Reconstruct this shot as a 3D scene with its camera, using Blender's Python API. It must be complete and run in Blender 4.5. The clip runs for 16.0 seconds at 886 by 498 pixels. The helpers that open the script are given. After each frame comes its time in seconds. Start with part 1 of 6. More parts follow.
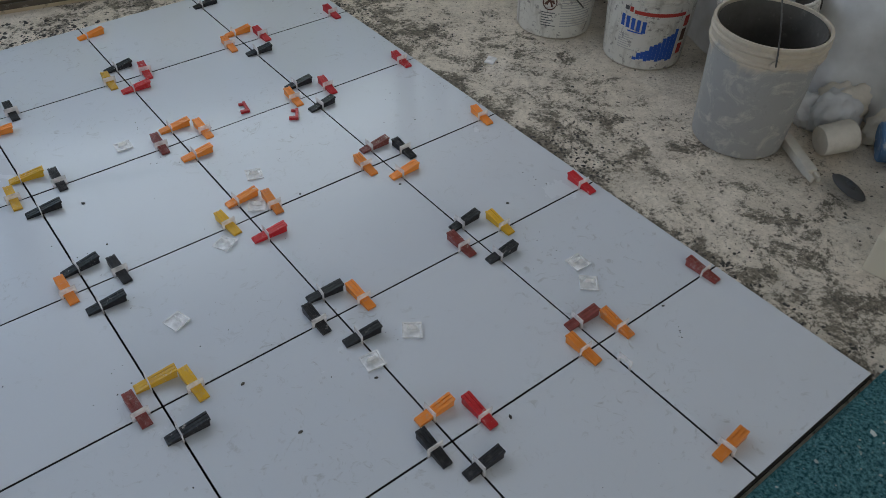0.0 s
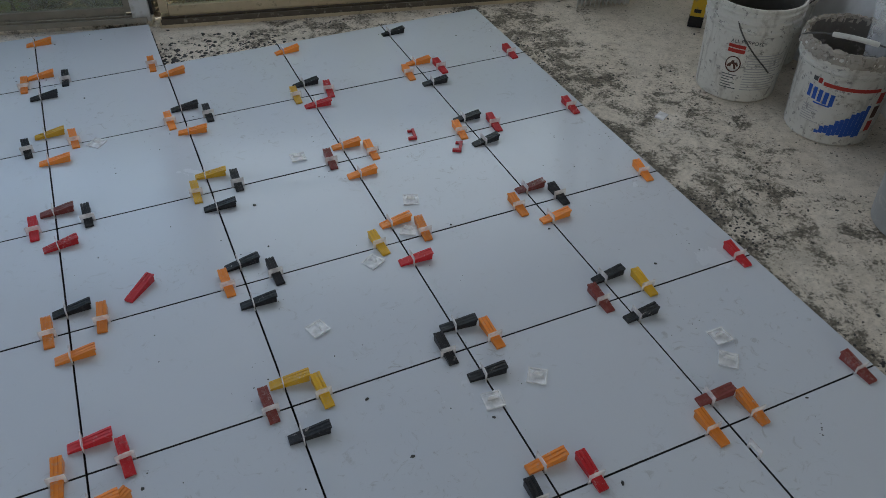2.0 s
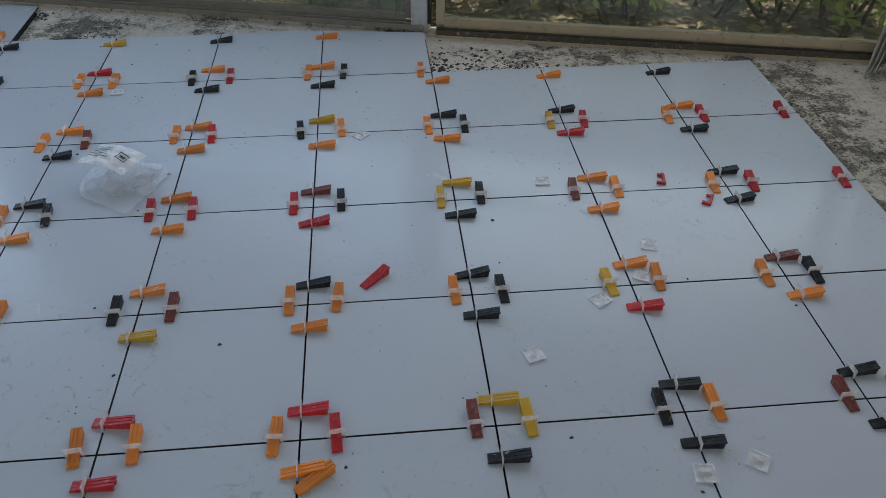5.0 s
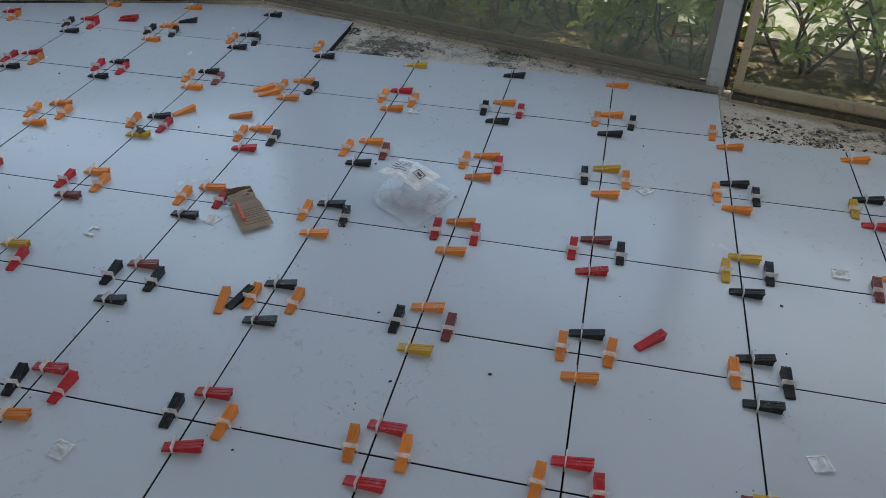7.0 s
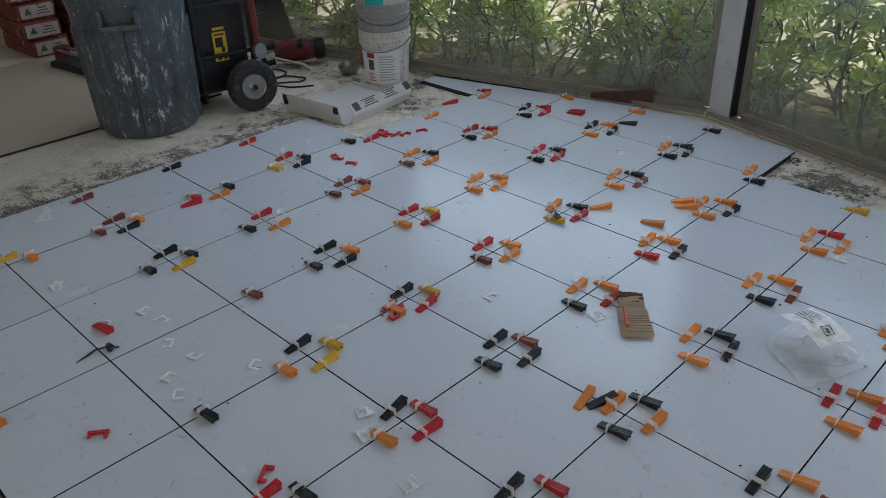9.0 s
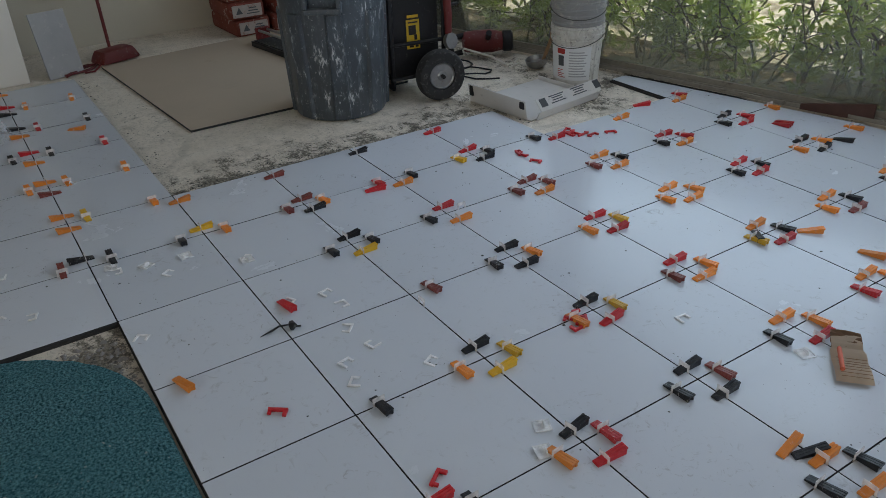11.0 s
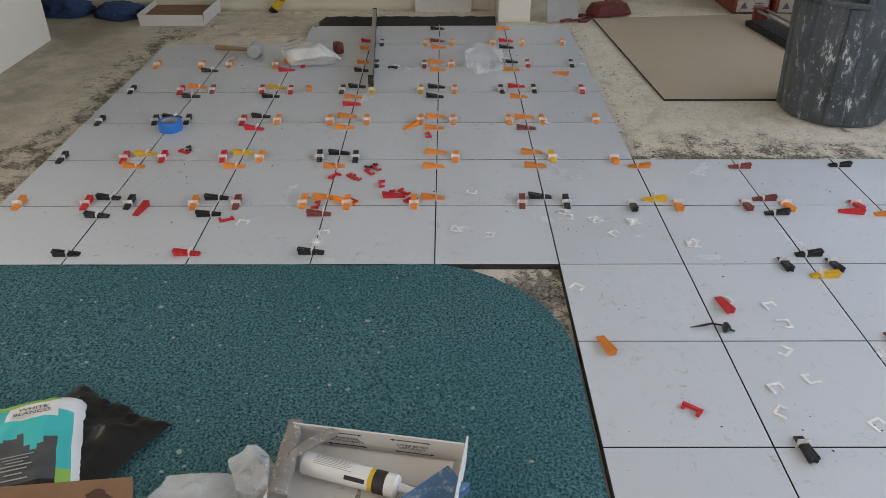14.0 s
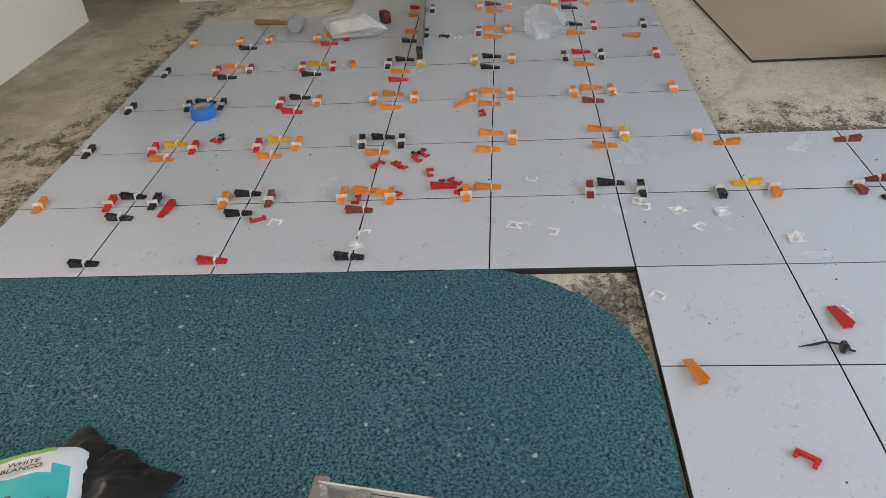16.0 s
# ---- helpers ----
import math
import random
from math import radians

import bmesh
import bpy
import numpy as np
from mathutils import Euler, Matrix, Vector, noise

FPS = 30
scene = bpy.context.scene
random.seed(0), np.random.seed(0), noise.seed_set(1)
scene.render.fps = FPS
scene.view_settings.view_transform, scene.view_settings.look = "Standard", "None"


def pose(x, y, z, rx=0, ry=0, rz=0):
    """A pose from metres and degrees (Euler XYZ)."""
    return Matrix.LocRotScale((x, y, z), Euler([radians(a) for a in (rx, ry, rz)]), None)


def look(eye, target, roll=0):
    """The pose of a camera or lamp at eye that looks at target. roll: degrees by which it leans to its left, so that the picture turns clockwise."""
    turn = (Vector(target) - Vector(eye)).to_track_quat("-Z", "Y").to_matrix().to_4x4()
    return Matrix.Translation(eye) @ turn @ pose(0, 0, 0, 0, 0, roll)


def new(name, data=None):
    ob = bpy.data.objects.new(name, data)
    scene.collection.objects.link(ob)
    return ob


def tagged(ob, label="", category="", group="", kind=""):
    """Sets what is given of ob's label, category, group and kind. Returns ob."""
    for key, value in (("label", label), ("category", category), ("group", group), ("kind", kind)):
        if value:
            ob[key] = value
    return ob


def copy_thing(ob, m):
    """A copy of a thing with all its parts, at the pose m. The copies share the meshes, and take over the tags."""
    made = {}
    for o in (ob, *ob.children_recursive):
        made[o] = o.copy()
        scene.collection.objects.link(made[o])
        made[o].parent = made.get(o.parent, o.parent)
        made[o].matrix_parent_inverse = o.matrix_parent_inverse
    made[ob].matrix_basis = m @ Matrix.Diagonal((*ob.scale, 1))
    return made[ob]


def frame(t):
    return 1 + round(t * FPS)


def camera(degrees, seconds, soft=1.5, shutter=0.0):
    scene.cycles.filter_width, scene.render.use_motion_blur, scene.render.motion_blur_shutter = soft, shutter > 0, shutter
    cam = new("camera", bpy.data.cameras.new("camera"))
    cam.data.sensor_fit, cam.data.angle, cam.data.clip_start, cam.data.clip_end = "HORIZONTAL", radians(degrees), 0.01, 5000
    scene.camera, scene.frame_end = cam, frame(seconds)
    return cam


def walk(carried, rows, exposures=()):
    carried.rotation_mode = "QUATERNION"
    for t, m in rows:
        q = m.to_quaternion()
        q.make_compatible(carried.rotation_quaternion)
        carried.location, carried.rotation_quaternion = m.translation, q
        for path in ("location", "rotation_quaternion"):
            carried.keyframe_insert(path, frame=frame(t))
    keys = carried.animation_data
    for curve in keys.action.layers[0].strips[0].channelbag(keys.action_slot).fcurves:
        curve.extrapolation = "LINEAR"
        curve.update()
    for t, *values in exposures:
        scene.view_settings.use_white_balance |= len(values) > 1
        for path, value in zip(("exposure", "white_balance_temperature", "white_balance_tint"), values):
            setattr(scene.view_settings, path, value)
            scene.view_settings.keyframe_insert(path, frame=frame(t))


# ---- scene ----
cam = camera(59.0, 16.0, soft=0.5)
PATH = [
    (0, (0.278, -1.173, 1.455), (1.21, -0.043, 0.093), 2.1),
    (0.5, (0.328, -1.191, 1.476), (1.125, 0.039, 0.116), 0.0),
    (1, (0.316, -1.195, 1.497), (1.073, 0.078, 0.152), -0.1),
    (1.5, (0.306, -1.199, 1.494), (1.011, 0.124, 0.169), 1.0),
    (2, (0.296, -1.187, 1.491), (0.928, 0.186, 0.181), 0.9),
    (2.5, (0.283, -1.161, 1.49), (0.825, 0.254, 0.185), 0.9),
    (3, (0.263, -1.141, 1.487), (0.725, 0.305, 0.185), 1.2),
    (3.5, (0.244, -1.136, 1.497), (0.614, 0.335, 0.193), 1.0),
    (3.7, (0.244, -1.135, 1.505), (0.575, 0.342, 0.197), 0.9),
    (5.8, (0.149, -1.154, 1.477), (0.183, 0.424, 0.248), 0.2),
    (6, (0.123, -1.151, 1.486), (0.115, 0.431, 0.262), 0.1),
    (6.5, (0.039, -1.14, 1.501), (-0.12, 0.443, 0.289), -0.5),
    (7, (-0.027, -1.133, 1.505), (-0.377, 0.432, 0.31), 0.5),
    (7.3, (-0.039, -1.116, 1.497), (-0.622, 0.384, 0.31), 0.2),
    (7.5, (-0.037, -1.101, 1.506), (-0.746, 0.342, 0.316), 0.2),
    (8, (-0.045, -1.067, 1.515), (-0.988, 0.267, 0.362), -1.5),
    (8.5, (-0.045, -1.072, 1.548), (-1.151, 0.21, 0.483), -2.0),
    (9, (-0.041, -1.121, 1.554), (-1.281, 0.099, 0.566), -1.8),
    (9.5, (-0.04, -1.116, 1.569), (-1.391, 0.001, 0.607), -2.5),
    (9.7, (-0.067, -1.117, 1.574), (-1.433, -0.024, 0.605), -1.9),
    (11.8, (-0.262, -1.224, 1.499), (-1.811, -0.442, 0.504), -1.1),
    (12, (-0.28, -1.267, 1.519), (-1.848, -0.534, 0.517), -0.1),
    (12.5, (-0.32, -1.278, 1.519), (-1.982, -0.831, 0.5), -0.4),
    (13, (-0.297, -1.282, 1.528), (-1.998, -1.051, 0.502), -0.4),
    (13.5, (-0.312, -1.31, 1.53), (-2.02, -1.209, 0.495), -0.3),
    (14, (-0.316, -1.33, 1.53), (-2.028, -1.337, 0.496), -0.2),
    (14.5, (-0.306, -1.321, 1.518), (-2.018, -1.398, 0.485), -0.2),
    (15, (-0.36, -1.292, 1.453), (-2.059, -1.526, 0.424), -4.0),
    (15.5, (-0.484, -1.338, 1.44), (-2.18, -1.545, 0.4), -4.5),
    (16, (-0.709, -1.296, 1.441), (-2.365, -1.473, 0.333), -4.6),
]
walk(cam, [(t, look(eye, target, roll)) for t, eye, target, roll in PATH],
     exposures=[(0, -0.11, 6210, 11), (2, -0.38, 6090, 10), (3.7, -0.38, 5990, 10), (6, -0.39, 6110, 10), (7.5, -0.37, 6230, 10), (9, -0.29, 6480, 11), (9.7, -0.28, 6480, 11), (12.0, 0.12, 6600, 12), (12.5, 0.38, 6900, 14), (14, 0.66, 7060, 15), (14.5, 0.63, 7080, 15), (15, 0.77, 7100, 16), (16, 0.85, 7130, 16)])

# ---------------------------------------------------------------- light
WIND_A = Vector((-1.95, 2.90, 0))            # corner of the two glazed walls
WIND_E = Vector((2.90, 1.69, 0))             # east end of the glazing
WIND_W = Vector((-6.90, 1.681, 0))            # west end of the glazing
FLOOR_Z = -0.022                             # concrete slab; the tile faces lie at z = 0

world = bpy.data.worlds.new("sky")
scene.world = world
world.use_nodes = True
wn = world.node_tree.nodes
sky = wn.new("ShaderNodeTexSky")
sky.sky_type, sky.sun_disc = 'NISHITA', False
sky.sun_elevation, sky.sun_rotation = radians(72.6), radians(30)
sky.air_density, sky.dust_density = 1.2, 1.5
world.node_tree.links.new(sky.outputs[0], wn["Background"].inputs[0])
wn["Background"].inputs[1].default_value = 0.15

sun_data = bpy.data.lights.new("sun", 'SUN')
sun_data.energy, sun_data.angle, sun_data.color = 5.0, radians(0.5), (1.0, 0.93, 0.82)
sun = new("sun", sun_data)
sun.matrix_world = look((2.2, 3.8, 14.0), (0, 0, 0))


def opening_lamp(name, a, b, watts, colour, low=0.75, top=2.35, back=0.10):
    """An area lamp that stands in for sky light through one opening between the floor points a and b."""
    a, b = Vector(a), Vector(b)
    data = bpy.data.lights.new(name, 'AREA')
    data.shape, data.size, data.size_y = 'RECTANGLE', (b - a).length, top - low
    data.energy, data.color = watts, colour
    ob = new(name, data)
    mid = (a + b) / 2
    n = Vector((-(b - a).y, (b - a).x, 0)).normalized()
    h_mid = Vector((0, 0, (low + top) / 2))
    ob.matrix_world = look(mid + n * back + h_mid, mid - n + h_mid)
    return ob


opening_lamp("opening_lamp", WIND_A, (0.475, 2.295, 0), 29, (0.72, 0.88, 1.16))
opening_lamp("opening_lamp", (0.52, 2.28, 0), WIND_E, 31, (0.95, 0.94, 0.97))
opening_lamp("opening_lamp", WIND_W.lerp(WIND_A, 0.3), WIND_A, 48, (0.77, 0.90, 1.11))
# Added fill lamp at an unseen opening in the south wall.
opening_lamp("opening_lamp", (1.9, -4.12, 0), (-2.9, -4.12, 0), 38, (1.0, 0.92, 0.78))

# ---------------------------------------------------------------- materials


class Mat:
    """A node material with short calls for the pieces that recur."""

    def __init__(self, name, rough=0.5, metal=0.0, spec=0.5):
        self.m = bpy.data.materials.new(name)
        self.m.use_nodes = True
        self.t = self.m.node_tree
        self.b = self.t.nodes["Principled BSDF"]
        self.b.inputs["Roughness"].default_value = rough
        self.b.inputs["Metallic"].default_value = metal
        self.b.inputs["Specular IOR Level"].default_value = spec
        self.co = self.t.nodes.new("ShaderNodeTexCoord")
        self.geo = self.t.nodes.new("ShaderNodeNewGeometry")

    def link(self, a, b):
        self.t.links.new(a, b)

    def noise(self, scale, detail=4, rough=0.55, where="Position", dist=0.0):
        n = self.t.nodes.new("ShaderNodeTexNoise")
        n.inputs["Scale"].default_value, n.inputs["Detail"].default_value = scale, detail
        n.inputs["Roughness"].default_value, n.inputs["Distortion"].default_value = rough, dist
        self.link(self.geo.outputs["Position"] if where == "Position" else self.co.outputs["Object"], n.inputs["Vector"])
        return n.outputs["Fac"]

    def voronoi(self, scale, feature='F1', where="Position"):
        n = self.t.nodes.new("ShaderNodeTexVoronoi")
        n.feature = feature
        n.inputs["Scale"].default_value = scale
        self.link(self.geo.outputs["Position"] if where == "Position" else self.co.outputs["Object"], n.inputs["Vector"])
        return n

    def ramp(self, fac, lo, hi, a=(0, 0, 0), b=(1, 1, 1)):
        n = self.t.nodes.new("ShaderNodeValToRGB")
        n.color_ramp.elements[0].position, n.color_ramp.elements[1].position = lo, hi
        n.color_ramp.elements[0].color, n.color_ramp.elements[1].color = (*a, 1), (*b, 1)
        self.link(fac, n.inputs[0])
        return n.outputs[0]

    def mix(self, fac, a, b):
        n = self.t.nodes.new("ShaderNodeMix")
        n.data_type = 'RGBA'
        for sock, v in ((n.inputs[0], fac), (n.inputs[6], a), (n.inputs[7], b)):
            if isinstance(v, tuple):
                sock.default_value = (*v, 1)
            elif isinstance(v, (int, float)):
                sock.default_value = v
            else:
                self.link(v, sock)
        return n.outputs[2]

    def math(self, op, a, b=0.0):
        n = self.t.nodes.new("ShaderNodeMath")
        n.operation = op
        for sock, v in zip(n.inputs, (a, b)):
            if isinstance(v, (int, float)):
                sock.default_value = v
            else:
                self.link(v, sock)
        return n.outputs[0]

    def random(self):
        n = self.t.nodes.new("ShaderNodeObjectInfo")
        return n.outputs["Random"]

    def colour(self, v):
        if isinstance(v, tuple):
            self.b.inputs["Base Color"].default_value = (*v, 1)
        else:
            self.link(v, self.b.inputs["Base Color"])
        return self

    def rough(self, v):
        self.link(v, self.b.inputs["Roughness"])
        return self

    def bump(self, height, strength=0.3, dist=0.01):
        n = self.t.nodes.new("ShaderNodeBump")
        n.inputs["Strength"].default_value, n.inputs["Distance"].default_value = strength, dist
        self.link(height, n.inputs["Height"])
        self.link(n.outputs[0], self.b.inputs["Normal"])
        return self


def simple(name, col, rough=0.5, metal=0.0, vary=0.25, scale=9.0, dirt=None, dirt_lo=0.58, dirt_hi=0.72, bump=0.0, fine=60.0, spec=0.5):
    """A plain colour with cloudy variation, fine grain and optional dirt."""
    k = Mat(name, rough, metal, spec)
    dark = tuple(c * (1 - vary) for c in col)
    c = k.mix(k.noise(scale, 5), dark, tuple(min(1, c * (1 + vary * 0.6)) for c in col))
    c = k.mix(k.math('MULTIPLY', k.ramp(k.noise(fine, 3), 0.45, 0.75), vary * 0.7), c, dark)
    if dirt:
        c = k.mix(k.ramp(k.noise(scale * 2.3, 6, 0.65), dirt_lo, dirt_hi), c, dirt)
    k.colour(c)
    if bump:
        k.bump(k.noise(fine, 4), bump, 0.004)
    return k.m


def make_tile():
    k = Mat("white_porcelain", 0.2, 0.0, 0.45)
    base = k.mix(k.random(), (0.540, 0.572, 0.615), (0.580, 0.610, 0.650))
    smudge = k.ramp(k.noise(3.2, 6, 0.62, dist=0.6), 0.52, 0.78)
    c = k.mix(k.math('MULTIPLY', smudge, 0.16), base, (0.5, 0.5, 0.5))
    dust = k.ramp(k.noise(230, 2), 0.70, 0.78)
    c = k.mix(k.math('MULTIPLY', dust, 0.10), c, (0.3, 0.3, 0.3))
    scuff = k.math('MULTIPLY', k.ramp(k.noise(22, 6, 0.72, dist=1.6), 0.575, 0.69), k.ramp(k.noise(1.9, 3), 0.43, 0.58))
    c = k.mix(k.math('MULTIPLY', scuff, 0.65), c, (0.34, 0.34, 0.335))
    k.colour(c)
    r = k.math('ADD', k.math('MULTIPLY', k.noise(5, 5), 0.11), 0.125)
    k.rough(k.math('ADD', r, k.math('MULTIPLY', smudge, 0.15)))
    k.bump(k.noise(2.0, 2), 0.02, 0.004)
    return k.m


def make_concrete():
    """Pale dusty slab; mortar stains gather in bands along the edges of the tiling."""
    k = Mat("dusty_concrete", 0.85, 0.0, 0.3)
    c = k.mix(k.noise(1.5, 6), (0.69, 0.615, 0.51), (0.84, 0.765, 0.65))
    c = k.mix(k.math('MULTIPLY', k.ramp(k.noise(6, 9, 0.70, dist=0.6), 0.50, 0.72), 0.55), c, (0.46, 0.40, 0.30))
    c = k.mix(k.math('MULTIPLY', k.ramp(k.noise(36, 9, 0.78), 0.50, 0.66), 0.42), c, (0.38, 0.33, 0.26))
    c = k.mix(k.math('MULTIPLY', k.ramp(k.noise(2.7, 5, 0.6, dist=1.2), 0.54, 0.70), 0.38), c, (0.36, 0.335, 0.275))
    c = k.mix(k.math('MULTIPLY', k.ramp(k.noise(4.2, 8, 0.66, dist=1.5), 0.56, 0.66), 0.45), c, (0.84, 0.79, 0.69))
    sep = k.t.nodes.new("ShaderNodeSeparateXYZ")
    k.link(k.geo.outputs["Position"], sep.inputs[0])

    def band(axis, at, reach):
        d = k.math('DIVIDE', k.math('ABSOLUTE', k.math('SUBTRACT', sep.outputs[axis], at)), reach)
        return k.math('MAXIMUM', k.math('SUBTRACT', 1.0, d), 0.0)

    bands = band("X", 2.0, 0.75)
    for axis, at, reach in (("X", -3.80, 0.42), ("Y", -3.26, 0.34), ("Y", 2.0, 0.30), ("Y", 2.45, 0.34)):
        bands = k.math('MAXIMUM', bands, band(axis, at, reach))
    corner = k.math('MULTIPLY', band("X", -2.60, 0.55), band("Y", -0.98, 0.50))
    bands = k.math('MAXIMUM', bands, k.math('MULTIPLY', corner, 1.3))
    pit = k.math('MULTIPLY', band("X", -1.15, 0.75), band("Y", 2.42, 0.42))
    bands = k.math('MAXIMUM', bands, k.math('MULTIPLY', pit, 1.5))
    for at in (1.83, -3.68):
        bands = k.math('MAXIMUM', bands, k.math('MULTIPLY', band("X", at, 0.22), 1.45))
    c = k.mix(k.math('MULTIPLY', k.math('MULTIPLY', band("Y", -3.85, 0.90), k.ramp(k.noise(3.0, 6, 0.65), 0.22, 0.55)), 0.95), c, (0.36, 0.31, 0.235))
    n = k.math('ADD', k.noise(9, 12, 0.76, dist=0.35), k.math('MULTIPLY', k.math('SUBTRACT', k.noise(85, 4, 0.65), 0.5), 0.34))
    zone = k.math('MULTIPLY', k.math('SUBTRACT', k.noise(2.4, 3), 0.5), 0.30)
    cover = k.math('ADD', k.math('ADD', k.math('MULTIPLY', bands, 0.19), n), zone)
    c = k.mix(k.math('MULTIPLY', k.ramp(cover, 0.56, 0.74), 0.50), c, (0.33, 0.29, 0.225))
    c = k.mix(k.math('MULTIPLY', k.ramp(cover, 0.67, 0.75), 0.90), c, k.mix(k.ramp(k.noise(75, 5, 0.75), 0.40, 0.62), (0.050, 0.045, 0.036), (0.25, 0.22, 0.17)))
    lumps = k.math('ADD', k.math('ADD', k.noise(38, 7, 0.66), k.math('MULTIPLY', bands, 0.06)), zone)
    c = k.mix(k.math('MULTIPLY', k.ramp(lumps, 0.665, 0.71), 0.85), c, (0.066, 0.058, 0.048))
    specks = k.ramp(k.noise(95, 4, 0.6), 0.60, 0.66)
    c = k.mix(k.math('MULTIPLY', specks, 0.60), c, (0.18, 0.155, 0.125))
    k.colour(c)
    k.bump(k.math('ADD', k.math('MULTIPLY', n, 0.7), k.math('ADD', lumps, k.math('MULTIPLY', k.noise(120, 4), 0.3))), 0.7, 0.012)
    return k.m


def make_mortar():
    k = Mat("grey_mortar_bed", 0.95, 0.0, 0.2)
    # Grey mortar, darkened so that the shade in the joints is in its colour.
    c = k.mix(k.noise(14, 8, 0.7), (0.022, 0.021, 0.020), (0.075, 0.072, 0.07))
    k.colour(c)
    k.bump(k.noise(40, 8, 0.7), 0.9, 0.02)
    return k.m


def make_carpet():
    """Dense teal pile: soft nubs with light and hollow shade put into the colour, trodden darker patches and rubbed-in
    plaster dust.
    """
    k = Mat("teal_carpet", 0.95, 0.0, 0.1)
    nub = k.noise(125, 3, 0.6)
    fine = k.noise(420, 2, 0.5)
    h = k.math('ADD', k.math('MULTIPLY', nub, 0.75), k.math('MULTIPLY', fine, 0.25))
    # Pale crests and dark hollows paint the relief's light and shade.
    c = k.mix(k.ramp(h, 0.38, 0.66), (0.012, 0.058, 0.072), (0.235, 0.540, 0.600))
    c = k.mix(k.math('MULTIPLY', k.ramp(k.noise(2.0, 6, 0.6), 0.35, 0.70), 0.42), c, (0.055, 0.222, 0.248))
    c = k.mix(k.math('MULTIPLY', k.ramp(k.noise(150, 2), 0.63, 0.70), 0.50), c, (0.34, 0.56, 0.56))
    rub = k.math('MULTIPLY', k.ramp(k.noise(26, 6, 0.72, dist=1.6), 0.62, 0.72), k.ramp(k.noise(3.1, 3), 0.50, 0.64))
    c = k.mix(k.math('MULTIPLY', rub, 0.40), c, (0.36, 0.46, 0.45))
    k.colour(c)
    k.bump(h, 1.0, 0.05)
    return k.m


def make_plastic(name, col, dust=0.35):
    """Hard plastic, some pieces clean and some smeared with pale dried mortar."""
    k = Mat(name, 0.38, 0.0, 0.5)
    c = k.mix(k.random(), tuple(v * 0.78 for v in col), tuple(min(1, v * 1.15) for v in col))
    own = k.ramp(k.math('FRACT', k.math('MULTIPLY', k.random(), 7.31)), 0.25, 0.95)
    film = k.math('MULTIPLY', k.ramp(k.noise(90, 5, 0.7), 0.50, 0.72), dust)
    c = k.mix(k.math('MULTIPLY', film, k.math('ADD', k.math('MULTIPLY', own, 0.9), 0.35)), c, (0.42, 0.40, 0.38))
    scrape = k.math('MULTIPLY', k.ramp(k.noise(55, 7, 0.75, dist=0.8), 0.60, 0.64), k.ramp(k.math('FRACT', k.math('MULTIPLY', k.random(), 3.77)), 0.55, 0.80))
    c = k.mix(k.math('MULTIPLY', scrape, 0.75), c, (0.60, 0.56, 0.52))
    k.colour(c)
    k.bump(k.noise(140, 4, 0.6), 0.25, 0.002)
    return k.m


def make_film(name, tint, alpha, rough=0.25, wrinkle=9.0):
    """Thin clear or milky plastic: part see-through, part white and shiny."""
    m = bpy.data.materials.new(name)
    m.use_nodes = True
    t = m.node_tree
    b = t.nodes["Principled BSDF"]
    b.inputs["Base Color"].default_value = (*tint, 1)
    b.inputs["Roughness"].default_value = rough
    tr = t.nodes.new("ShaderNodeBsdfTransparent")
    mx = t.nodes.new("ShaderNodeMixShader")
    geo = t.nodes.new("ShaderNodeNewGeometry")
    n = t.nodes.new("ShaderNodeTexNoise")
    n.inputs["Scale"].default_value, n.inputs["Detail"].default_value = wrinkle, 5
    t.links.new(geo.outputs["Position"], n.inputs["Vector"])
    r = t.nodes.new("ShaderNodeMapRange")
    r.inputs["From Min"].default_value, r.inputs["From Max"].default_value = 0.3, 0.7
    r.inputs["To Min"].default_value, r.inputs["To Max"].default_value = max(0, alpha - 0.2), min(1, alpha + 0.2)
    t.links.new(n.outputs["Fac"], r.inputs["Value"])
    bp = t.nodes.new("ShaderNodeBump")
    bp.inputs["Strength"].default_value, bp.inputs["Distance"].default_value = 0.5, 0.01
    t.links.new(n.outputs["Fac"], bp.inputs["Height"])
    t.links.new(bp.outputs[0], b.inputs["Normal"])
    t.links.new(r.outputs[0], mx.inputs[0])
    t.links.new(tr.outputs[0], mx.inputs[1])
    t.links.new(b.outputs[0], mx.inputs[2])
    t.links.new(mx.outputs[0], t.nodes["Material Output"].inputs[0])
    return m


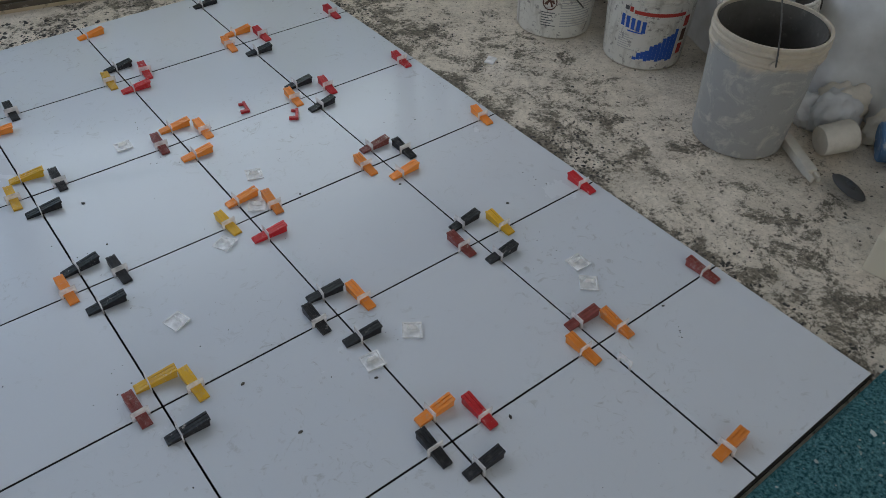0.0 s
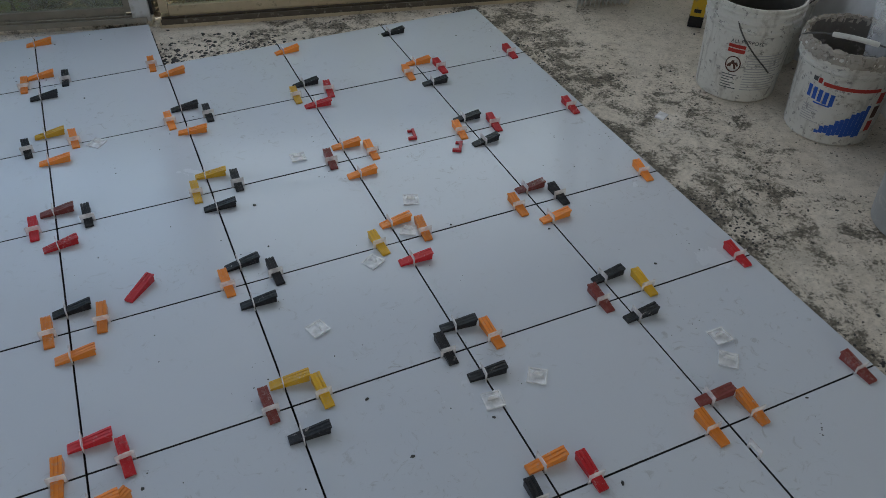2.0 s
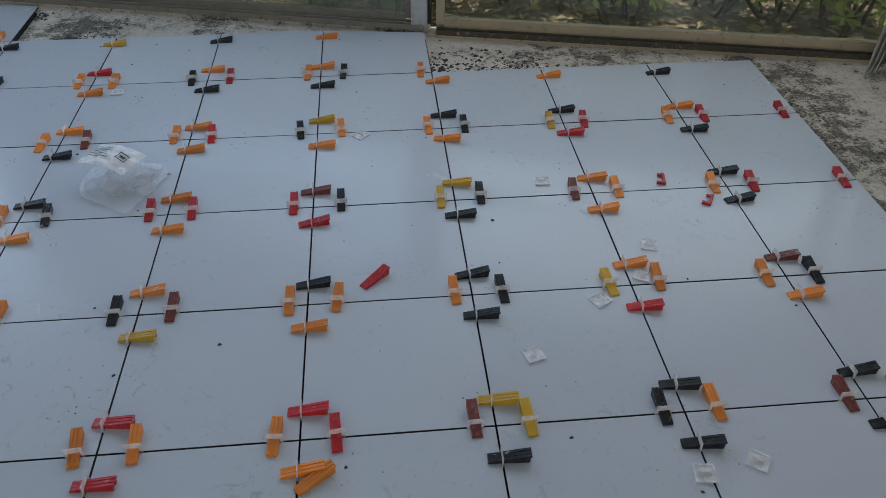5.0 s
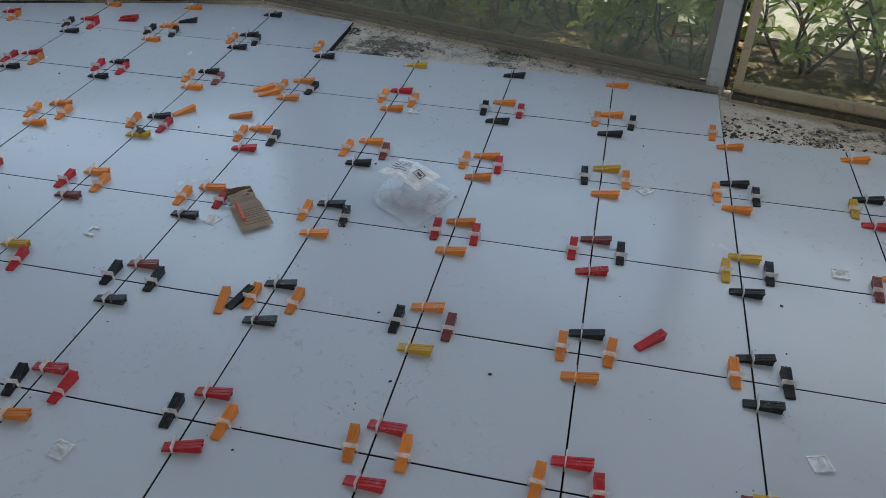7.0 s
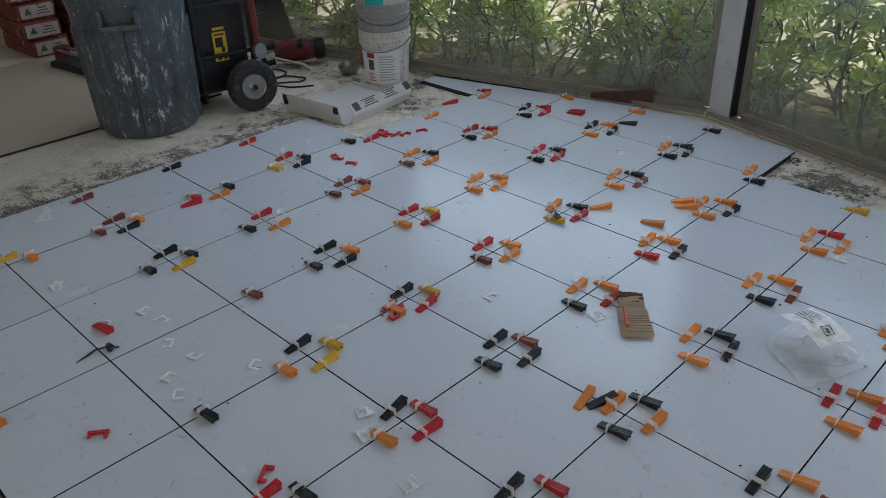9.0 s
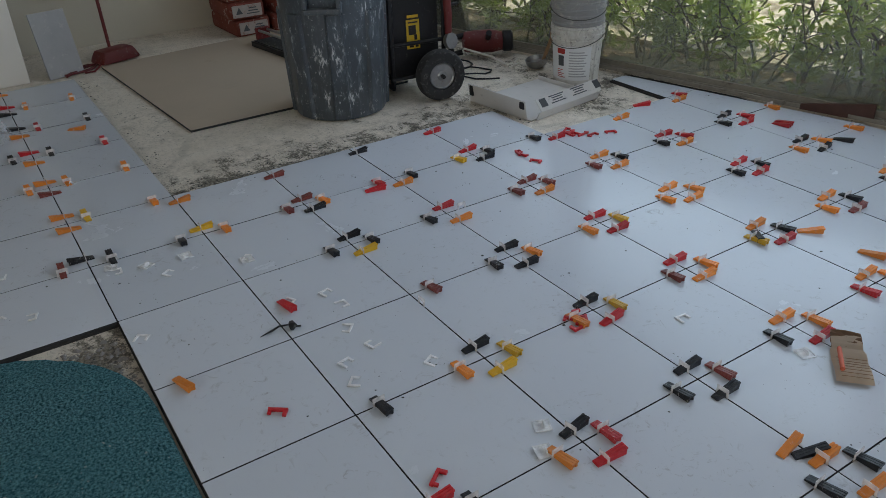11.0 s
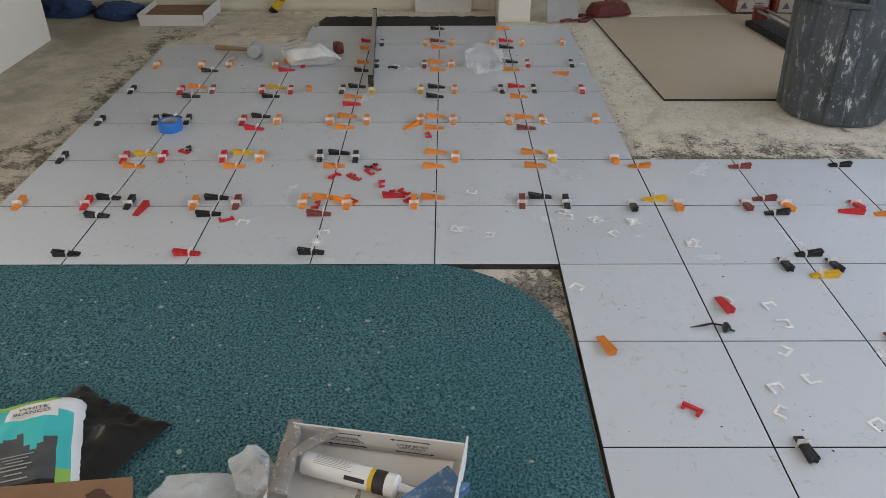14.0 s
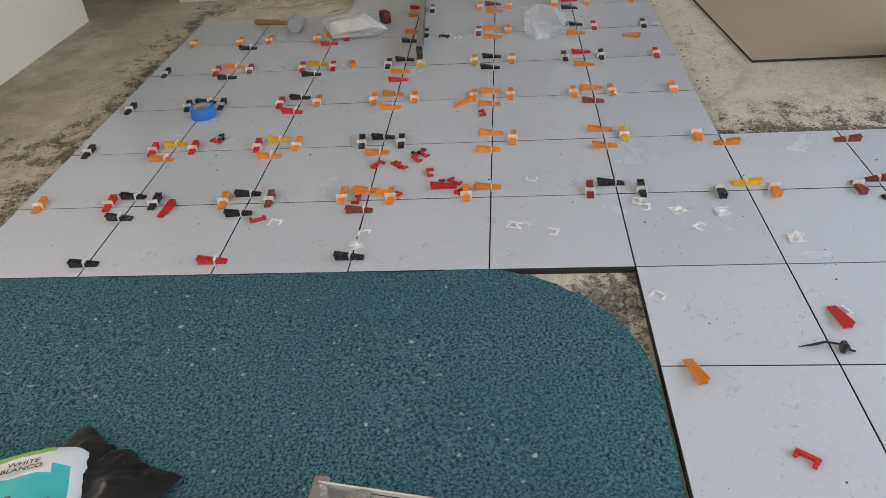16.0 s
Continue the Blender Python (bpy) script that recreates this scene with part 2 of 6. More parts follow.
def make_glass(name, dirt):
    """Window glass: see-through, glossy at a slant, with a film of dust."""
    m = bpy.data.materials.new(name)
    m.use_nodes = True
    t = m.node_tree
    t.nodes.remove(t.nodes["Principled BSDF"])
    tr, gl, df = (t.nodes.new("ShaderNodeBsdf" + k) for k in ("Transparent", "Glossy", "Diffuse"))
    tr.inputs[0].default_value = (0.90, 0.95, 0.92, 1)
    gl.inputs["Roughness"].default_value = 0.02
    df.inputs[0].default_value = (0.55, 0.57, 0.52, 1)
    fw = t.nodes.new("ShaderNodeBsdfTranslucent")
    fw.inputs[0].default_value = (0.62, 0.64, 0.58, 1)
    dust = t.nodes.new("ShaderNodeMixShader")
    dust.inputs[0].default_value = 0.65
    t.links.new(df.outputs[0], dust.inputs[1])
    t.links.new(fw.outputs[0], dust.inputs[2])
    geo = t.nodes.new("ShaderNodeNewGeometry")
    n = t.nodes.new("ShaderNodeTexNoise")
    n.inputs["Scale"].default_value, n.inputs["Detail"].default_value = 2.2, 6
    t.links.new(geo.outputs["Position"], n.inputs["Vector"])
    r = t.nodes.new("ShaderNodeMapRange")
    r.inputs["From Min"].default_value, r.inputs["From Max"].default_value = 0.3, 0.75
    r.inputs["To Min"].default_value, r.inputs["To Max"].default_value = dirt * 0.4, dirt * 1.3
    t.links.new(n.outputs["Fac"], r.inputs["Value"])
    xyz = t.nodes.new("ShaderNodeSeparateXYZ")
    t.links.new(geo.outputs["Position"], xyz.inputs[0])
    foot = t.nodes.new("ShaderNodeMapRange")
    foot.inputs["From Min"].default_value, foot.inputs["From Max"].default_value = 0.0, 0.42
    foot.inputs["To Min"].default_value, foot.inputs["To Max"].default_value = dirt * 2.0 if dirt > 0.1 else 0.01, 0.0
    t.links.new(xyz.outputs["Z"], foot.inputs["Value"])
    both = t.nodes.new("ShaderNodeMath")
    both.operation = 'ADD'
    t.links.new(r.outputs[0], both.inputs[0])
    t.links.new(foot.outputs[0], both.inputs[1])
    fr = t.nodes.new("ShaderNodeFresnel")
    fr.inputs[0].default_value = 1.45
    a, b = t.nodes.new("ShaderNodeMixShader"), t.nodes.new("ShaderNodeMixShader")
    t.links.new(both.outputs[0], a.inputs[0])
    t.links.new(tr.outputs[0], a.inputs[1])
    t.links.new(dust.outputs[0], a.inputs[2])
    t.links.new(fr.outputs[0], b.inputs[0])
    t.links.new(a.outputs[0], b.inputs[1])
    t.links.new(gl.outputs[0], b.inputs[2])
    t.links.new(b.outputs[0], t.nodes["Material Output"].inputs[0])
    return m


def make_leaf():
    k = Mat("green_leaf", 0.42, 0.0, 0.5)
    n = k.t.nodes.new("ShaderNodeNewGeometry")
    c = k.mix(n.outputs["Random Per Island"], (0.075, 0.130, 0.024), (0.34, 0.41, 0.085))
    c = k.mix(k.math('MULTIPLY', k.ramp(k.noise(14, 3), 0.5, 0.7), 0.4), c, (0.16, 0.20, 0.05))
    k.colour(c)
    tl = k.t.nodes.new("ShaderNodeBsdfTranslucent")
    tl.inputs[0].default_value = (0.55, 0.66, 0.14, 1)
    mx = k.t.nodes.new("ShaderNodeMixShader")
    mx.inputs[0].default_value = 0.45
    k.link(k.b.outputs[0], mx.inputs[1])
    k.link(tl.outputs[0], mx.inputs[2])
    k.link(mx.outputs[0], k.t.nodes["Material Output"].inputs[0])
    return k.m


def make_pavement():
    """Tan sunlit paving with faint joints and drifts of dry leaves."""
    k = Mat("tan_paving", 0.9, 0.0, 0.25)
    v = k.voronoi(1.6, 'DISTANCE_TO_EDGE')
    c = k.mix(k.noise(2.3, 6, 0.65), (0.52, 0.43, 0.32), (0.86, 0.77, 0.62))
    c = k.mix(k.math('MULTIPLY', k.ramp(k.noise(7, 8, 0.7), 0.50, 0.62), 0.7), c, (0.25, 0.20, 0.11))
    c = k.mix(k.ramp(v.outputs["Distance"], 0.015, 0.05), (0.32, 0.26, 0.18), c)
    k.colour(c)
    k.bump(k.noise(20, 6), 0.5, 0.02)
    return k.m


def make_can():
    k = Mat("scuffed_grey_plastic", 0.32, 0.0, 0.8)
    c = k.mix(k.noise(4, 5), (0.022, 0.028, 0.033), (0.085, 0.104, 0.120))
    mp = k.t.nodes.new("ShaderNodeMapping")
    mp.inputs["Scale"].default_value = (30, 30, 12)
    k.link(k.co.outputs["Object"], mp.inputs["Vector"])
    st = k.t.nodes.new("ShaderNodeTexNoise")
    st.inputs["Scale"].default_value, st.inputs["Detail"].default_value, st.inputs["Roughness"].default_value = 1.0, 8, 0.72
    k.link(mp.outputs[0], st.inputs["Vector"])
    zone = k.ramp(k.noise(6.0, 4), 0.46, 0.58)
    c = k.mix(k.math('MULTIPLY', k.ramp(st.outputs["Fac"], 0.50, 0.66), 0.30), c, (0.24, 0.29, 0.33))
    splash = k.math('MULTIPLY', k.ramp(st.outputs["Fac"], 0.575, 0.625), zone)
    c = k.mix(k.math('MULTIPLY', splash, 0.85), c, (0.66, 0.68, 0.68))
    c = k.mix(k.math('MULTIPLY', k.ramp(k.noise(70, 4, 0.6), 0.64, 0.69), 0.6), c, (0.60, 0.62, 0.62))
    k.colour(c)
    k.bump(k.noise(30, 6), 0.15, 0.005)
    return k.m


def make_pail(name, col, smear, amount, flecks=0.7, crust=None):
    k = Mat(name, 0.45, 0.0, 0.45)
    c = k.mix(k.noise(5, 5), tuple(v * 0.85 for v in col), col)
    m = k.ramp(k.noise(13, 8, 0.7, dist=1.0), 0.52, 0.68)
    c = k.mix(k.math('MULTIPLY', m, amount), c, smear)
    c = k.mix(k.math('MULTIPLY', k.ramp(k.noise(42, 6, 0.7), 0.575, 0.63), flecks), c, (0.15, 0.145, 0.14))
    run = k.t.nodes.new("ShaderNodeMapping")
    run.inputs["Scale"].default_value = (26, 26, 5)
    k.link(k.co.outputs["Object"], run.inputs["Vector"])
    st = k.t.nodes.new("ShaderNodeTexNoise")
    st.inputs["Scale"].default_value, st.inputs["Detail"].default_value = 1.0, 7
    k.link(run.outputs[0], st.inputs["Vector"])
    c = k.mix(k.math('MULTIPLY', k.ramp(st.outputs["Fac"], 0.56, 0.68), flecks * 0.8), c, tuple(v * 0.62 for v in smear))
    if crust:
        sep = k.t.nodes.new("ShaderNodeSeparateXYZ")
        k.link(k.co.outputs["Object"], sep.inputs[0])
        wob = k.math('MULTIPLY', k.math('SUBTRACT', k.noise(7, 6, 0.65, dist=0.8), 0.5), 0.22)
        edge = k.ramp(k.math('ADD', sep.outputs["Z"], wob), 0.315, 0.345)
        c = k.mix(k.math('MULTIPLY', edge, 0.85), c, k.mix(k.noise(24, 6, 0.7), tuple(v * 0.6 for v in crust), crust))
    k.colour(c)
    k.bump(m, 0.25, 0.004)
    return k.m


# Near-black sides: shade of open joints and board gap put into colour.
SHADE_EDGE = simple("shade_dark_edge", (0.04, 0.04, 0.04), 0.9, vary=0.4, scale=40)
TILE, CONCRETE, MORTAR, CARPET = make_tile(), make_concrete(), make_mortar(), make_carpet()
WEDGE = {"o": make_plastic("orange_plastic", (0.86, 0.27, 0.03)), "k": make_plastic("black_plastic", (0.009, 0.010, 0.013), 0.14),
         "r": make_plastic("red_plastic", (0.55, 0.015, 0.022), 0.25), "m": make_plastic("maroon_plastic", (0.23, 0.045, 0.035), 0.45),
         "y": make_plastic("yellow_plastic", (0.72, 0.42, 0.02))}
COLOUR = {"o": "orange", "k": "black", "r": "red", "m": "dusty maroon", "y": "yellow"}
CLIP = make_film("milky_clip_plastic", (0.93, 0.89, 0.87), 0.50, 0.35, 40)
FILM = make_film("clear_bag_film", (0.88, 0.90, 0.92), 0.24, 0.12, 6)
MILK = make_film("milky_bag_film", (0.86, 0.88, 0.90), 0.40, 0.20, 5)
CLIP_SOLID = make_film("white_clip_plastic", (0.93, 0.92, 0.91), 0.85, 0.35, 40)
SPACER = make_film("clear_spacer_plastic", (0.94, 0.94, 0.93), 0.55, 0.30, 40)
SHEET = make_film("milky_sheet_film", (0.80, 0.82, 0.84), 0.72, 0.28, 5)
GLASS_DIRTY, GLASS_CLEAR = make_glass("dusty_window_glass", 0.13), make_glass("window_glass", 0.06)
LEAF, PAVING, CAN = make_leaf(), make_pavement(), make_can()
DUSTY_ALU = simple("dusty_brown_aluminium", (0.30, 0.27, 0.22), 0.6, vary=0.3, scale=14, dirt=(0.13, 0.11, 0.09))
BARK = simple("bark", (0.10, 0.075, 0.05), 0.9, vary=0.4, scale=30, bump=0.6)
SOIL = simple("soil_and_leaf_litter", (0.17, 0.115, 0.07), 0.95, vary=0.5, scale=14, dirt=(0.36, 0.27, 0.16), dirt_lo=0.54, dirt_hi=0.62, bump=0.9, fine=35)
LITTER = simple("dry_leaf", (0.50, 0.36, 0.20), 0.8, vary=0.5, scale=40)
WALL = simple("cream_wall_paint", (0.62, 0.57, 0.46), 0.6, vary=0.06, scale=2, dirt=(0.55, 0.52, 0.46), dirt_lo=0.66, dirt_hi=0.8, bump=0.06, fine=220)
WHITE = simple("white_wall_paint", (0.80, 0.765, 0.69), 0.55, vary=0.05, scale=1.5, dirt=(0.6, 0.59, 0.57), dirt_lo=0.68, dirt_hi=0.82, bump=0.05, fine=220)
CEIL = simple("ceiling_paint", (0.55, 0.54, 0.52), 0.8, vary=0.05, scale=2)
ALU = simple("grey_aluminium", (0.60, 0.60, 0.59), 0.40, 0.15, vary=0.15, scale=6, dirt=(0.40, 0.38, 0.34))
SILL = simple("dusty_beige_sill", (0.60, 0.50, 0.34), 0.6, vary=0.25, scale=12, dirt=(0.18, 0.15, 0.11), bump=0.2)
TRACK = simple("bronze_track", (0.11, 0.09, 0.07), 0.5, 0.3, vary=0.4, scale=18, dirt=(0.35, 0.31, 0.26))
STEEL = simple("worn_steel", (0.42, 0.42, 0.42), 0.38, 0.9, vary=0.3, scale=25, dirt=(0.30, 0.26, 0.22))
BLACK = simple("black_painted_metal", (0.018, 0.018, 0.020), 0.42, 0.2, vary=0.4, scale=15, dirt=(0.16, 0.15, 0.14), dirt_lo=0.62, dirt_hi=0.8)
RUBBER = simple("dusty_rubber", (0.028, 0.028, 0.028), 0.85, vary=0.3, scale=20, dirt=(0.16, 0.155, 0.15), dirt_lo=0.56, dirt_hi=0.75, bump=0.3)
RED = simple("red_painted_metal", (0.15, 0.016, 0.014), 0.5, vary=0.3, scale=14, dirt=(0.25, 0.17, 0.15))
YELLOW = simple("yellow_painted_metal", (0.70, 0.45, 0.02), 0.42, vary=0.2, scale=14, dirt=(0.35, 0.27, 0.12))
CARD_PALE = simple("creased_pale_card", (0.66, 0.52, 0.38), 0.85, vary=0.2, scale=30, dirt=(0.36, 0.24, 0.15), dirt_lo=0.64, dirt_hi=0.72)
CARDBOARD = simple("brown_cardboard", (0.255, 0.145, 0.082), 0.85, vary=0.22, scale=10, dirt=(0.22, 0.12, 0.06), dirt_lo=0.66, dirt_hi=0.74)
CARTON = simple("white_carton", (0.66, 0.64, 0.61), 0.75, vary=0.10, scale=8, dirt=(0.36, 0.34, 0.32), dirt_lo=0.60, dirt_hi=0.78)
INK = simple("black_ink", (0.02, 0.02, 0.022), 0.6, vary=0.1)
PAPER = simple("white_paper_label", (0.76, 0.76, 0.75), 0.6, vary=0.06)
BLUE = simple("blue_plastic", (0.02, 0.19, 0.62), 0.45, vary=0.15)
CLOTH = simple("dark_blue_cloth", (0.030, 0.065, 0.16), 0.9, vary=0.5, scale=14, dirt=(0.12, 0.15, 0.20), dirt_lo=0.58, dirt_hi=0.72, bump=0.5)
DENIM = simple("dusty_blue_steel", (0.085, 0.19, 0.36), 0.5, vary=0.35, scale=20, dirt=(0.40, 0.43, 0.47), dirt_lo=0.55, dirt_hi=0.7)
LABEL_BLUE = simple("label_blue", (0.02, 0.09, 0.42), 0.5, vary=0.15)
LABEL_RED = simple("label_red", (0.42, 0.03, 0.02), 0.5, vary=0.2)
TURQUOISE = simple("turquoise_print", (0.03, 0.50, 0.50), 0.5, vary=0.1)
GREEN = simple("green_print", (0.27, 0.52, 0.10), 0.5, vary=0.1)
CHARCOAL = simple("charcoal_print", (0.075, 0.08, 0.085), 0.5, vary=0.2)
BLACK_BAG = simple("black_bin_bag", (0.009, 0.009, 0.010), 0.28, vary=0.3, scale=20, dirt=(0.10, 0.10, 0.10), dirt_lo=0.66, dirt_hi=0.84, bump=0.5, fine=26)
BAG_RED = simple("red_paper_sack", (0.20, 0.045, 0.028), 0.8, vary=0.2, scale=8, dirt=(0.52, 0.42, 0.36))
BAG_DULL = simple("dusty_sack_end", (0.42, 0.36, 0.32), 0.85, vary=0.25, scale=10, dirt=(0.22, 0.09, 0.06), dirt_lo=0.56, dirt_hi=0.70)
BAG_WHITE = simple("white_paper_sack", (0.62, 0.59, 0.56), 0.8, vary=0.12, scale=8, dirt=(0.42, 0.36, 0.32))
BOARD = simple("tan_hardboard", (0.47, 0.385, 0.29), 0.75, vary=0.14, scale=1.6, dirt=(0.40, 0.32, 0.235), dirt_lo=0.6, dirt_hi=0.9)
WOOD = simple("dark_red_wood", (0.09, 0.035, 0.022), 0.55, vary=0.4, scale=12)
HANDLE = simple("wooden_handle", (0.34, 0.20, 0.10), 0.6, vary=0.3, scale=30)
MUCK = simple("dried_grey_mortar", (0.27, 0.25, 0.23), 0.9, vary=0.4, scale=22, dirt=(0.50, 0.47, 0.43), dirt_lo=0.58, dirt_hi=0.68, bump=0.7)
CHALK = simple("plaster_crust", (0.68, 0.64, 0.56), 0.9, vary=0.25, scale=25, bump=0.6)
CRUMB = simple("mortar_crumbs", (0.075, 0.072, 0.068), 0.95, vary=0.5, scale=30)


def make_grit():
    """Plaster grains, some clean and pale, most rubbed with carpet dust."""
    k = Mat("pale_grit", 0.92, 0.0, 0.2)
    c = k.mix(k.geo.outputs["Random Per Island"], (0.20, 0.38, 0.39), (0.66, 0.74, 0.73))
    k.colour(k.mix(k.math('MULTIPLY', k.noise(220, 3), 0.4), c, (0.25, 0.27, 0.26)))
    return k.m


GRIT = make_grit()
SLAT = simple("pale_blind_slats", (0.66, 0.65, 0.61), 0.55, vary=0.12, scale=10, dirt=(0.42, 0.40, 0.36))
SLATE = simple("grey_slats", (0.40, 0.40, 0.40), 0.6, vary=0.15, scale=10, dirt=(0.5, 0.49, 0.47))
PAIL_WHITE = make_pail("white_pail_plastic", (0.72, 0.70, 0.64), (0.36, 0.32, 0.265), 0.7)
PAIL_GREY = make_pail("mortar_smeared_grey_pail", (0.34, 0.34, 0.33), (0.62, 0.58, 0.51), 0.65, 0.15, (0.66, 0.57, 0.44))

# ---------------------------------------------------------------- mesh helpers
I4 = Matrix.Identity(4)


def mesh_of(name, bm, mat, smooth=False):
    me = bpy.data.meshes.new(name)
    bmesh.ops.recalc_face_normals(bm, faces=bm.faces)
    bm.to_mesh(me)
    bm.free()
    for m in (mat if isinstance(mat, (list, tuple)) else (mat,)):
        me.materials.append(m)
    if smooth:
        for p in me.polygons:
            p.use_smooth = True
        me.set_sharp_from_angle(angle=radians(38))
    return me


def part(name, bm, mat, parent=None, label="", smooth=False):
    ob = new(name, mesh_of(name, bm, mat, smooth))
    ob.parent = parent
    if label:
        ob["label"] = label
    return ob


def thing(name, label, category, m=None, group="", kind=""):
    ob = new(name)
    ob.empty_display_size = 0.05
    if m is not None:
        ob.matrix_world = m
    return tagged(ob, label, category, group, kind)


def box(bm, c, s, m=I4, bevel=0.0, top=1.0):
    """A box round c of size s; top scales its upper face; bevel rounds the edges."""
    r = bmesh.ops.create_cube(bm, size=1.0)
    vs = r["verts"]
    for v in vs:
        k = top if v.co.z > 0 else 1.0
        v.co = Vector((v.co.x * s[0] * k, v.co.y * s[1] * k, v.co.z * s[2]))
    if bevel:
        es = list({e for v in vs for e in v.link_edges})
        r2 = bmesh.ops.bevel(bm, geom=es, offset=bevel, segments=2, affect='EDGES', profile=0.6)
        vs = list({v for f in r2["faces"] for v in f.verts} | {v for v in vs if v.is_valid})
    for v in vs:
        v.co = m @ (v.co + Vector(c))
    return vs


def lathe(bm, profile, m=I4, seg=32, wobble=0.0, cap=True):
    """Turn a profile of (radius, height) round the z axis."""
    rings = []
    for r, z in profile:
        ring = []
        for k in range(seg):
            a = 2 * math.pi * k / seg
            q = r * (1 + wobble * math.sin(3 * a + z * 9))
            ring.append(bm.verts.new(m @ Vector((q * math.cos(a), q * math.sin(a), z))))
        rings.append(ring)
    for a, b in zip(rings, rings[1:]):
        for k in range(seg):
            bm.faces.new((a[k], a[(k + 1) % seg], b[(k + 1) % seg], b[k]))
    for ring, (r, z) in ((rings[0], profile[0]), (rings[-1], profile[-1])):
        if cap and r > 1e-5:
            bm.faces.new(ring)
    return rings


def tube(bm, pts, r, seg=8, m=I4):
    """A round bar along points."""
    pts = [Vector(p) for p in pts]
    rings = []
    for k, p in enumerate(pts):
        d = (pts[min(k + 1, len(pts) - 1)] - pts[max(k - 1, 0)]).normalized()
        side = d.cross(Vector((0, 0, 1)) if abs(d.z) < 0.9 else Vector((1, 0, 0))).normalized()
        up = side.cross(d)
        rr = r[k] if isinstance(r, (list, tuple)) else r
        rings.append([bm.verts.new(m @ (p + (side * math.cos(2 * math.pi * q / seg) + up * math.sin(2 * math.pi * q / seg)) * rr)) for q in range(seg)])
    for a, b in zip(rings, rings[1:]):
        for q in range(seg):
            bm.faces.new((a[q], a[(q + 1) % seg], b[(q + 1) % seg], b[q]))
    bm.faces.new(rings[0])
    bm.faces.new(rings[-1])


def prism(bm, outline, z0, z1, m=I4):
    lo = [bm.verts.new(m @ Vector((x, y, z0))) for x, y in outline]
    hi = [bm.verts.new(m @ Vector((x, y, z1))) for x, y in outline]
    n = len(outline)
    bm.faces.new(lo[::-1])
    bm.faces.new(hi)
    for k in range(n):
        bm.faces.new((lo[k], lo[(k + 1) % n], hi[(k + 1) % n], hi[k]))


def crumple(name, size, mat, parent=None, label="", seed=0, rough=0.3, sub=4, scale=2.2, flat=True, facets=False):
    """A crumpled closed form (bags, lumps) of about that size, with soft folds, resting on z = 0."""
    bm = bmesh.new()
    bmesh.ops.create_icosphere(bm, subdivisions=sub, radius=0.5)
    off = Vector((seed * 3.1, seed * 1.7, seed * 0.9))
    for v in bm.verts:
        d = v.co.normalized()
        w = d + 0.35 * Vector((noise.noise(d * 2 + off), noise.noise(d * 2 - off), noise.noise(d * 2.3 + off * 2)))
        fold = 1 - 2 * abs(noise.noise(w * scale + off))
        fine = 1 - 2 * abs(noise.noise(w * scale * 2.6 - off))
        k = 1 + rough * (0.75 * noise.noise(d * 1.4 + off) + 0.52 * fold + 0.30 * fine + 0.10 * (1 - 2 * abs(noise.noise(w * scale * 6 + off))))
        p = Vector((v.co.x * size[0] * k, v.co.y * size[1] * k, v.co.z * size[2] * k))
        if flat:
            p.z = max(p.z + size[2] * 0.30, 0.0008 + 0.0004 * (d.x + d.y))
        v.co = p
    ob = part(name, bm, mat, parent, label)
    for q in ob.data.polygons:
        q.use_smooth = not facets
    return ob


def film_bag(name, size, mat, parent=None, seed=0, planes=15, peak=0.10):
    """A bag of thin film, pulled into flat facets, sharp creases and a few stiff peaks, resting on z = 0."""
    rb = random.Random(seed)
    cuts = [(Vector((rb.gauss(0, 1), rb.gauss(0, 1), rb.gauss(0.15, 0.8))).normalized(), rb.uniform(0.46, 0.90)) for k in range(planes)]
    tips = [Vector((rb.gauss(0, 1), rb.gauss(0, 1), rb.uniform(0.0, 1.2))).normalized() for k in range(5)]
    off = Vector((seed * 3.1, seed * 1.7, seed * 0.9))
    bm = bmesh.new()
    bmesh.ops.create_icosphere(bm, subdivisions=5, radius=1.0)
    for v in bm.verts:
        d = v.co.normalized()
        w = (d + 0.11 * Vector((noise.noise(d * 2.5 + off), noise.noise(d * 2.5 - off), noise.noise(d * 2.1 + off * 2)))).normalized()
        r = min(h0 / max(w.dot(n), 0.25) for n, h0 in cuts)
        r = min(r, 1.15) + peak * sum(max(0.0, (w.dot(t) - 0.86) / 0.14) ** 2 for t in tips)
        r += 0.045 * (0.5 - abs(noise.noise(w * 3.5 + off))) + 0.020 * (0.5 - abs(noise.noise(w * 9 - off)))
        p = Vector((d.x * size[0] * r * 0.6, d.y * size[1] * r * 0.6, d.z * size[2] * r * 0.6))
        p.z = max(p.z + size[2] * 0.30, 0.0010 + 0.0005 * (d.x + d.y))
        v.co = p
    return part(name, bm, mat, parent, smooth=True)


def letters(name, text, size, m, mat, parent):
    cu = bpy.data.curves.new(name, 'FONT')
    cu.body, cu.size, cu.align_x, cu.align_y, cu.extrude = text, size, 'CENTER', 'CENTER', 0.0002
    cu.materials.append(mat)
    ob = new(name, cu)
    ob.parent, ob.matrix_local = parent, m
    return ob


def along(a, b, z=0.0):
    """A frame at a with x towards b."""
    a, b = Vector((*a, z)), Vector((*b, z))
    d = b - a
    return Matrix.Translation(a) @ Matrix.Rotation(math.atan2(d.y, d.x), 4, 'Z'), d.length


# ---------------------------------------------------------------- large structure
T = 0.457                                     # tile pitch
JOINT = 0.0046


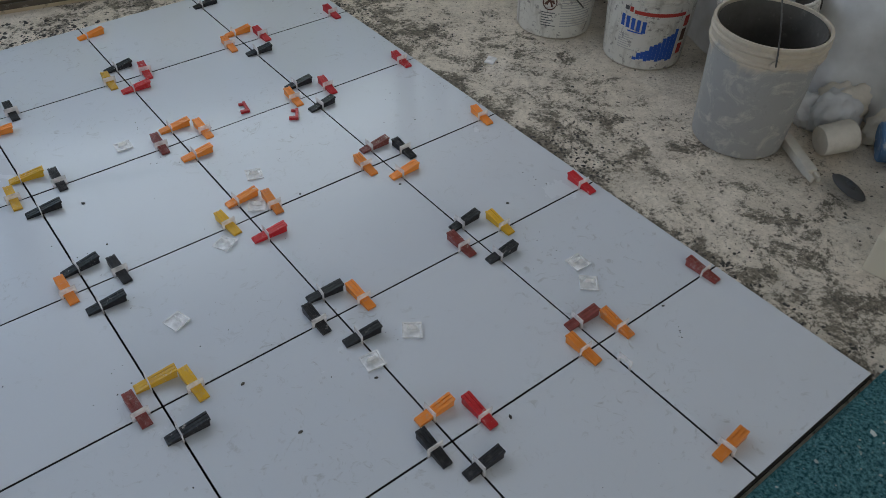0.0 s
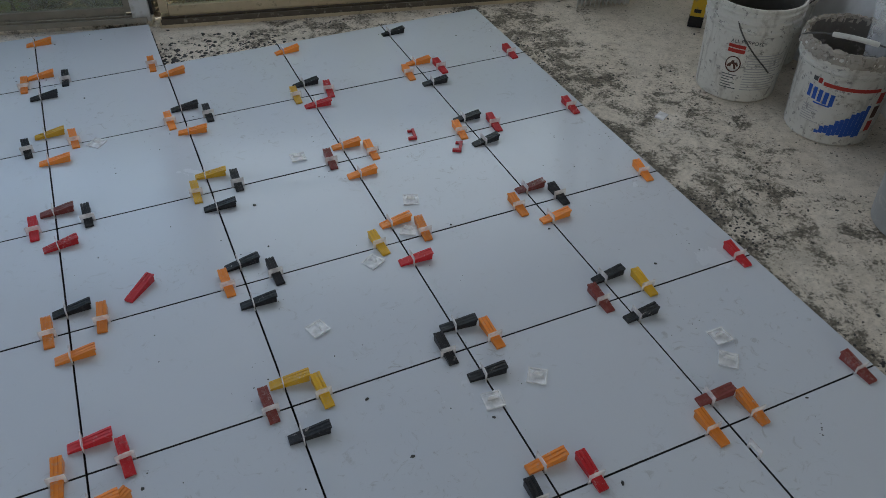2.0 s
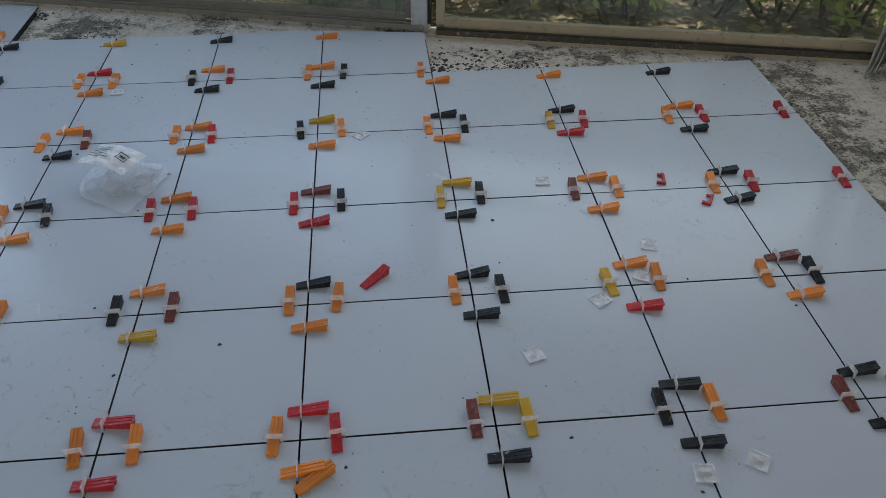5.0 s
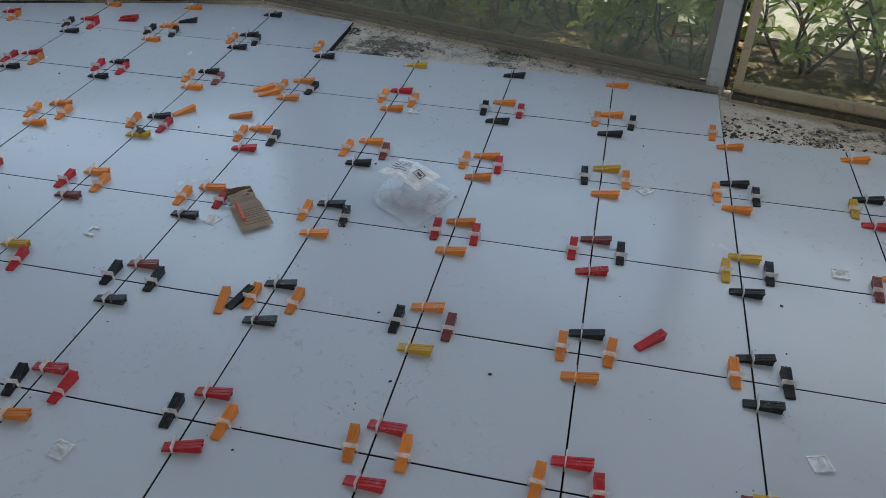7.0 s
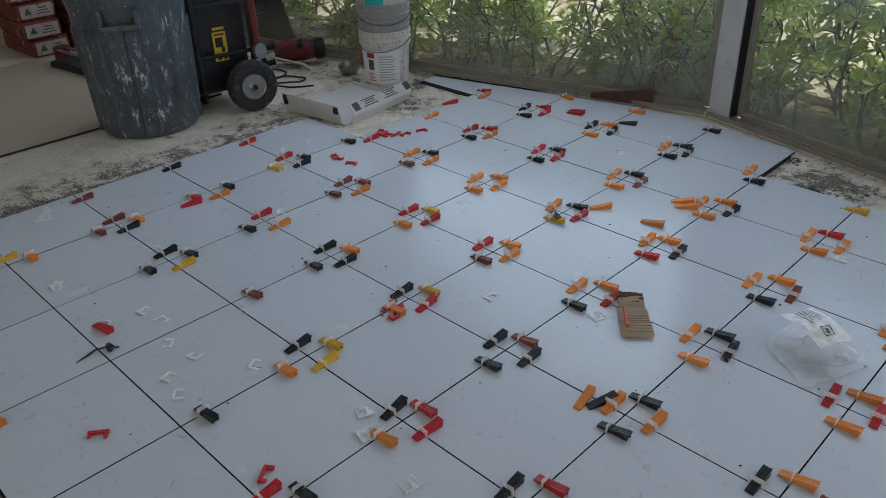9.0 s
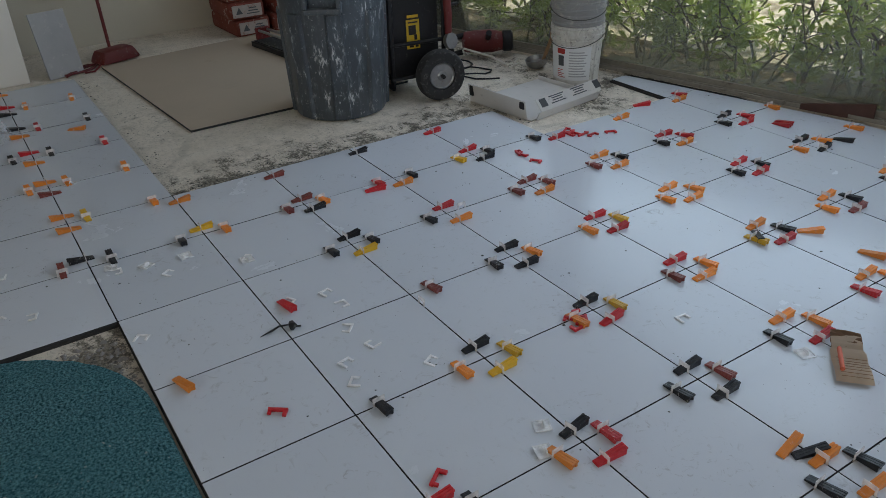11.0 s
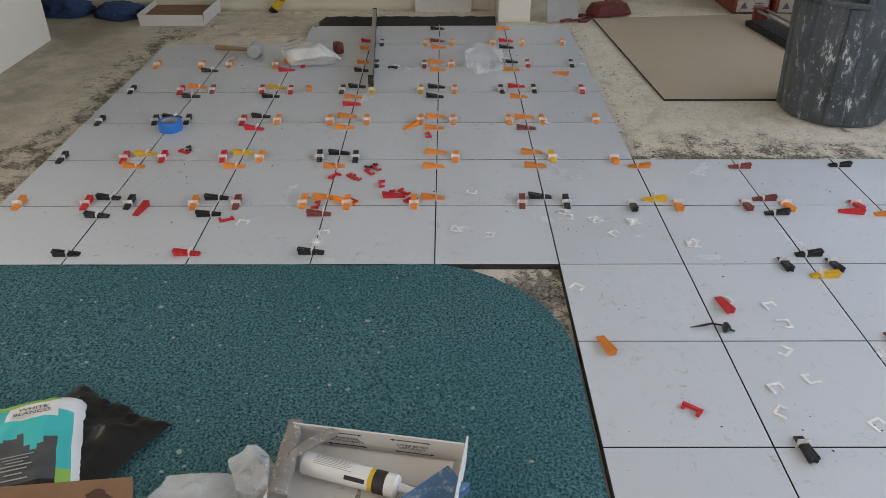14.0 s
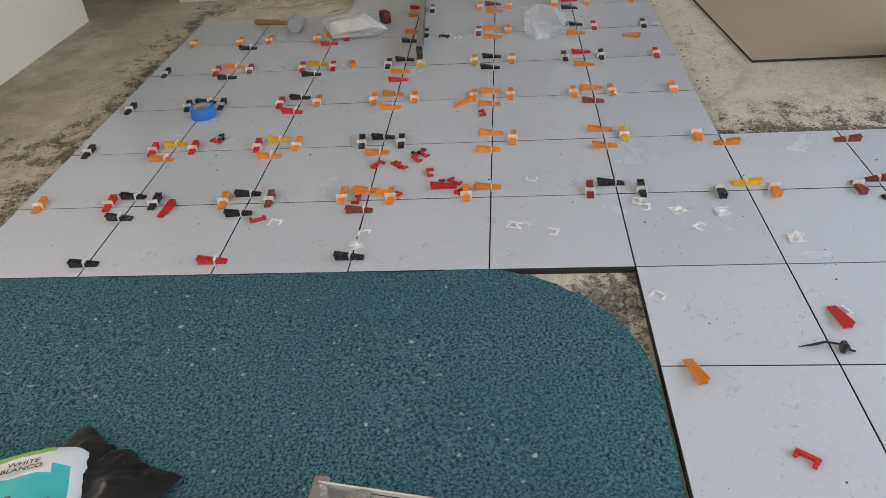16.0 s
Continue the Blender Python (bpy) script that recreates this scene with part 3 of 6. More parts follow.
def sheet(name, mat, outline, z, cell, amp, scale, label, category):
    """A level sheet inside an outline, gently uneven."""
    bm = bmesh.new()
    vs = [bm.verts.new((x, y, z)) for x, y in outline]
    bm.faces.new(vs)
    xs, ys = [p[0] for p in outline], [p[1] for p in outline]
    x = min(xs) + cell
    while x < max(xs):
        bmesh.ops.bisect_plane(bm, geom=bm.verts[:] + bm.edges[:] + bm.faces[:], plane_co=(x, 0, 0), plane_no=(1, 0, 0))
        x += cell
    y = min(ys) + cell
    while y < max(ys):
        bmesh.ops.bisect_plane(bm, geom=bm.verts[:] + bm.edges[:] + bm.faces[:], plane_co=(0, y, 0), plane_no=(0, 1, 0))
        y += cell
    for v in bm.verts:
        v.co.z += amp * noise.noise(Vector((v.co.x, v.co.y, 0)) * scale)
    return tagged(part(name, bm, mat, smooth=True), label, category, kind="structure")


tagged(part("ground", (lambda b: (box(b, (0, 0, -0.16), (160, 160, 0.1)), b)[1])(bmesh.new()), SOIL), "dark soil with dry leaf litter round the house", "ground", kind="structure")
bm = bmesh.new()
prism(bm, [(-9, 2.35), (-6.6, 2.75), (-1.9, 3.80), (3, 2.60), (9, 1.15), (12, 12), (-9, 12)], -0.1, -0.06)
tagged(part("pavement", bm, PAVING), "tan sunlit paving strewn with leaves beyond the hedge", "pavement", kind="structure")

bm = bmesh.new()
prism(bm, [(-7.05, -5.6), (3.1, -5.6), (3.1, 1.6), (WIND_E.x, WIND_E.y + 0.04), (WIND_A.x, WIND_A.y + 0.06), (WIND_W.x, WIND_W.y + 0.04), (-7.05, 1.6)], -0.2, FLOOR_Z)
tagged(part("floor", bm, CONCRETE), "dusty pale concrete slab with dark mortar stains", "floor", kind="structure")


def wall(name, a, b, z0, z1, thick, mat, label):
    """A wall whose face runs from a to b; its thickness lies to the left of that way."""
    m, n = along(a, b)
    bm = bmesh.new()
    box(bm, (n / 2, thick / 2, (z0 + z1) / 2), (n, thick, z1 - z0), m)
    return tagged(part(name, bm, mat), label, "wall", kind="structure")


TOP = 2.75
wall("wall_west", (-6.47, -5.6), (-6.47, -0.95), FLOOR_Z, TOP, 0.15, WALL, "cream painted wall with a pale base")
wall("wall_west_3", (-6.54, -0.90), (-6.90, -0.90), FLOOR_Z, TOP, -0.16, WALL, "short cream wall beside the column")
wall("wall_west_2", (-6.90, -1.06), (-6.90, 1.70), FLOOR_Z, TOP, 0.15, WALL, "cream painted wall behind the sacks")
wall("wall_south", (-2.9, -4.055), (-5.69, -4.055), FLOOR_Z, TOP, 0.14, WHITE, "smooth white wall ending at a free corner")
wall("wall_south_2", (3.0, -4.02), (1.9, -4.02), FLOOR_Z, TOP, 0.14, WHITE, "smooth white wall")
wall("wall_south_3", (-6.6, -5.6), (-2.9, -5.6), FLOOR_Z, TOP, -0.14, WALL, "cream wall of the back room")
wall("wall_back_room", (-2.9, -5.6), (-2.9, -4.17), FLOOR_Z, TOP, -0.14, WALL, "cream side wall of the back room")
wall("wall_east", (2.98, 1.72), (2.98, -4.16), FLOOR_Z, TOP, 0.15, WHITE, "white painted wall")
bm = bmesh.new()
box(bm, (0, 0, (FLOOR_Z + TOP) / 2), (0.42, 0.235, TOP - FLOOR_Z), Matrix.Translation((-6.325, -0.826, 0)), 0.008)
tagged(part("wall_column", bm, WHITE), "white painted square column at the end of a wall", "column", kind="structure")
# Unseen ceiling; its overhang is added to keep sun off the floor.
bm = bmesh.new()
prism(bm, [(-7.3, -5.9), (3.2, -5.9), (3.3, 2.48), (-1.95, 3.80), (-7.3, 2.48)], TOP, TOP + 0.12)
tagged(part("ceiling", bm, CEIL), "plain pale unseen ceiling with an added eave that blocks the sun", "ceiling", kind="structure")
bm = bmesh.new()
box(bm, (-6.458, -3.2, 0.045), (0.02, 4.4, 0.09), I4, 0.003)
tagged(part("baseboard", bm, WALL), "cream baseboard with chipped paint", "baseboard", kind="structure")


def glazing(name, a, b, pane_mat, clear, posts):
    """A glazed wall from a to b: sill, track, posts, head and panes."""
    m, n = along((a.x, a.y), (b.x, b.y))
    root = thing(name, "tall aluminium framed window wall with " + ("clear glass" if clear else "dusty glass"), "window", m, kind="structure")
    bm = bmesh.new()
    box(bm, (n / 2, 0.03, -0.009), (n, 0.10, 0.038), bevel=0.004)
    part("window_sill", bm, SILL if clear else CONCRETE, root, "dusty metal sill")
    bm = bmesh.new()
    for y in (-0.030, 0.0):
        box(bm, (n / 2, y - 0.005, 0.012), (n - 0.02, 0.008, 0.022))
    part("track", bm, TRACK if clear else DUSTY_ALU, root, "dark bronze sliding track")
    bm = bmesh.new()
    box(bm, (n / 2, 0.03, 2.5), (n, 0.10, 0.42), bevel=0.004)
    part("window_head", bm, ALU, root)
    for x, w in posts:
        bm = bmesh.new()
        box(bm, (x, 0.02, 1.15), (w, 0.09, 2.3), bevel=0.004)
        for q in range(5):
            for s in (-1, 1):
                box(bm, (x + s * w * 0.33, -0.026, 0.12 + q * 0.18), (0.007, 0.006, 0.007))
        part("window_post", bm, ALU, root, "grey aluminium post with screw heads")
        # Black strip stands in for the shaded recess beside the post.
        bm = bmesh.new()
        box(bm, (x + w / 2 + 0.007, 0.012, 1.16), (0.013, 0.05, 2.27))
        part("gap_shade", bm, BLACK, root, "black strip for the shade in the recess beside the post")
    edges = [0.0] + [v for x, w in posts for v in (x - w / 2, x + w / 2)] + [n]
    for x0, x1 in zip(edges[::2], edges[1::2]):
        if x1 - x0 > 0.2:
            bm = bmesh.new()
            box(bm, ((x0 + x1) / 2, 0.045, 1.16), (x1 - x0 - 0.01, 0.006, 2.27))
            p = part("pane", bm, pane_mat, root)
            p.visible_shadow = False
            bm = bmesh.new()
            rail = 0.030 if clear else 0.022
            for q in ((x0 + 0.02), (x1 - 0.02)):
                box(bm, (q, 0.045, 1.16), (0.035, 0.03, 2.27))
            box(bm, ((x0 + x1) / 2, 0.045, 0.008 + (rail + 0.0145) / 2), (x1 - x0 - 0.08, 0.03, rail + 0.0145))
            part("window_frame", bm, SILL if clear else DUSTY_ALU, root)
    return root


WIND_M = Vector((0.475, 2.275, 0))
glazing("window_1", WIND_A, WIND_M, GLASS_DIRTY, False, [(0.070, 0.140), (2.47, 0.075)])
glazing("window_2", WIND_M + Vector((0.03, -0.045, 0)), WIND_E, GLASS_CLEAR, True, [(2.42, 0.06)])
glazing("window_3", WIND_W, WIND_A + Vector((-0.02, 0.0, 0)), GLASS_DIRTY, False, [(0.05, 0.1), (2.90, 0.09)])

# tiled floor -------------------------------------------------------------


def wall_line(x):
    """Where the glazing's inner face stands at x."""
    a, b = (WIND_A, WIND_E) if x > WIND_A.x else (WIND_W, WIND_A)
    return a.y + (b.y - a.y) * (x - a.x) / (b.x - a.x) - 0.075


def tiled(i, j):
    """Whether the tile between the joints i, i + 1 and j, j + 1 is laid."""
    if -2 <= j < 4 and -8 <= i < 4:
        return not (j == 3 and i == -8)
    if j == 4:
        return -7 <= i < 1
    if j == 5:
        return -8 <= i < -3
    return -7 <= j < -1 and -13 <= i < -6 and not (i == -13 and j < -5)


tile_floor = thing("tile_floor", "large square white satin porcelain floor tiles with open dark joints", "tiled floor", kind="structure")


def tile_mesh(outline):
    bm = bmesh.new()
    prism(bm, outline, -0.0095, 0.0)
    es = [e for e in bm.edges if all(v.co.z > -0.001 for v in e.verts)]
    bmesh.ops.bevel(bm, geom=es, offset=0.0009, segments=1, affect='EDGES')
    me = mesh_of("tile", bm, [TILE, SHADE_EDGE])
    for p in me.polygons:
        if p.normal.z < 0.3:
            p.material_index = 1
    return me


h = (T - JOINT) / 2
full = tile_mesh([(-h, -h), (h, -h), (h, h), (-h, h)])
laid, bed = [], bmesh.new()
rt = random.Random(4)
for i in range(-13, 4):
    for j in range(-7, 6):
        if not tiled(i, j):
            continue
        cx, cy = (i + 0.5) * T, (j + 0.5) * T
        hi = [min(cy + h, wall_line(cx + s * h)) for s in (-1, 1)]
        if min(hi) < cy + h - 0.002:
            me = tile_mesh([(-h, -h), (h, -h), (h, hi[1] - cy), (-h, hi[0] - cy)])
        else:
            me = full
        ob = new("tile", me)
        ob.parent = tile_floor
        ob.matrix_world = pose(cx, cy, rt.uniform(-0.0004, 0.0004), rt.uniform(-.05, .05), rt.uniform(-.05, .05), 0)
        laid.append((cx, cy))
        box(bed, (cx, cy - (0.06 if me is not full else 0), -0.0175), (T + 0.004, T + (0.004 if me is full else -0.11), 0.0148))
part("mortar_bed", bed, MORTAR, tile_floor, "grey mortar in the joints, darkened for the shade there")

# carpet -----------------------------------------------------------------
curve = [(-2.762 + 0.56 * (1 - math.cos(a)), -1.50 + 0.575 * math.sin(a)) for a in [math.pi / 2 * k / 10 for k in range(11)]]
outline = [(-2.762, -4.0)] + curve + [(2.96, -0.925), (2.96, -4.0)]
bm = bmesh.new()
vs = [bm.verts.new((x, y, -0.001)) for x, y in outline]
top_face = bm.faces.new(vs)
for axis, lo, hi_ in ((0, -2.76, 2.96), (1, -4.0, -0.92)):
    q = lo + 0.035
    while q < hi_:
        co, no = [0, 0, 0], [0, 0, 0]
        co[axis], no[axis] = q, 1
        bmesh.ops.bisect_plane(bm, geom=bm.verts[:] + bm.edges[:] + bm.faces[:], plane_co=co, plane_no=no)
        q += 0.035 if q < (1.2 if axis == 0 else 9) else 0.12
rim = [e for e in bm.edges if e.is_boundary]
r = bmesh.ops.extrude_edge_only(bm, edges=rim)
for g in r["geom"]:
    if isinstance(g, bmesh.types.BMVert):
        g.co.z = FLOOR_Z - 0.002
for v in bm.verts:
    if v.co.z > -0.01:
        v.co.z += 0.004 * noise.noise(v.co * 2.2) + 0.003 * noise.noise(v.co * 14) + 0.0035 * noise.noise(v.co * 55)
        edge = min(abs(v.co.y + 0.925) if v.co.x > -2.2 else 9, abs(v.co.x + 2.762) if v.co.y < -1.5 else 9)
        if edge < 0.004:
            v.co.z -= 0.006
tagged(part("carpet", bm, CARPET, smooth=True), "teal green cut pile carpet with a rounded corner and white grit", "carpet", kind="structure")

# ---------------------------------------------------------------- levelling wedges
WL = 0.099


def wedge_mesh(mat):
    """A plastic wedge along x with three long ribs and a lipped, hollow tall end, thin end at -x, resting on z = 0."""
    bm = bmesh.new()
    for y, w, k in ((-0.0090, 0.0066, 1.0), (0.0, 0.0070, 0.98), (0.0090, 0.0066, 1.0), (-0.0045, 0.0030, 0.91), (0.0045, 0.0030, 0.91)):
        foot = 0.0 if k > 0.99 else 0.003
        prof = [(-WL / 2, 0.0), (WL / 2 - 0.004 - foot, 0.0), (WL / 2 - 0.003 - foot, 0.0165 * k), (WL / 2, 0.0175 * k), (WL / 2, 0.0225 * k), (WL / 2 - 0.007, 0.0222 * k), (-WL / 2 + 0.003, 0.0062 * k), (-WL / 2, 0.0045 * k)]
        a = [bm.verts.new((x, y - w / 2, z)) for x, z in prof]
        b = [bm.verts.new((x, y + w / 2, z)) for x, z in prof]
        n = len(prof)
        bm.faces.new(a)
        bm.faces.new(b[::-1])
        for q in range(n):
            bm.faces.new((a[q], a[(q + 1) % n], b[(q + 1) % n], b[q]))
    return mesh_of("levelling_wedge", bm, mat)


def clip_mesh():
    """The milky strap that stands in the joint and holds the wedge down."""
    bm = bmesh.new()
    for s in (-1, 1):
        box(bm, (0, s * 0.0172, 0.005), (0.0030, 0.0066, 0.020))
    box(bm, (0, 0, 0.0205), (0.0030, 0.0415, 0.0150), bevel=0.0010)
    return mesh_of("clip", bm, CLIP)


WEDGE_MESH = {c: wedge_mesh(m) for c, m in WEDGE.items()}
CLIP_MESH = clip_mesh()
rw = random.Random(11)


def wedge(c, x, y, turn, shift=0.016):
    """A wedge in its clip; the clip stands in the joint at x, y and the wedge points that way."""
    m = pose(x, y, 0.0004, 0, 0, turn)
    if c == "c":
        ob = tagged(new("spacer_clip", CLIP_MESH), "bare milky plastic levelling clip in a tile joint", "tile clip", "bare clips")
        ob.matrix_world = m
        return
    ob = thing("levelling_wedge", COLOUR[c] + " plastic tile levelling wedge in a milky clip", "tile wedge", m, COLOUR[c] + " levelling wedges")
    body = new("wedge_body", WEDGE_MESH[c])
    body.parent, body.location = ob, (shift, 0, 0)
    cl = new("clip", CLIP_MESH)
    cl.parent = ob
    cl["label"] = "milky translucent clip"


# Codes for the wedges north, east, south and west of each joint crossing, from the first column on.
MAIN = [(-2, 3, "o..."),
        (-1, -8, ".oo. o.ky .... .... k... kkor .... .... .... .... orkk moco ...m"),
        (0, -8, ".m.. okmm kykk mc.. yyok rrok rork roro rroo yykm kokk kykm ...r"),
        (1, -8, ".k.. kor. cokr okkk yrok mkkk koko omyk kooo kkko oory mkoo ...o"),
        (2, -8, ".r.. kkyr momm yror oomr orko kkoo oror mkrr ykky ooom krko ...r"),
        (3, -7, ".rk. komo oooo kryo okro omko oroo yook kkoo krry orko ...r"),
        (4, -7, ".o.. rokr krkr kmoo okoo rooo orkk okko ..oo ..o. ..k."),
        (5, -7, "ro.. rrkk okok kkko ..ko ..y. ..k. ..o."),
        (6, -6, "..o. ..o. ..k.")]
ANNEX = [(-7, -11, "o... k... k... k... o..."),
         (-6, -11, "oko. mkro k.kk rory kkrk ...k"),
         (-5, -11, "rroo rkry orrk oory mkok ...r"),
         (-4, -12, "ko.r kk.o yokk oooo kokk omoo ...k"),
         (-3, -13, ".k.. ooom oomo okyk oooo oo.o ..oo"),
         (-2, -13, ".o.. okor ro.k kokr omoo yo.o k.mk"),
         (-1, -12, "..o. ..k. ..r. ..o.")]
for rows, away in ((MAIN, False), (ANNEX, True)):
    for j, i0, text in rows:
        for k, code in enumerate(text.split()):
            x, y = (i0 + k) * T, j * T
            for side, c in zip("NESW", code):
                if c == ".":
                    continue
                d = {"N": 0.082, "S": 0.092 if away else 0.086, "E": 0.084, "W": 0.068 if away else 0.053}[side] + rw.uniform(-0.008, 0.010)
                e, a = rw.uniform(-0.002, 0.002), rw.gauss(0, 3)
                if side in "NS":
                    wedge(c, x + e, min(y + (d if side == "N" else -d), wall_line(x) - 0.03), (180 if away else 0) + a, rw.uniform(0.008, 0.022))
                else:
                    wedge(c, x + (d if side == "E" else -d), y + e, (-90 if away else 90) + a, rw.uniform(0.004, 0.02))

LOOSE = [("r", 0.153, 0.511, 0.224, 0.579), ("o", 0.0, -0.14, 0.078, -0.085), ("k", -1.01, 0.409, -0.975, 0.50), ("o", -1.03, 0.38, -1.045, 0.48),
         ("o", -1.54, 1.77, -1.45, 1.83), ("o", -1.50, 1.735, -1.41, 1.79), ("o", -1.53, 1.525, -1.44, 1.545), ("o", -1.76, 1.48, -1.70, 1.55),
         ("r", -3.14, 0.275, -3.12, 0.375), ("r", -2.58, 2.44, -2.48, 2.44), ("r", -2.57, 2.40, -2.47, 2.415), ("k", -2.25, 2.445, -2.16, 2.475),
         ("r", -3.21, 2.03, -3.17, 2.12), ("k", -1.86, 1.345, -1.79, 1.29), ("o", -2.305, -0.84, -2.21, -0.815), ("r", -2.52, -0.40, -2.43, -0.385)]
LOOSE_ANNEX = [("r", -3.105, -2.596, -3.215, -2.573), ("o", -4.90, -0.68, -4.85, -0.60), ("o", -4.67, -2.12, -4.58, -2.10),
               ("r", -4.37, -1.79, -4.36, -1.89), ("o", -4.01, -1.55, -4.10, -1.46), ("r", -3.28, -1.50, -3.275, -1.60), ("o", -3.21, -1.70, -3.24, -1.80)]
for c, xa, ya, xb, yb in LOOSE + LOOSE_ANNEX:
    ob = tagged(new("levelling_wedge", WEDGE_MESH[c]), "loose " + COLOUR[c] + " plastic wedge lying on the tiles", "tile wedge", "loose wedges")
    ob.matrix_world = pose((xa + xb) / 2, (ya + yb) / 2, 0.0006, 0, 0, math.degrees(math.atan2(yb - ya, xb - xa)))

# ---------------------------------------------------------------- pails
# Dried coats for pail insides, with the inner shade put into their colour.
COAT_SHADE = simple("shaded_dried_coat", (0.10, 0.095, 0.085), 0.85, vary=0.4, scale=16, dirt=(0.16, 0.15, 0.13), dirt_lo=0.60, dirt_hi=0.74, bump=0.4)
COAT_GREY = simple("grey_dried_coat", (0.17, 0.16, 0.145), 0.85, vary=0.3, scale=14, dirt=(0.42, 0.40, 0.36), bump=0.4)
CRUST_GREY = simple("grey_mortar_crust", (0.46, 0.42, 0.36), 0.95, vary=0.4, scale=26, dirt=(0.20, 0.18, 0.155), dirt_lo=0.54, dirt_hi=0.64, bump=0.8, fine=90)
WIRE = simple("dark_wire", (0.10, 0.095, 0.09), 0.55, 0.4, vary=0.3, scale=40)


def arc_band(bm, r0, r1, z0, z1, a0, a1, lift=0.0012, seg=10):
    """A thin curved label on a tapered pail, between two angles in degrees."""
    rows = []
    for k in range(seg + 1):
        a = radians(a0 + (a1 - a0) * k / seg)
        rows.append([bm.verts.new(((r + lift) * math.cos(a), (r + lift) * math.sin(a), z)) for r, z in ((r0, z0), (r1, z1))])
    for p, q in zip(rows, rows[1:]):
        bm.faces.new((p[0], q[0], q[1], p[1]))


def pail(label, x, y, r0, r1, h, mat, turn=0.0, bands=3, marks=(), handle=True, z=FLOOR_Z, lid=None, words="", skirt=0.72, lining=None, tilt=-20, axis=0, grip=False, crusted=False):
    """A builders' pail: tapered body, rim rings, wire handle with a grip, printed labels."""
    root = thing("bucket", label, "bucket", pose(x, y, z + 0.001, 0, 0, turn), "builders' pails")
    bm = bmesh.new()
    zc = h * skirt
    rad = lambda q: r0 + (r1 - r0) * q / h
    prof = [(r0 - 0.012, 0.0), (r0 - 0.002, 0.004), (r0, 0.014), (rad(zc), zc), (rad(zc) + 0.006, zc + 0.003)]
    for k in range(bands):
        q = zc + (h - zc) * (k + 0.6) / (bands + 0.4)
        prof += [(rad(q) + 0.004, q - 0.010), (rad(q) + 0.010, q - 0.004), (rad(q) + 0.010, q + 0.003), (rad(q) + 0.004, q + 0.008)]
    prof += [(r1 + 0.008, h - 0.006), (r1 + 0.006, h), (r1 - 0.002, h), (r1 - 0.006, h - 0.02), (r0 - 0.006, 0.012), (0.0, 0.010)]
    lathe(bm, prof, seg=48)
    part("pail_body", bm, mat, root, smooth=True)
    if lid:
        bm = bmesh.new()
        lathe(bm, [(r1 - 0.012, h * 0.55), (r1 - 0.03, h * 0.56), (0.0, h * 0.55)], seg=32)
        part("contents", bm, lid, root, "dried material inside", smooth=True)
    for name, m_, z0, z1, a0, a1 in marks:
        bm = bmesh.new()
        arc_band(bm, rad(z0 * h), rad(z1 * h), z0 * h, z1 * h, a0, a1, 0.0012 if name == "label_field" else 0.0020, max(10, int((a1 - a0) / 6)))
        part(name, bm, m_, root)
    if words:
        a = radians(-12)
        q = h * 0.66
        m = pose((rad(q) + 0.0026) * math.cos(a), (rad(q) + 0.0026) * math.sin(a), q, 90, 0, 90 - 12)
        letters("lettering", words, 0.019, m, CHARCOAL, root)
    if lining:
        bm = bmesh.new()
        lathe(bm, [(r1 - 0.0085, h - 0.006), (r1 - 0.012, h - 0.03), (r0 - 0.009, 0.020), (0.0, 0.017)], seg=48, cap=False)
        part("inner_coat", bm, lining, root, "dried coat on the inside, darkened for the shade in the pail", smooth=True)
    if crusted:
        bm = bmesh.new()
        lathe(bm, [(rad(h - 0.05) + 0.007, h - 0.042), (r1 + 0.009, h - 0.036), (r1 + 0.010, h - 0.028), (r1 + 0.010, h - 0.016), (r1 + 0.009, h + 0.001), (r1 + 0.002, h + 0.006), (r1 - 0.008, h + 0.002), (r1 - 0.010, h - 0.02)], seg=180, cap=False)
        for v in bm.verts:
            k = noise.noise(v.co * 60) * 0.7 + noise.noise(v.co * 150) * 0.7
            d = Vector((v.co.x, v.co.y, 0)).normalized()
            v.co += d * 0.009 * k + Vector((0, 0, 0.008 * noise.noise(v.co * 60 + Vector((3, 1, 2)))))
        part("mortar_crust", bm, CRUST_GREY, root, "lumpy dried mortar round the rim", smooth=True)
    if handle:
        turned = Matrix.Rotation(radians(axis), 4, 'Z')
        reach, c, q = r1 + 0.030, math.cos(radians(tilt)), math.sin(radians(tilt))
        pts = [(reach * math.sin(a) * c, (r1 + 0.014) * math.cos(a), h - 0.052 + reach * math.sin(a) * q) for k in range(17) for a in [math.pi * k / 16]]
        bm = bmesh.new()
        tube(bm, pts, 0.0026, 6, turned)
        part("handle", bm, WIRE, root, "thin bent wire handle", smooth=True)
        if grip:
            bm = bmesh.new()
            tube(bm, pts[6:11], 0.0085, 12, turned)
            part("grip", bm, SLAT, root, "white plastic grip", smooth=True)
        for s2 in (-1, 1):
            bm = bmesh.new()
            lathe(bm, [(0.016, 0), (0.016, 0.008), (0.006, 0.012), (0.0, 0.012)], turned @ pose(0, s2 * (rad(h - 0.055) + 0.004), h - 0.055, -90 * s2, 0, 0), 14)
            part("handle_boss", bm, mat, root, smooth=True)
    return root


def bars(z0, z1, n, a0, a1, mat, fill=0.42):
    """Lines of unreadable print."""
    step = (z1 - z0) / n
    return [("print_line", mat, z0 + k * step, z0 + (k + fill) * step, a0, a1 - (k * 7 % 11)) for k in range(n)]


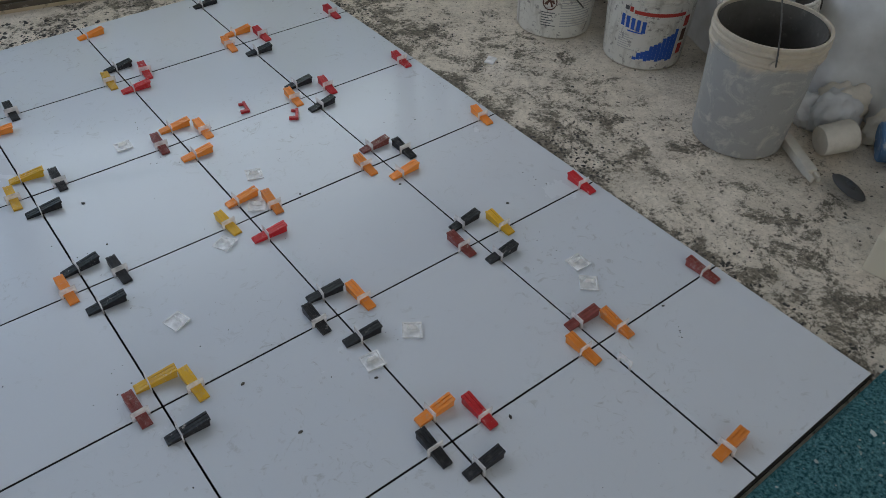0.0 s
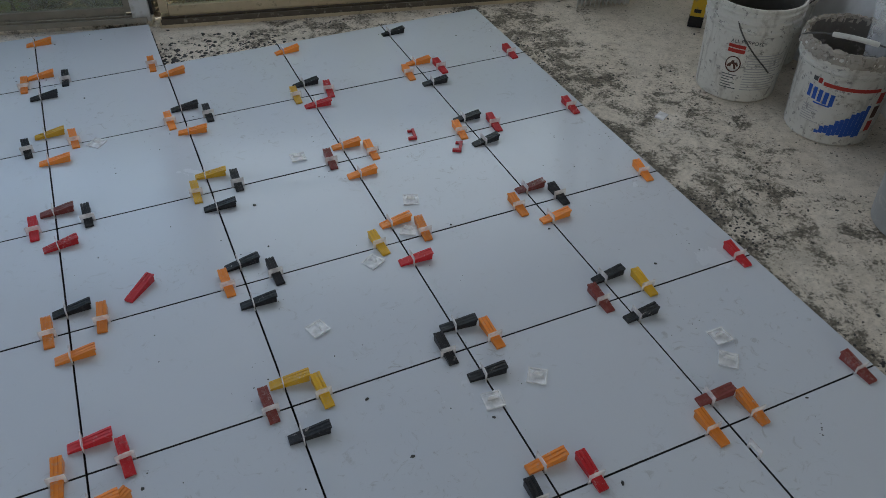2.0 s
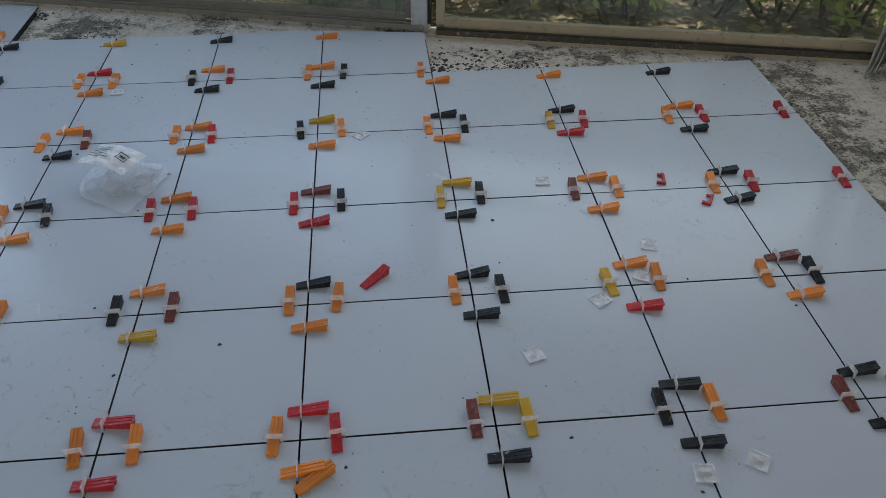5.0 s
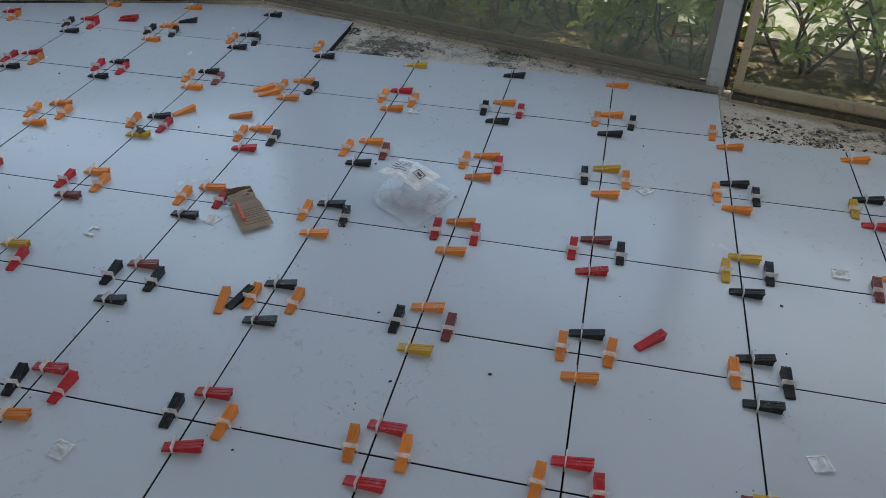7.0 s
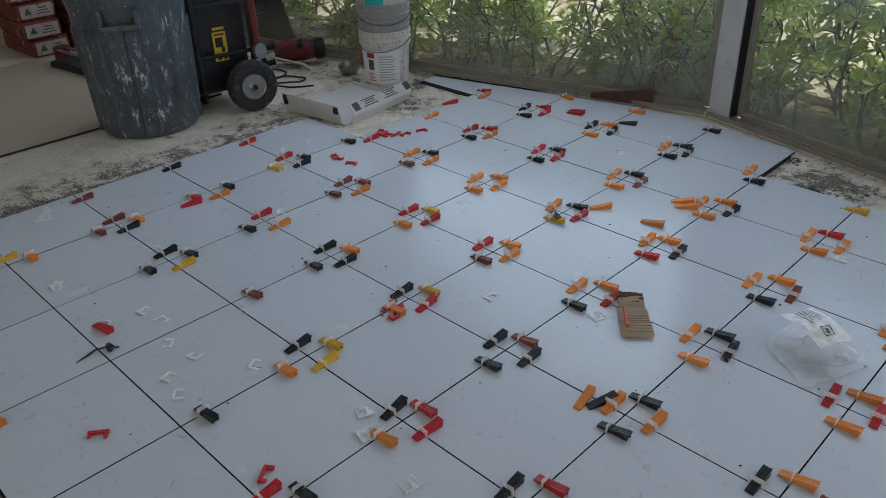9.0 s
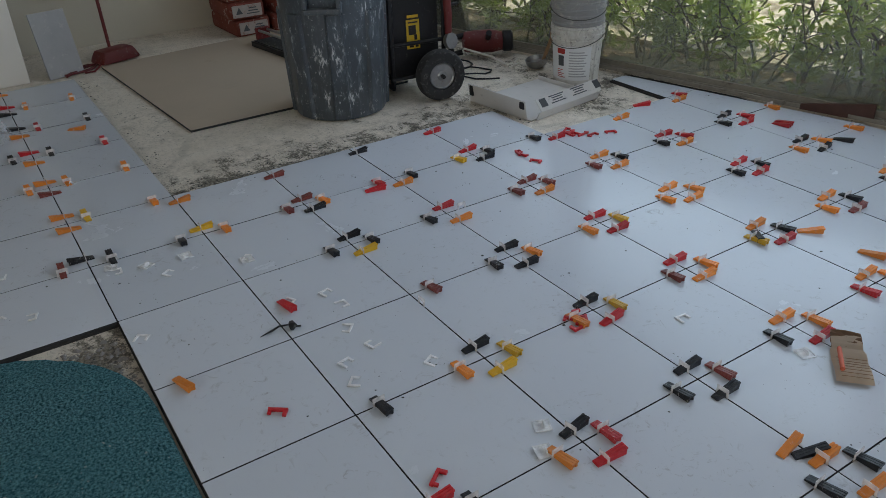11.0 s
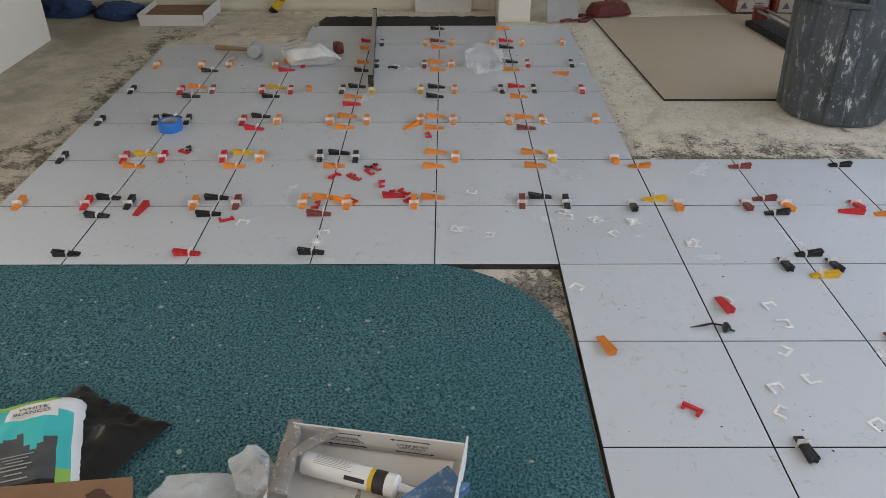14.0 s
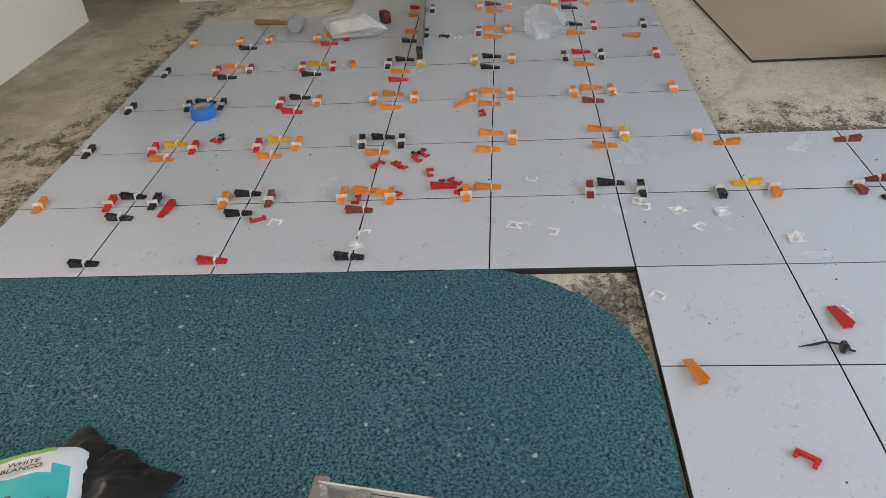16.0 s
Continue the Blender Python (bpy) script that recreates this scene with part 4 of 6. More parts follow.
pail("tall grey plastic pail smeared with dried mortar", 2.425, -0.087, 0.147, 0.168, 0.405, PAIL_GREY, 205, 2, skirt=0.80, lining=COAT_SHADE, tilt=98, axis=106, grip=True)
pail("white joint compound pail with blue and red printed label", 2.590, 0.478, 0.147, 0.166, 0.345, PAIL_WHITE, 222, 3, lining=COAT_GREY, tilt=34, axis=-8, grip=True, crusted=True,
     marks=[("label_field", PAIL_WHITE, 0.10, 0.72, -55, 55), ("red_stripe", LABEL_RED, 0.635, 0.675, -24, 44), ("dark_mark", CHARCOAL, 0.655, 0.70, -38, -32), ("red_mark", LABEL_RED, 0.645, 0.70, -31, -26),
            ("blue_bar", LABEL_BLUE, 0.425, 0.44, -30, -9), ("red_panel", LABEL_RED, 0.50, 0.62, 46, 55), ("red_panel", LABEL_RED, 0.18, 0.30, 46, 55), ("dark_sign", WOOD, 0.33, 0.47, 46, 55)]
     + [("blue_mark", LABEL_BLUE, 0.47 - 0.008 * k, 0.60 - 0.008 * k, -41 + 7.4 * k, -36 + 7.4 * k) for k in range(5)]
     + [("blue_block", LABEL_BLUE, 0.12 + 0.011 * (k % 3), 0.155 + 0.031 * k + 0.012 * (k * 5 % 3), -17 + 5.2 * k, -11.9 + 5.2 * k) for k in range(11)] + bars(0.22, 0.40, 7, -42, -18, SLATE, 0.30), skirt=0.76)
worn = pail("white joint compound pail with worn warning label", 2.480, 0.850, 0.147, 0.166, 0.375, PAIL_WHITE, 238, 3, words="ALL PURPOSE", handle=False, lining=COAT_SHADE,
            marks=[("label_field", PAIL_WHITE, 0.12, 0.70, -48, 60), ("warning_head", LABEL_RED, 0.585, 0.62, -34, -12), ("warning_head", LABEL_RED, 0.535, 0.575, -34, -12)]
            + bars(0.15, 0.32, 6, -34, -12, CHARCOAL, 0.34) + bars(0.15, 0.55, 14, -6, 45, SLATE, 0.34))
bm = bmesh.new()
ring_pts = [(0.1555 + 0.0016, radians(-23 + 9.5 * math.cos(a)), 0.155 + 0.030 * math.sin(a)) for a in [2 * math.pi * k / 20 for k in range(21)]]
tube(bm, [(r * math.cos(a), r * math.sin(a), z) for r, a, z in ring_pts], 0.0022, 6)
for k in range(5):
    a = radians(-28 + 2.4 * k)
    box(bm, (0, 0, 0), (0.002, 0.007, 0.016 + 0.010 * (k % 2)), Matrix.Rotation(a, 4, 'Z') @ pose(0.1562, 0, 0.150 + 0.006 * (k % 3), 18 * (k - 2), 0, 0))
part("warning_sign", bm, WOOD, worn)
bm = bmesh.new()
tube(bm, [((0.1475 + 0.019 * f + 0.007 + 0.010 * math.sin(math.pi * k / 12)) * math.cos(a), (0.1475 + 0.019 * f + 0.007 + 0.010 * math.sin(math.pi * k / 12)) * math.sin(a), 0.375 * f)
          for k in range(13) for f, a in [(0.86 - 0.51 * (k / 12) ** 0.8, radians(-29 + 55 * k / 12))]], 0.0028, 6)
part("handle", bm, WIRE, worn, "loose dark wire handle hanging from one boss", smooth=True)
pail("white pail standing behind other pails", 2.76, 1.02, 0.136, 0.156, 0.36, PAIL_WHITE, 200, 3)
pail("pale dusty pail behind the grey one", 2.74, 0.12, 0.136, 0.156, 0.36, PAIL_WHITE, 190, 3, lining=COAT_SHADE, tilt=60, axis=20)
far = pail("white pail with warning label by the window", -3.838, 2.155, 0.138, 0.158, 0.36, PAIL_WHITE, -62, 3,
           marks=[("label_field", PAPER, 0.10, 0.68, -60, 55), ("warning_head", LABEL_RED, 0.55, 0.64, -30, -8), ("warning_sign", CHARCOAL, 0.34, 0.52, -27, -11)]
           + bars(0.14, 0.30, 5, -30, -8, LABEL_RED) + bars(0.16, 0.62, 10, 2, 46, SLATE), lid=None)
pail("grey pail nested on a white pail", -3.838, 2.155, 0.146, 0.160, 0.30, PAIL_GREY, -40, 4, z=0.205, skirt=0.45)
pail("white pail with green smears stacked on top", -3.838, 2.155, 0.142, 0.158, 0.33, PAIL_WHITE, 30, 3, z=0.455, marks=[("label_field", TURQUOISE, 0.08, 0.40, -120, -70)] + bars(0.35, 0.5, 2, -100, -60, LABEL_RED))

# crumpled clear bag in the open pail
ob = film_bag("plastic_bag", (0.17, 0.15, 0.42), FILM, None, 5)
ob.location = (2.66, 0.41, 0.20)
tagged(ob, "crumpled clear plastic bag stuffed in an open pail", "plastic bag")

# ---------------------------------------------------------------- along the east wall
bm = bmesh.new()
nx, nz = 60, 24
grid = [[bm.verts.new((2.90 + 0.035 * math.sin(q * 0.55 + 0.7 * math.sin(k * 0.3)) - 0.02 * noise.noise(Vector((q * 0.2, k * 0.3, 0))) - 0.10 * (1 - k / nz) ** 4, -0.75 + 2.0 * q / nx, FLOOR_Z + 0.012 + 1.9 * k / nz)) for k in range(nz + 1)] for q in range(nx + 1)]
for a, b in zip(grid, grid[1:]):
    for k in range(nz):
        bm.faces.new((a[k], b[k], b[k + 1], a[k + 1]))
tagged(part("plastic_sheet", bm, SHEET, smooth=True), "milky plastic dust sheet hanging against the wall", "plastic sheet")

root = thing("spirit_level", "yellow box spirit level leaning upright against the wall", "spirit level", pose(2.66, 1.33, FLOOR_Z + 0.002, 0, 1.5, -38))
bm = bmesh.new()
box(bm, (0, 0, 0.6), (0.058, 0.024, 1.2), bevel=0.002)
part("beam", bm, YELLOW, root)
for z in (0.025, 1.175):
    bm = bmesh.new()
    box(bm, (0, 0, z), (0.061, 0.027, 0.05), bevel=0.003)
    part("end_cap", bm, BLACK, root)
for z in (0.17, 0.6, 1.0):
    bm = bmesh.new()
    lathe(bm, [(0.021, -0.014), (0.021, 0.014), (0.015, 0.014), (0.015, -0.014), (0.021, -0.014)], pose(0, 0, z, 90, 0, 0), 18)
    part("vial_ring", bm, BLACK, root, smooth=True)
bm = bmesh.new()
box(bm, (-0.002, -0.013, 0.075), (0.03, 0.001, 0.016))
part("maker_plate", bm, BLACK, root)

root = thing("blind_slats", "bundle of grey vertical blind slats leaning fanned by the window", "blind slats", pose(2.30, 1.72, FLOOR_Z + 0.001, 0, 0, -14))
rs = random.Random(3)
for k in range(13):
    bm = bmesh.new()
    box(bm, (0, 0, 0.55), (0.089, 0.0022, 1.1), bevel=0.0008)
    ob = part("slat", bm, SLAT, root)
    ob.matrix_local = pose(0.012 + k * 0.017, 0.008 * math.sin(k), 0.01, rs.uniform(4, 7), -9 + k * 0.9, 48 + k * 5 + rs.uniform(-3, 3))

root = thing("paint_roller_stick", "short chalky wooden stick crusted with plaster", "stick", pose(2.46, -0.29, FLOOR_Z + 0.022, 0, 0, 58))
bm = bmesh.new()
box(bm, (0, 0, 0), (0.20, 0.038, 0.032), bevel=0.007)
part("stick", bm, CHALK, root, smooth=True)
bm = bmesh.new()
for y in (-0.012, 0.010):
    box(bm, (-0.11, y, -0.002), (0.04, 0.012, 0.02), bevel=0.003)
part("broken_end", bm, CHALK, root, smooth=True)
root = thing("plaster_cup", "plaster coated round tub lying on its side", "tub", pose(2.60, -0.33, FLOOR_Z + 0.052, 82, 0, 62))
bm = bmesh.new()
lathe(bm, [(0.046, -0.055), (0.050, -0.05), (0.052, 0.05), (0.048, 0.056), (0.044, 0.05), (0.042, -0.04), (0.0, -0.045)], seg=28)
part("tub_body", bm, CHALK, root, smooth=True)
root = thing("blue_pail", "small blue plastic pail lying on its side", "pail", pose(2.73, -0.50, FLOOR_Z + 0.075, 80, 0, 35))
bm = bmesh.new()
lathe(bm, [(0.058, -0.09), (0.064, -0.085), (0.074, 0.07), (0.080, 0.074), (0.080, 0.082), (0.070, 0.080), (0.056, -0.07), (0.0, -0.075)], seg=32)
part("pail_shell", bm, DENIM, root, smooth=True)
root = thing("grinding_disc", "dark grey sanding disc lying on the slab", "disc", pose(2.435, -0.485, FLOOR_Z + 0.022, 20, 12, 20))
bm = bmesh.new()
lathe(bm, [(0.056, 0.0), (0.060, 0.003), (0.056, 0.006), (0.018, 0.010), (0.014, 0.018), (0.0, 0.018)], seg=32)
part("disc", bm, CHARCOAL, root, smooth=True)
for k, (x, y, s) in enumerate(((2.74, -0.24, 0.13), (2.83, -0.40, 0.12), (2.70, -0.16, 0.10), (2.84, -0.22, 0.14))):
    ob = crumple("plaster_lump", (s * 1.5, s, s), CHALK if k % 2 else SHEET, None, "", 20 + k, 0.4, 4, 2.2)
    ob.location = (x, y, FLOOR_Z)
    tagged(ob, "pale lump of plaster rubble and film by the wall", "rubble", "rubble lumps")
bm = bmesh.new()
box(bm, (0.0, 0, 0.06), (0.5, 0.32, 0.12), pose(2.44, -0.80, FLOOR_Z, 0, 0, 12), 0.004)
tagged(part("foam_block", bm, WALL), "cream rigid board block on the slab", "board")

# ---------------------------------------------------------------- west end: can, machine, carton, sacks
root = thing("trash_can", "large round grey plastic rubbish can splashed with paint", "trash can", pose(-4.335, 0.755, FLOOR_Z + 0.001, 0, 0, -38))
bm = bmesh.new()
prof = [(0.250, 0.0), (0.262, 0.004), (0.268, 0.02), (0.292, 0.58), (0.300, 0.68), (0.312, 0.74), (0.318, 0.80), (0.306, 0.80), (0.292, 0.70), (0.260, 0.03), (0.0, 0.022)]
lathe(bm, prof, seg=72)
part("can_body", bm, CAN, root, smooth=True)
for k in range(8):
    bm = bmesh.new()
    m = Matrix.Rotation(radians(k * 45 + 14), 4, 'Z')
    q = [(0.258, -0.052), (0.258, 0.052), (0.283, 0.040), (0.283, -0.040)]
    lo = [bm.verts.new(m @ Vector((x, y, 0.015))) for x, y in q]
    hi = [bm.verts.new(m @ Vector((x + 0.022, y, 0.60))) for x, y in q]
    bm.faces.new(lo), bm.faces.new(hi)
    for s in range(4):
        bm.faces.new((lo[s], lo[(s + 1) % 4], hi[(s + 1) % 4], hi[s]))
    bmesh.ops.bevel(bm, geom=bm.edges[:], offset=0.004, segments=2, affect='EDGES')
    part("rib", bm, CAN, root, smooth=True)
for a in (4, 184):
    bm = bmesh.new()
    m = Matrix.Rotation(radians(a), 4, 'Z')
    box(bm, (0.318, 0, 0.625), (0.05, 0.20, 0.03), m, 0.008)
    for s in (-1, 1):
        box(bm, (0.312, s * 0.09, 0.665), (0.045, 0.025, 0.10), m, 0.008)
    part("handle", bm, CAN, root, "moulded grip")

root = thing("power_machine", "black wheeled power tool stand with a yellow label", "machine", pose(-4.09, 1.235, FLOOR_Z, 0, 0, 80))
bm = bmesh.new()
box(bm, (-0.03, 0.29, 0.40), (0.30, 0.30, 0.56), bevel=0.018)
part("housing", bm, BLACK, root, smooth=True)
for x in (-0.20, 0.13):
    bm = bmesh.new()
    tube(bm, [(x, 0.48, 0.05), (x, 0.10, 0.07), (x, 0.08, 0.5), (x, 0.10, 0.98)], 0.015)
    part("frame_tube", bm, BLACK, root, smooth=True)
for z in (0.13, 0.33, 0.62):
    bm = bmesh.new()
    tube(bm, [(-0.21, 0.09, z), (0.14, 0.09, z)], 0.012)
    part("cross_bar", bm, BLACK, root, smooth=True)
bm = bmesh.new()
box(bm, (-0.045, 0.136, 0.37), (0.082, 0.004, 0.17))
part("warning_label", bm, YELLOW, root, "yellow warning label")
for x, z, sx, sz in ((-0.045, 0.475, 0.07, 0.016), (-0.05, 0.395, 0.045, 0.055), (-0.03, 0.352, 0.018, 0.030), (-0.04, 0.322, 0.055, 0.014), (-0.058, 0.300, 0.026, 0.012), (-0.024, 0.300, 0.020, 0.012), (-0.045, 0.440, 0.060, 0.008)):
    bm = bmesh.new()
    box(bm, (x, 0.1325, z), (sx, 0.002, sz))
    part("label_print", bm, BLACK if z < 0.45 else YELLOW, root)
for x, y in ((0.055, -0.02), (-0.12, 0.50)):
    tyre_bm = bmesh.new()
    m = pose(x, y, 0.152, 90, 0, 0)
    lathe(tyre_bm, [(0.082, -0.040), (0.118, -0.050), (0.140, -0.042), (0.150, -0.018), (0.152, -0.004), (0.147, 0.0), (0.152, 0.004), (0.150, 0.018), (0.140, 0.042), (0.118, 0.050), (0.082, 0.040), (0.082, -0.040)], m, 48)
    w = part("wheel", tyre_bm, RUBBER, root, "dusty pneumatic tyre", smooth=True)
    bm = bmesh.new()
    for s in (1, -1):
        lathe(bm, [(0.083, s * 0.026), (0.076, s * 0.034), (0.066, s * 0.022), (0.040, s * 0.014), (0.030, s * 0.026), (0.020, s * 0.034), (0.0, s * 0.034)], m, 32)
    part("rim", bm, STEEL, w, "grey steel rim", smooth=True)
    bm = bmesh.new()
    lathe(bm, [(0.012, -0.058), (0.012, 0.058)], m, 12)
    part("axle", bm, BLACK, w)
bm = bmesh.new()
tube(bm, [(0.15, 0.06, 0.36), (0.15, 0.06, 0.48), (0.15, 0.08, 0.62), (0.14, 0.10, 1.0)], [0.020, 0.024, 0.026, 0.026], 12)
part("red_arm", bm, RED, root, "red painted tube", smooth=True)
bm = bmesh.new()
lathe(bm, [(0.012, -0.016), (0.046, -0.014), (0.046, 0.014), (0.012, 0.016)], pose(0.155, 0.045, 0.325, 80, 0, 20), 24)
part("pulley", bm, STEEL, root, "grey castor", smooth=True)
bm = bmesh.new()
tube(bm, [(0.16, 0.10, 0.52), (0.24, 0.12, 0.52), (0.27, 0.12, 0.58), (0.24, 0.12, 0.64), (0.14, 0.11, 0.66)], 0.009, 8)
part("hook", bm, BLACK, root, smooth=True)

# electric cord on the slab
cu = bmesh.new()
tube(cu, [(-4.62 + 0.15 * math.cos(a) + 0.012 * k, 1.72 + 0.13 * math.sin(a * 1.07), FLOOR_Z + 0.006 + 0.004 * (k % 3)) for k in range(30) for a in [k * 0.42]], 0.0055, 6)
tagged(part("extension_lead", cu, BLACK, smooth=True), "black power cord coiled on the slab", "cord")

root = thing("mixer_drill", "red mixing drill lying on the slab by the window", "power drill", pose(-4.64, 2.02, FLOOR_Z, 0, 0, 58) @ Matrix.Scale(1.25, 4))
bm = bmesh.new()
lathe(bm, [(0.03, -0.12), (0.052, -0.11), (0.062, -0.05), (0.062, 0.04), (0.05, 0.10), (0.032, 0.13), (0.0, 0.13)], pose(0, 0, 0.085, 0, 90, 0), 24)
part("motor_body", bm, RED, root, smooth=True)
bm = bmesh.new()
lathe(bm, [(0.05, 0.0), (0.058, 0.01), (0.058, 0.05), (0.045, 0.06), (0.0, 0.06)], pose(0.10, 0, 0.085, 0, 90, 0), 24)
part("gear_cap", bm, BLACK, root, smooth=True)
bm = bmesh.new()
tube(bm, [(-0.11, 0, 0.12), (-0.17, 0, 0.11), (-0.19, 0, 0.06), (-0.17, 0, 0.02), (-0.12, 0, 0.03)], 0.017, 10)
part("grip", bm, BLACK, root, smooth=True)
bm = bmesh.new()
tube(bm, [(0.02, -0.06, 0.12), (0.02, -0.12, 0.16)], 0.016, 10)
part("side_handle", bm, BLACK, root, smooth=True)
root = thing("mixing_paddle", "bent steel wire mixing paddle on the slab", "mixing paddle", pose(-4.29, 1.92, FLOOR_Z + 0.05, 0, 0, 20))
bm = bmesh.new()
for s in (-1, 1):
    tube(bm, [(-0.08, 0, 0.03), (-0.02, s * 0.06, -0.04 * s), (0.07, s * 0.065, 0.02), (0.09, 0, 0.01), (0.09, 0.0, -0.03)], 0.0065, 6)
tube(bm, [(-0.08, 0, 0.03), (-0.30, -0.02, 0.06)], 0.007, 6)
tube(bm, [(0.09, -0.065, 0.0), (0.09, 0.065, 0.0)], 0.006, 6)
part("paddle_wire", bm, CHALK, root, smooth=True)
root = thing("scoop", "grey scoop with a long handle leaning by the window", "shovel", pose(-4.18, 2.13, FLOOR_Z + 0.005, 0, 0, 10))
bm = bmesh.new()
lathe(bm, [(0.0, 0.0), (0.05, 0.006), (0.075, 0.03), (0.080, 0.065), (0.076, 0.065), (0.068, 0.035), (0.0, 0.012)], pose(0, 0, 0, 12, -8, 0) @ Matrix.Diagonal((1, 0.8, 1, 1)), 24)
part("bowl", bm, STEEL, root, smooth=True)
bm = bmesh.new()
tube(bm, [(0.02, 0.03, 0.05), (0.06, 0.06, 0.2), (0.10, 0.08, 0.9)], 0.013, 10)
part("handle", bm, HANDLE, root, smooth=True)

root = thing("tile_carton", "opened white tile carton tray lying on the slab", "carton", pose(-3.42, 1.465, FLOOR_Z + 0.002, 0, 0, 0))
bm = bmesh.new()
prism(bm, [(0, 0), (-0.07, 0.55), (-0.56, 0.50), (-0.50, -0.06)], 0.0, 0.006)
part("tray_floor", bm, CARTON, root)


def flap(parent, name, a, b, h0, lean, mat, z=0.0, label="", t=0.005):
    """A standing carton side from a to b that leans outward by lean degrees."""
    m, n = along(a, b, z)
    bm = bmesh.new()
    box(bm, (n / 2, 0, h0 / 2), (n, t, h0), Matrix.Rotation(radians(lean), 4, 'X'), 0.0015)
    ob = part(name, bm, mat, parent, label)
    ob.matrix_local = m
    return ob


flap(root, "front_side", (-0.50, -0.06), (-0.03, -0.005), 0.115, 10, CARTON)
flap(root, "back_side", (-0.07, 0.55), (-0.56, 0.50), 0.03, 6, CARTON)
flap(root, "outer_side", (0.004, 0.03), (-0.07, 0.55), 0.055, 24, CARTON)
side = flap(root, "printed_lip", (0.025, 0.05), (-0.048, 0.56), 0.075, -42, CARTON, 0.052)
tip = Matrix.Rotation(radians(-42), 4, 'X')
for x in (0.16, 0.34):
    for z in (0.026, 0.040, 0.054, 0.066):
        bm = bmesh.new()
        box(bm, (x, -0.0032, z), (0.12 if z in (0.026, 0.066) else 0.085, 0.001, 0.006), tip)
        part("print_line", bm, CHARCOAL, side)
for x in (0.045, 0.50):
    bm = bmesh.new()
    box(bm, (x, -0.0032, 0.045), (0.05, 0.001, 0.05), tip)
    part("print_mark", bm, CHARCOAL, side)
for x, z, sx, sz in ((-0.47, 0.075, 0.03, 0.06), (-0.055, 0.085, 0.035, 0.04)):
    bm = bmesh.new()
    box(bm, (x, 0.116 * x - 0.0178, z), (sx, 0.012, sz))
    part("tape_strip", bm, BLACK, root)

bm = bmesh.new()
prism(bm, [(-4.47, -0.115), (-4.47, 1.30), (-6.30, 1.25), (-6.16, -0.235)], FLOOR_Z + 0.001, FLOOR_Z + 0.014)
sheet_ob = part("hardboard_sheet", bm, [BOARD, SHADE_EDGE])
# The sheet's sides are coloured dark for the shade along its edge.
for f in sheet_ob.data.polygons:
    f.material_index = 0 if abs(f.normal.z) > 0.5 else 1
tagged(sheet_ob, "large tan hardboard sheet lying on the slab", "hardboard sheet")


def sack(x, y, z, turn, n):
    root = thing("mortar_sack", "red and white paper mortar sack in a stack", "sack", pose(x, y, z, 0, 0, turn), "stacked sacks")
    bm = bmesh.new()
    vs = box(bm, (0, 0, 0.067), (0.56, 0.29, 0.134), bevel=0.035)
    bmesh.ops.subdivide_edges(bm, edges=bm.edges[:], cuts=2, use_grid_fill=True)
    for v in bm.verts:
        v.co.z += 0.014 * noise.noise(v.co * 6 + Vector((n, 0, 0))) * (1 if v.co.z > 0.03 else 0)
        v.co.x += 0.010 * noise.noise(v.co * 5 + Vector((0, n, 0)))
    ob = part("sack_body", bm, BAG_RED, root, smooth=True)
    bm = bmesh.new()
    box(bm, (0.283, 0, 0.067), (0.012, 0.235, 0.092), bevel=0.003)
    part("end_panel", bm, BAG_DULL, root, "dusty white printed end")
    bm = bmesh.new()
    prism(bm, [(-0.028, -0.022), (0.028, -0.022), (0.0, 0.028)], 0, 0.001, pose(0.290, -0.065, 0.070, 90, 0, 90))
    for k in range(3):
        box(bm, (0.2895, 0.045, 0.047 + k * 0.02), (0.001, 0.10 - 0.02 * k, 0.008))
    part("end_print", bm, CHARCOAL, root)


for k in range(4):
    sack(-6.58 + 0.015 * (k % 2), 0.965 - 0.022 * k, FLOOR_Z + 0.002 + 0.136 * k, 2 * (-1) ** k, k)
    sack(-6.56 - 0.015 * (k % 2), 1.30 + 0.008 * k, FLOOR_Z + 0.002 + 0.136 * k, -3 * (-1) ** k, k + 5)

# low grilled window in the west wall
root = thing("grille_window", "low window with a pale metal grille in the cream wall", "window", pose(-6.892, 0.0, 0.40))
bm = bmesh.new()
box(bm, (0.012, 0.02, 0.55), (0.008, 0.78, 1.08))
part("pane", bm, PAPER, root)
for y, z, sy, sz in ((0.02, 0.0, 0.90, 0.05), (0.02, 1.10, 0.90, 0.05), (-0.41, 0.55, 0.05, 1.06), (0.45, 0.55, 0.05, 1.06)):
    bm = bmesh.new()
    box(bm, (0.018, y, z), (0.04, sy, sz), bevel=0.004)
    part("window_frame", bm, DUSTY_ALU, root)
for k in range(22):
    bm = bmesh.new()
    box(bm, (0.026, -0.36 + k * 0.0362, 0.55), (0.006, 0.007, 1.04))
    part("grille_bar", bm, TRACK, root)
for k in range(13):
    bm = bmesh.new()
    box(bm, (0.0335, 0.02, 0.08 + k * 0.08), (0.006, 0.80, 0.007))
    part("grille_bar", bm, TRACK, root)

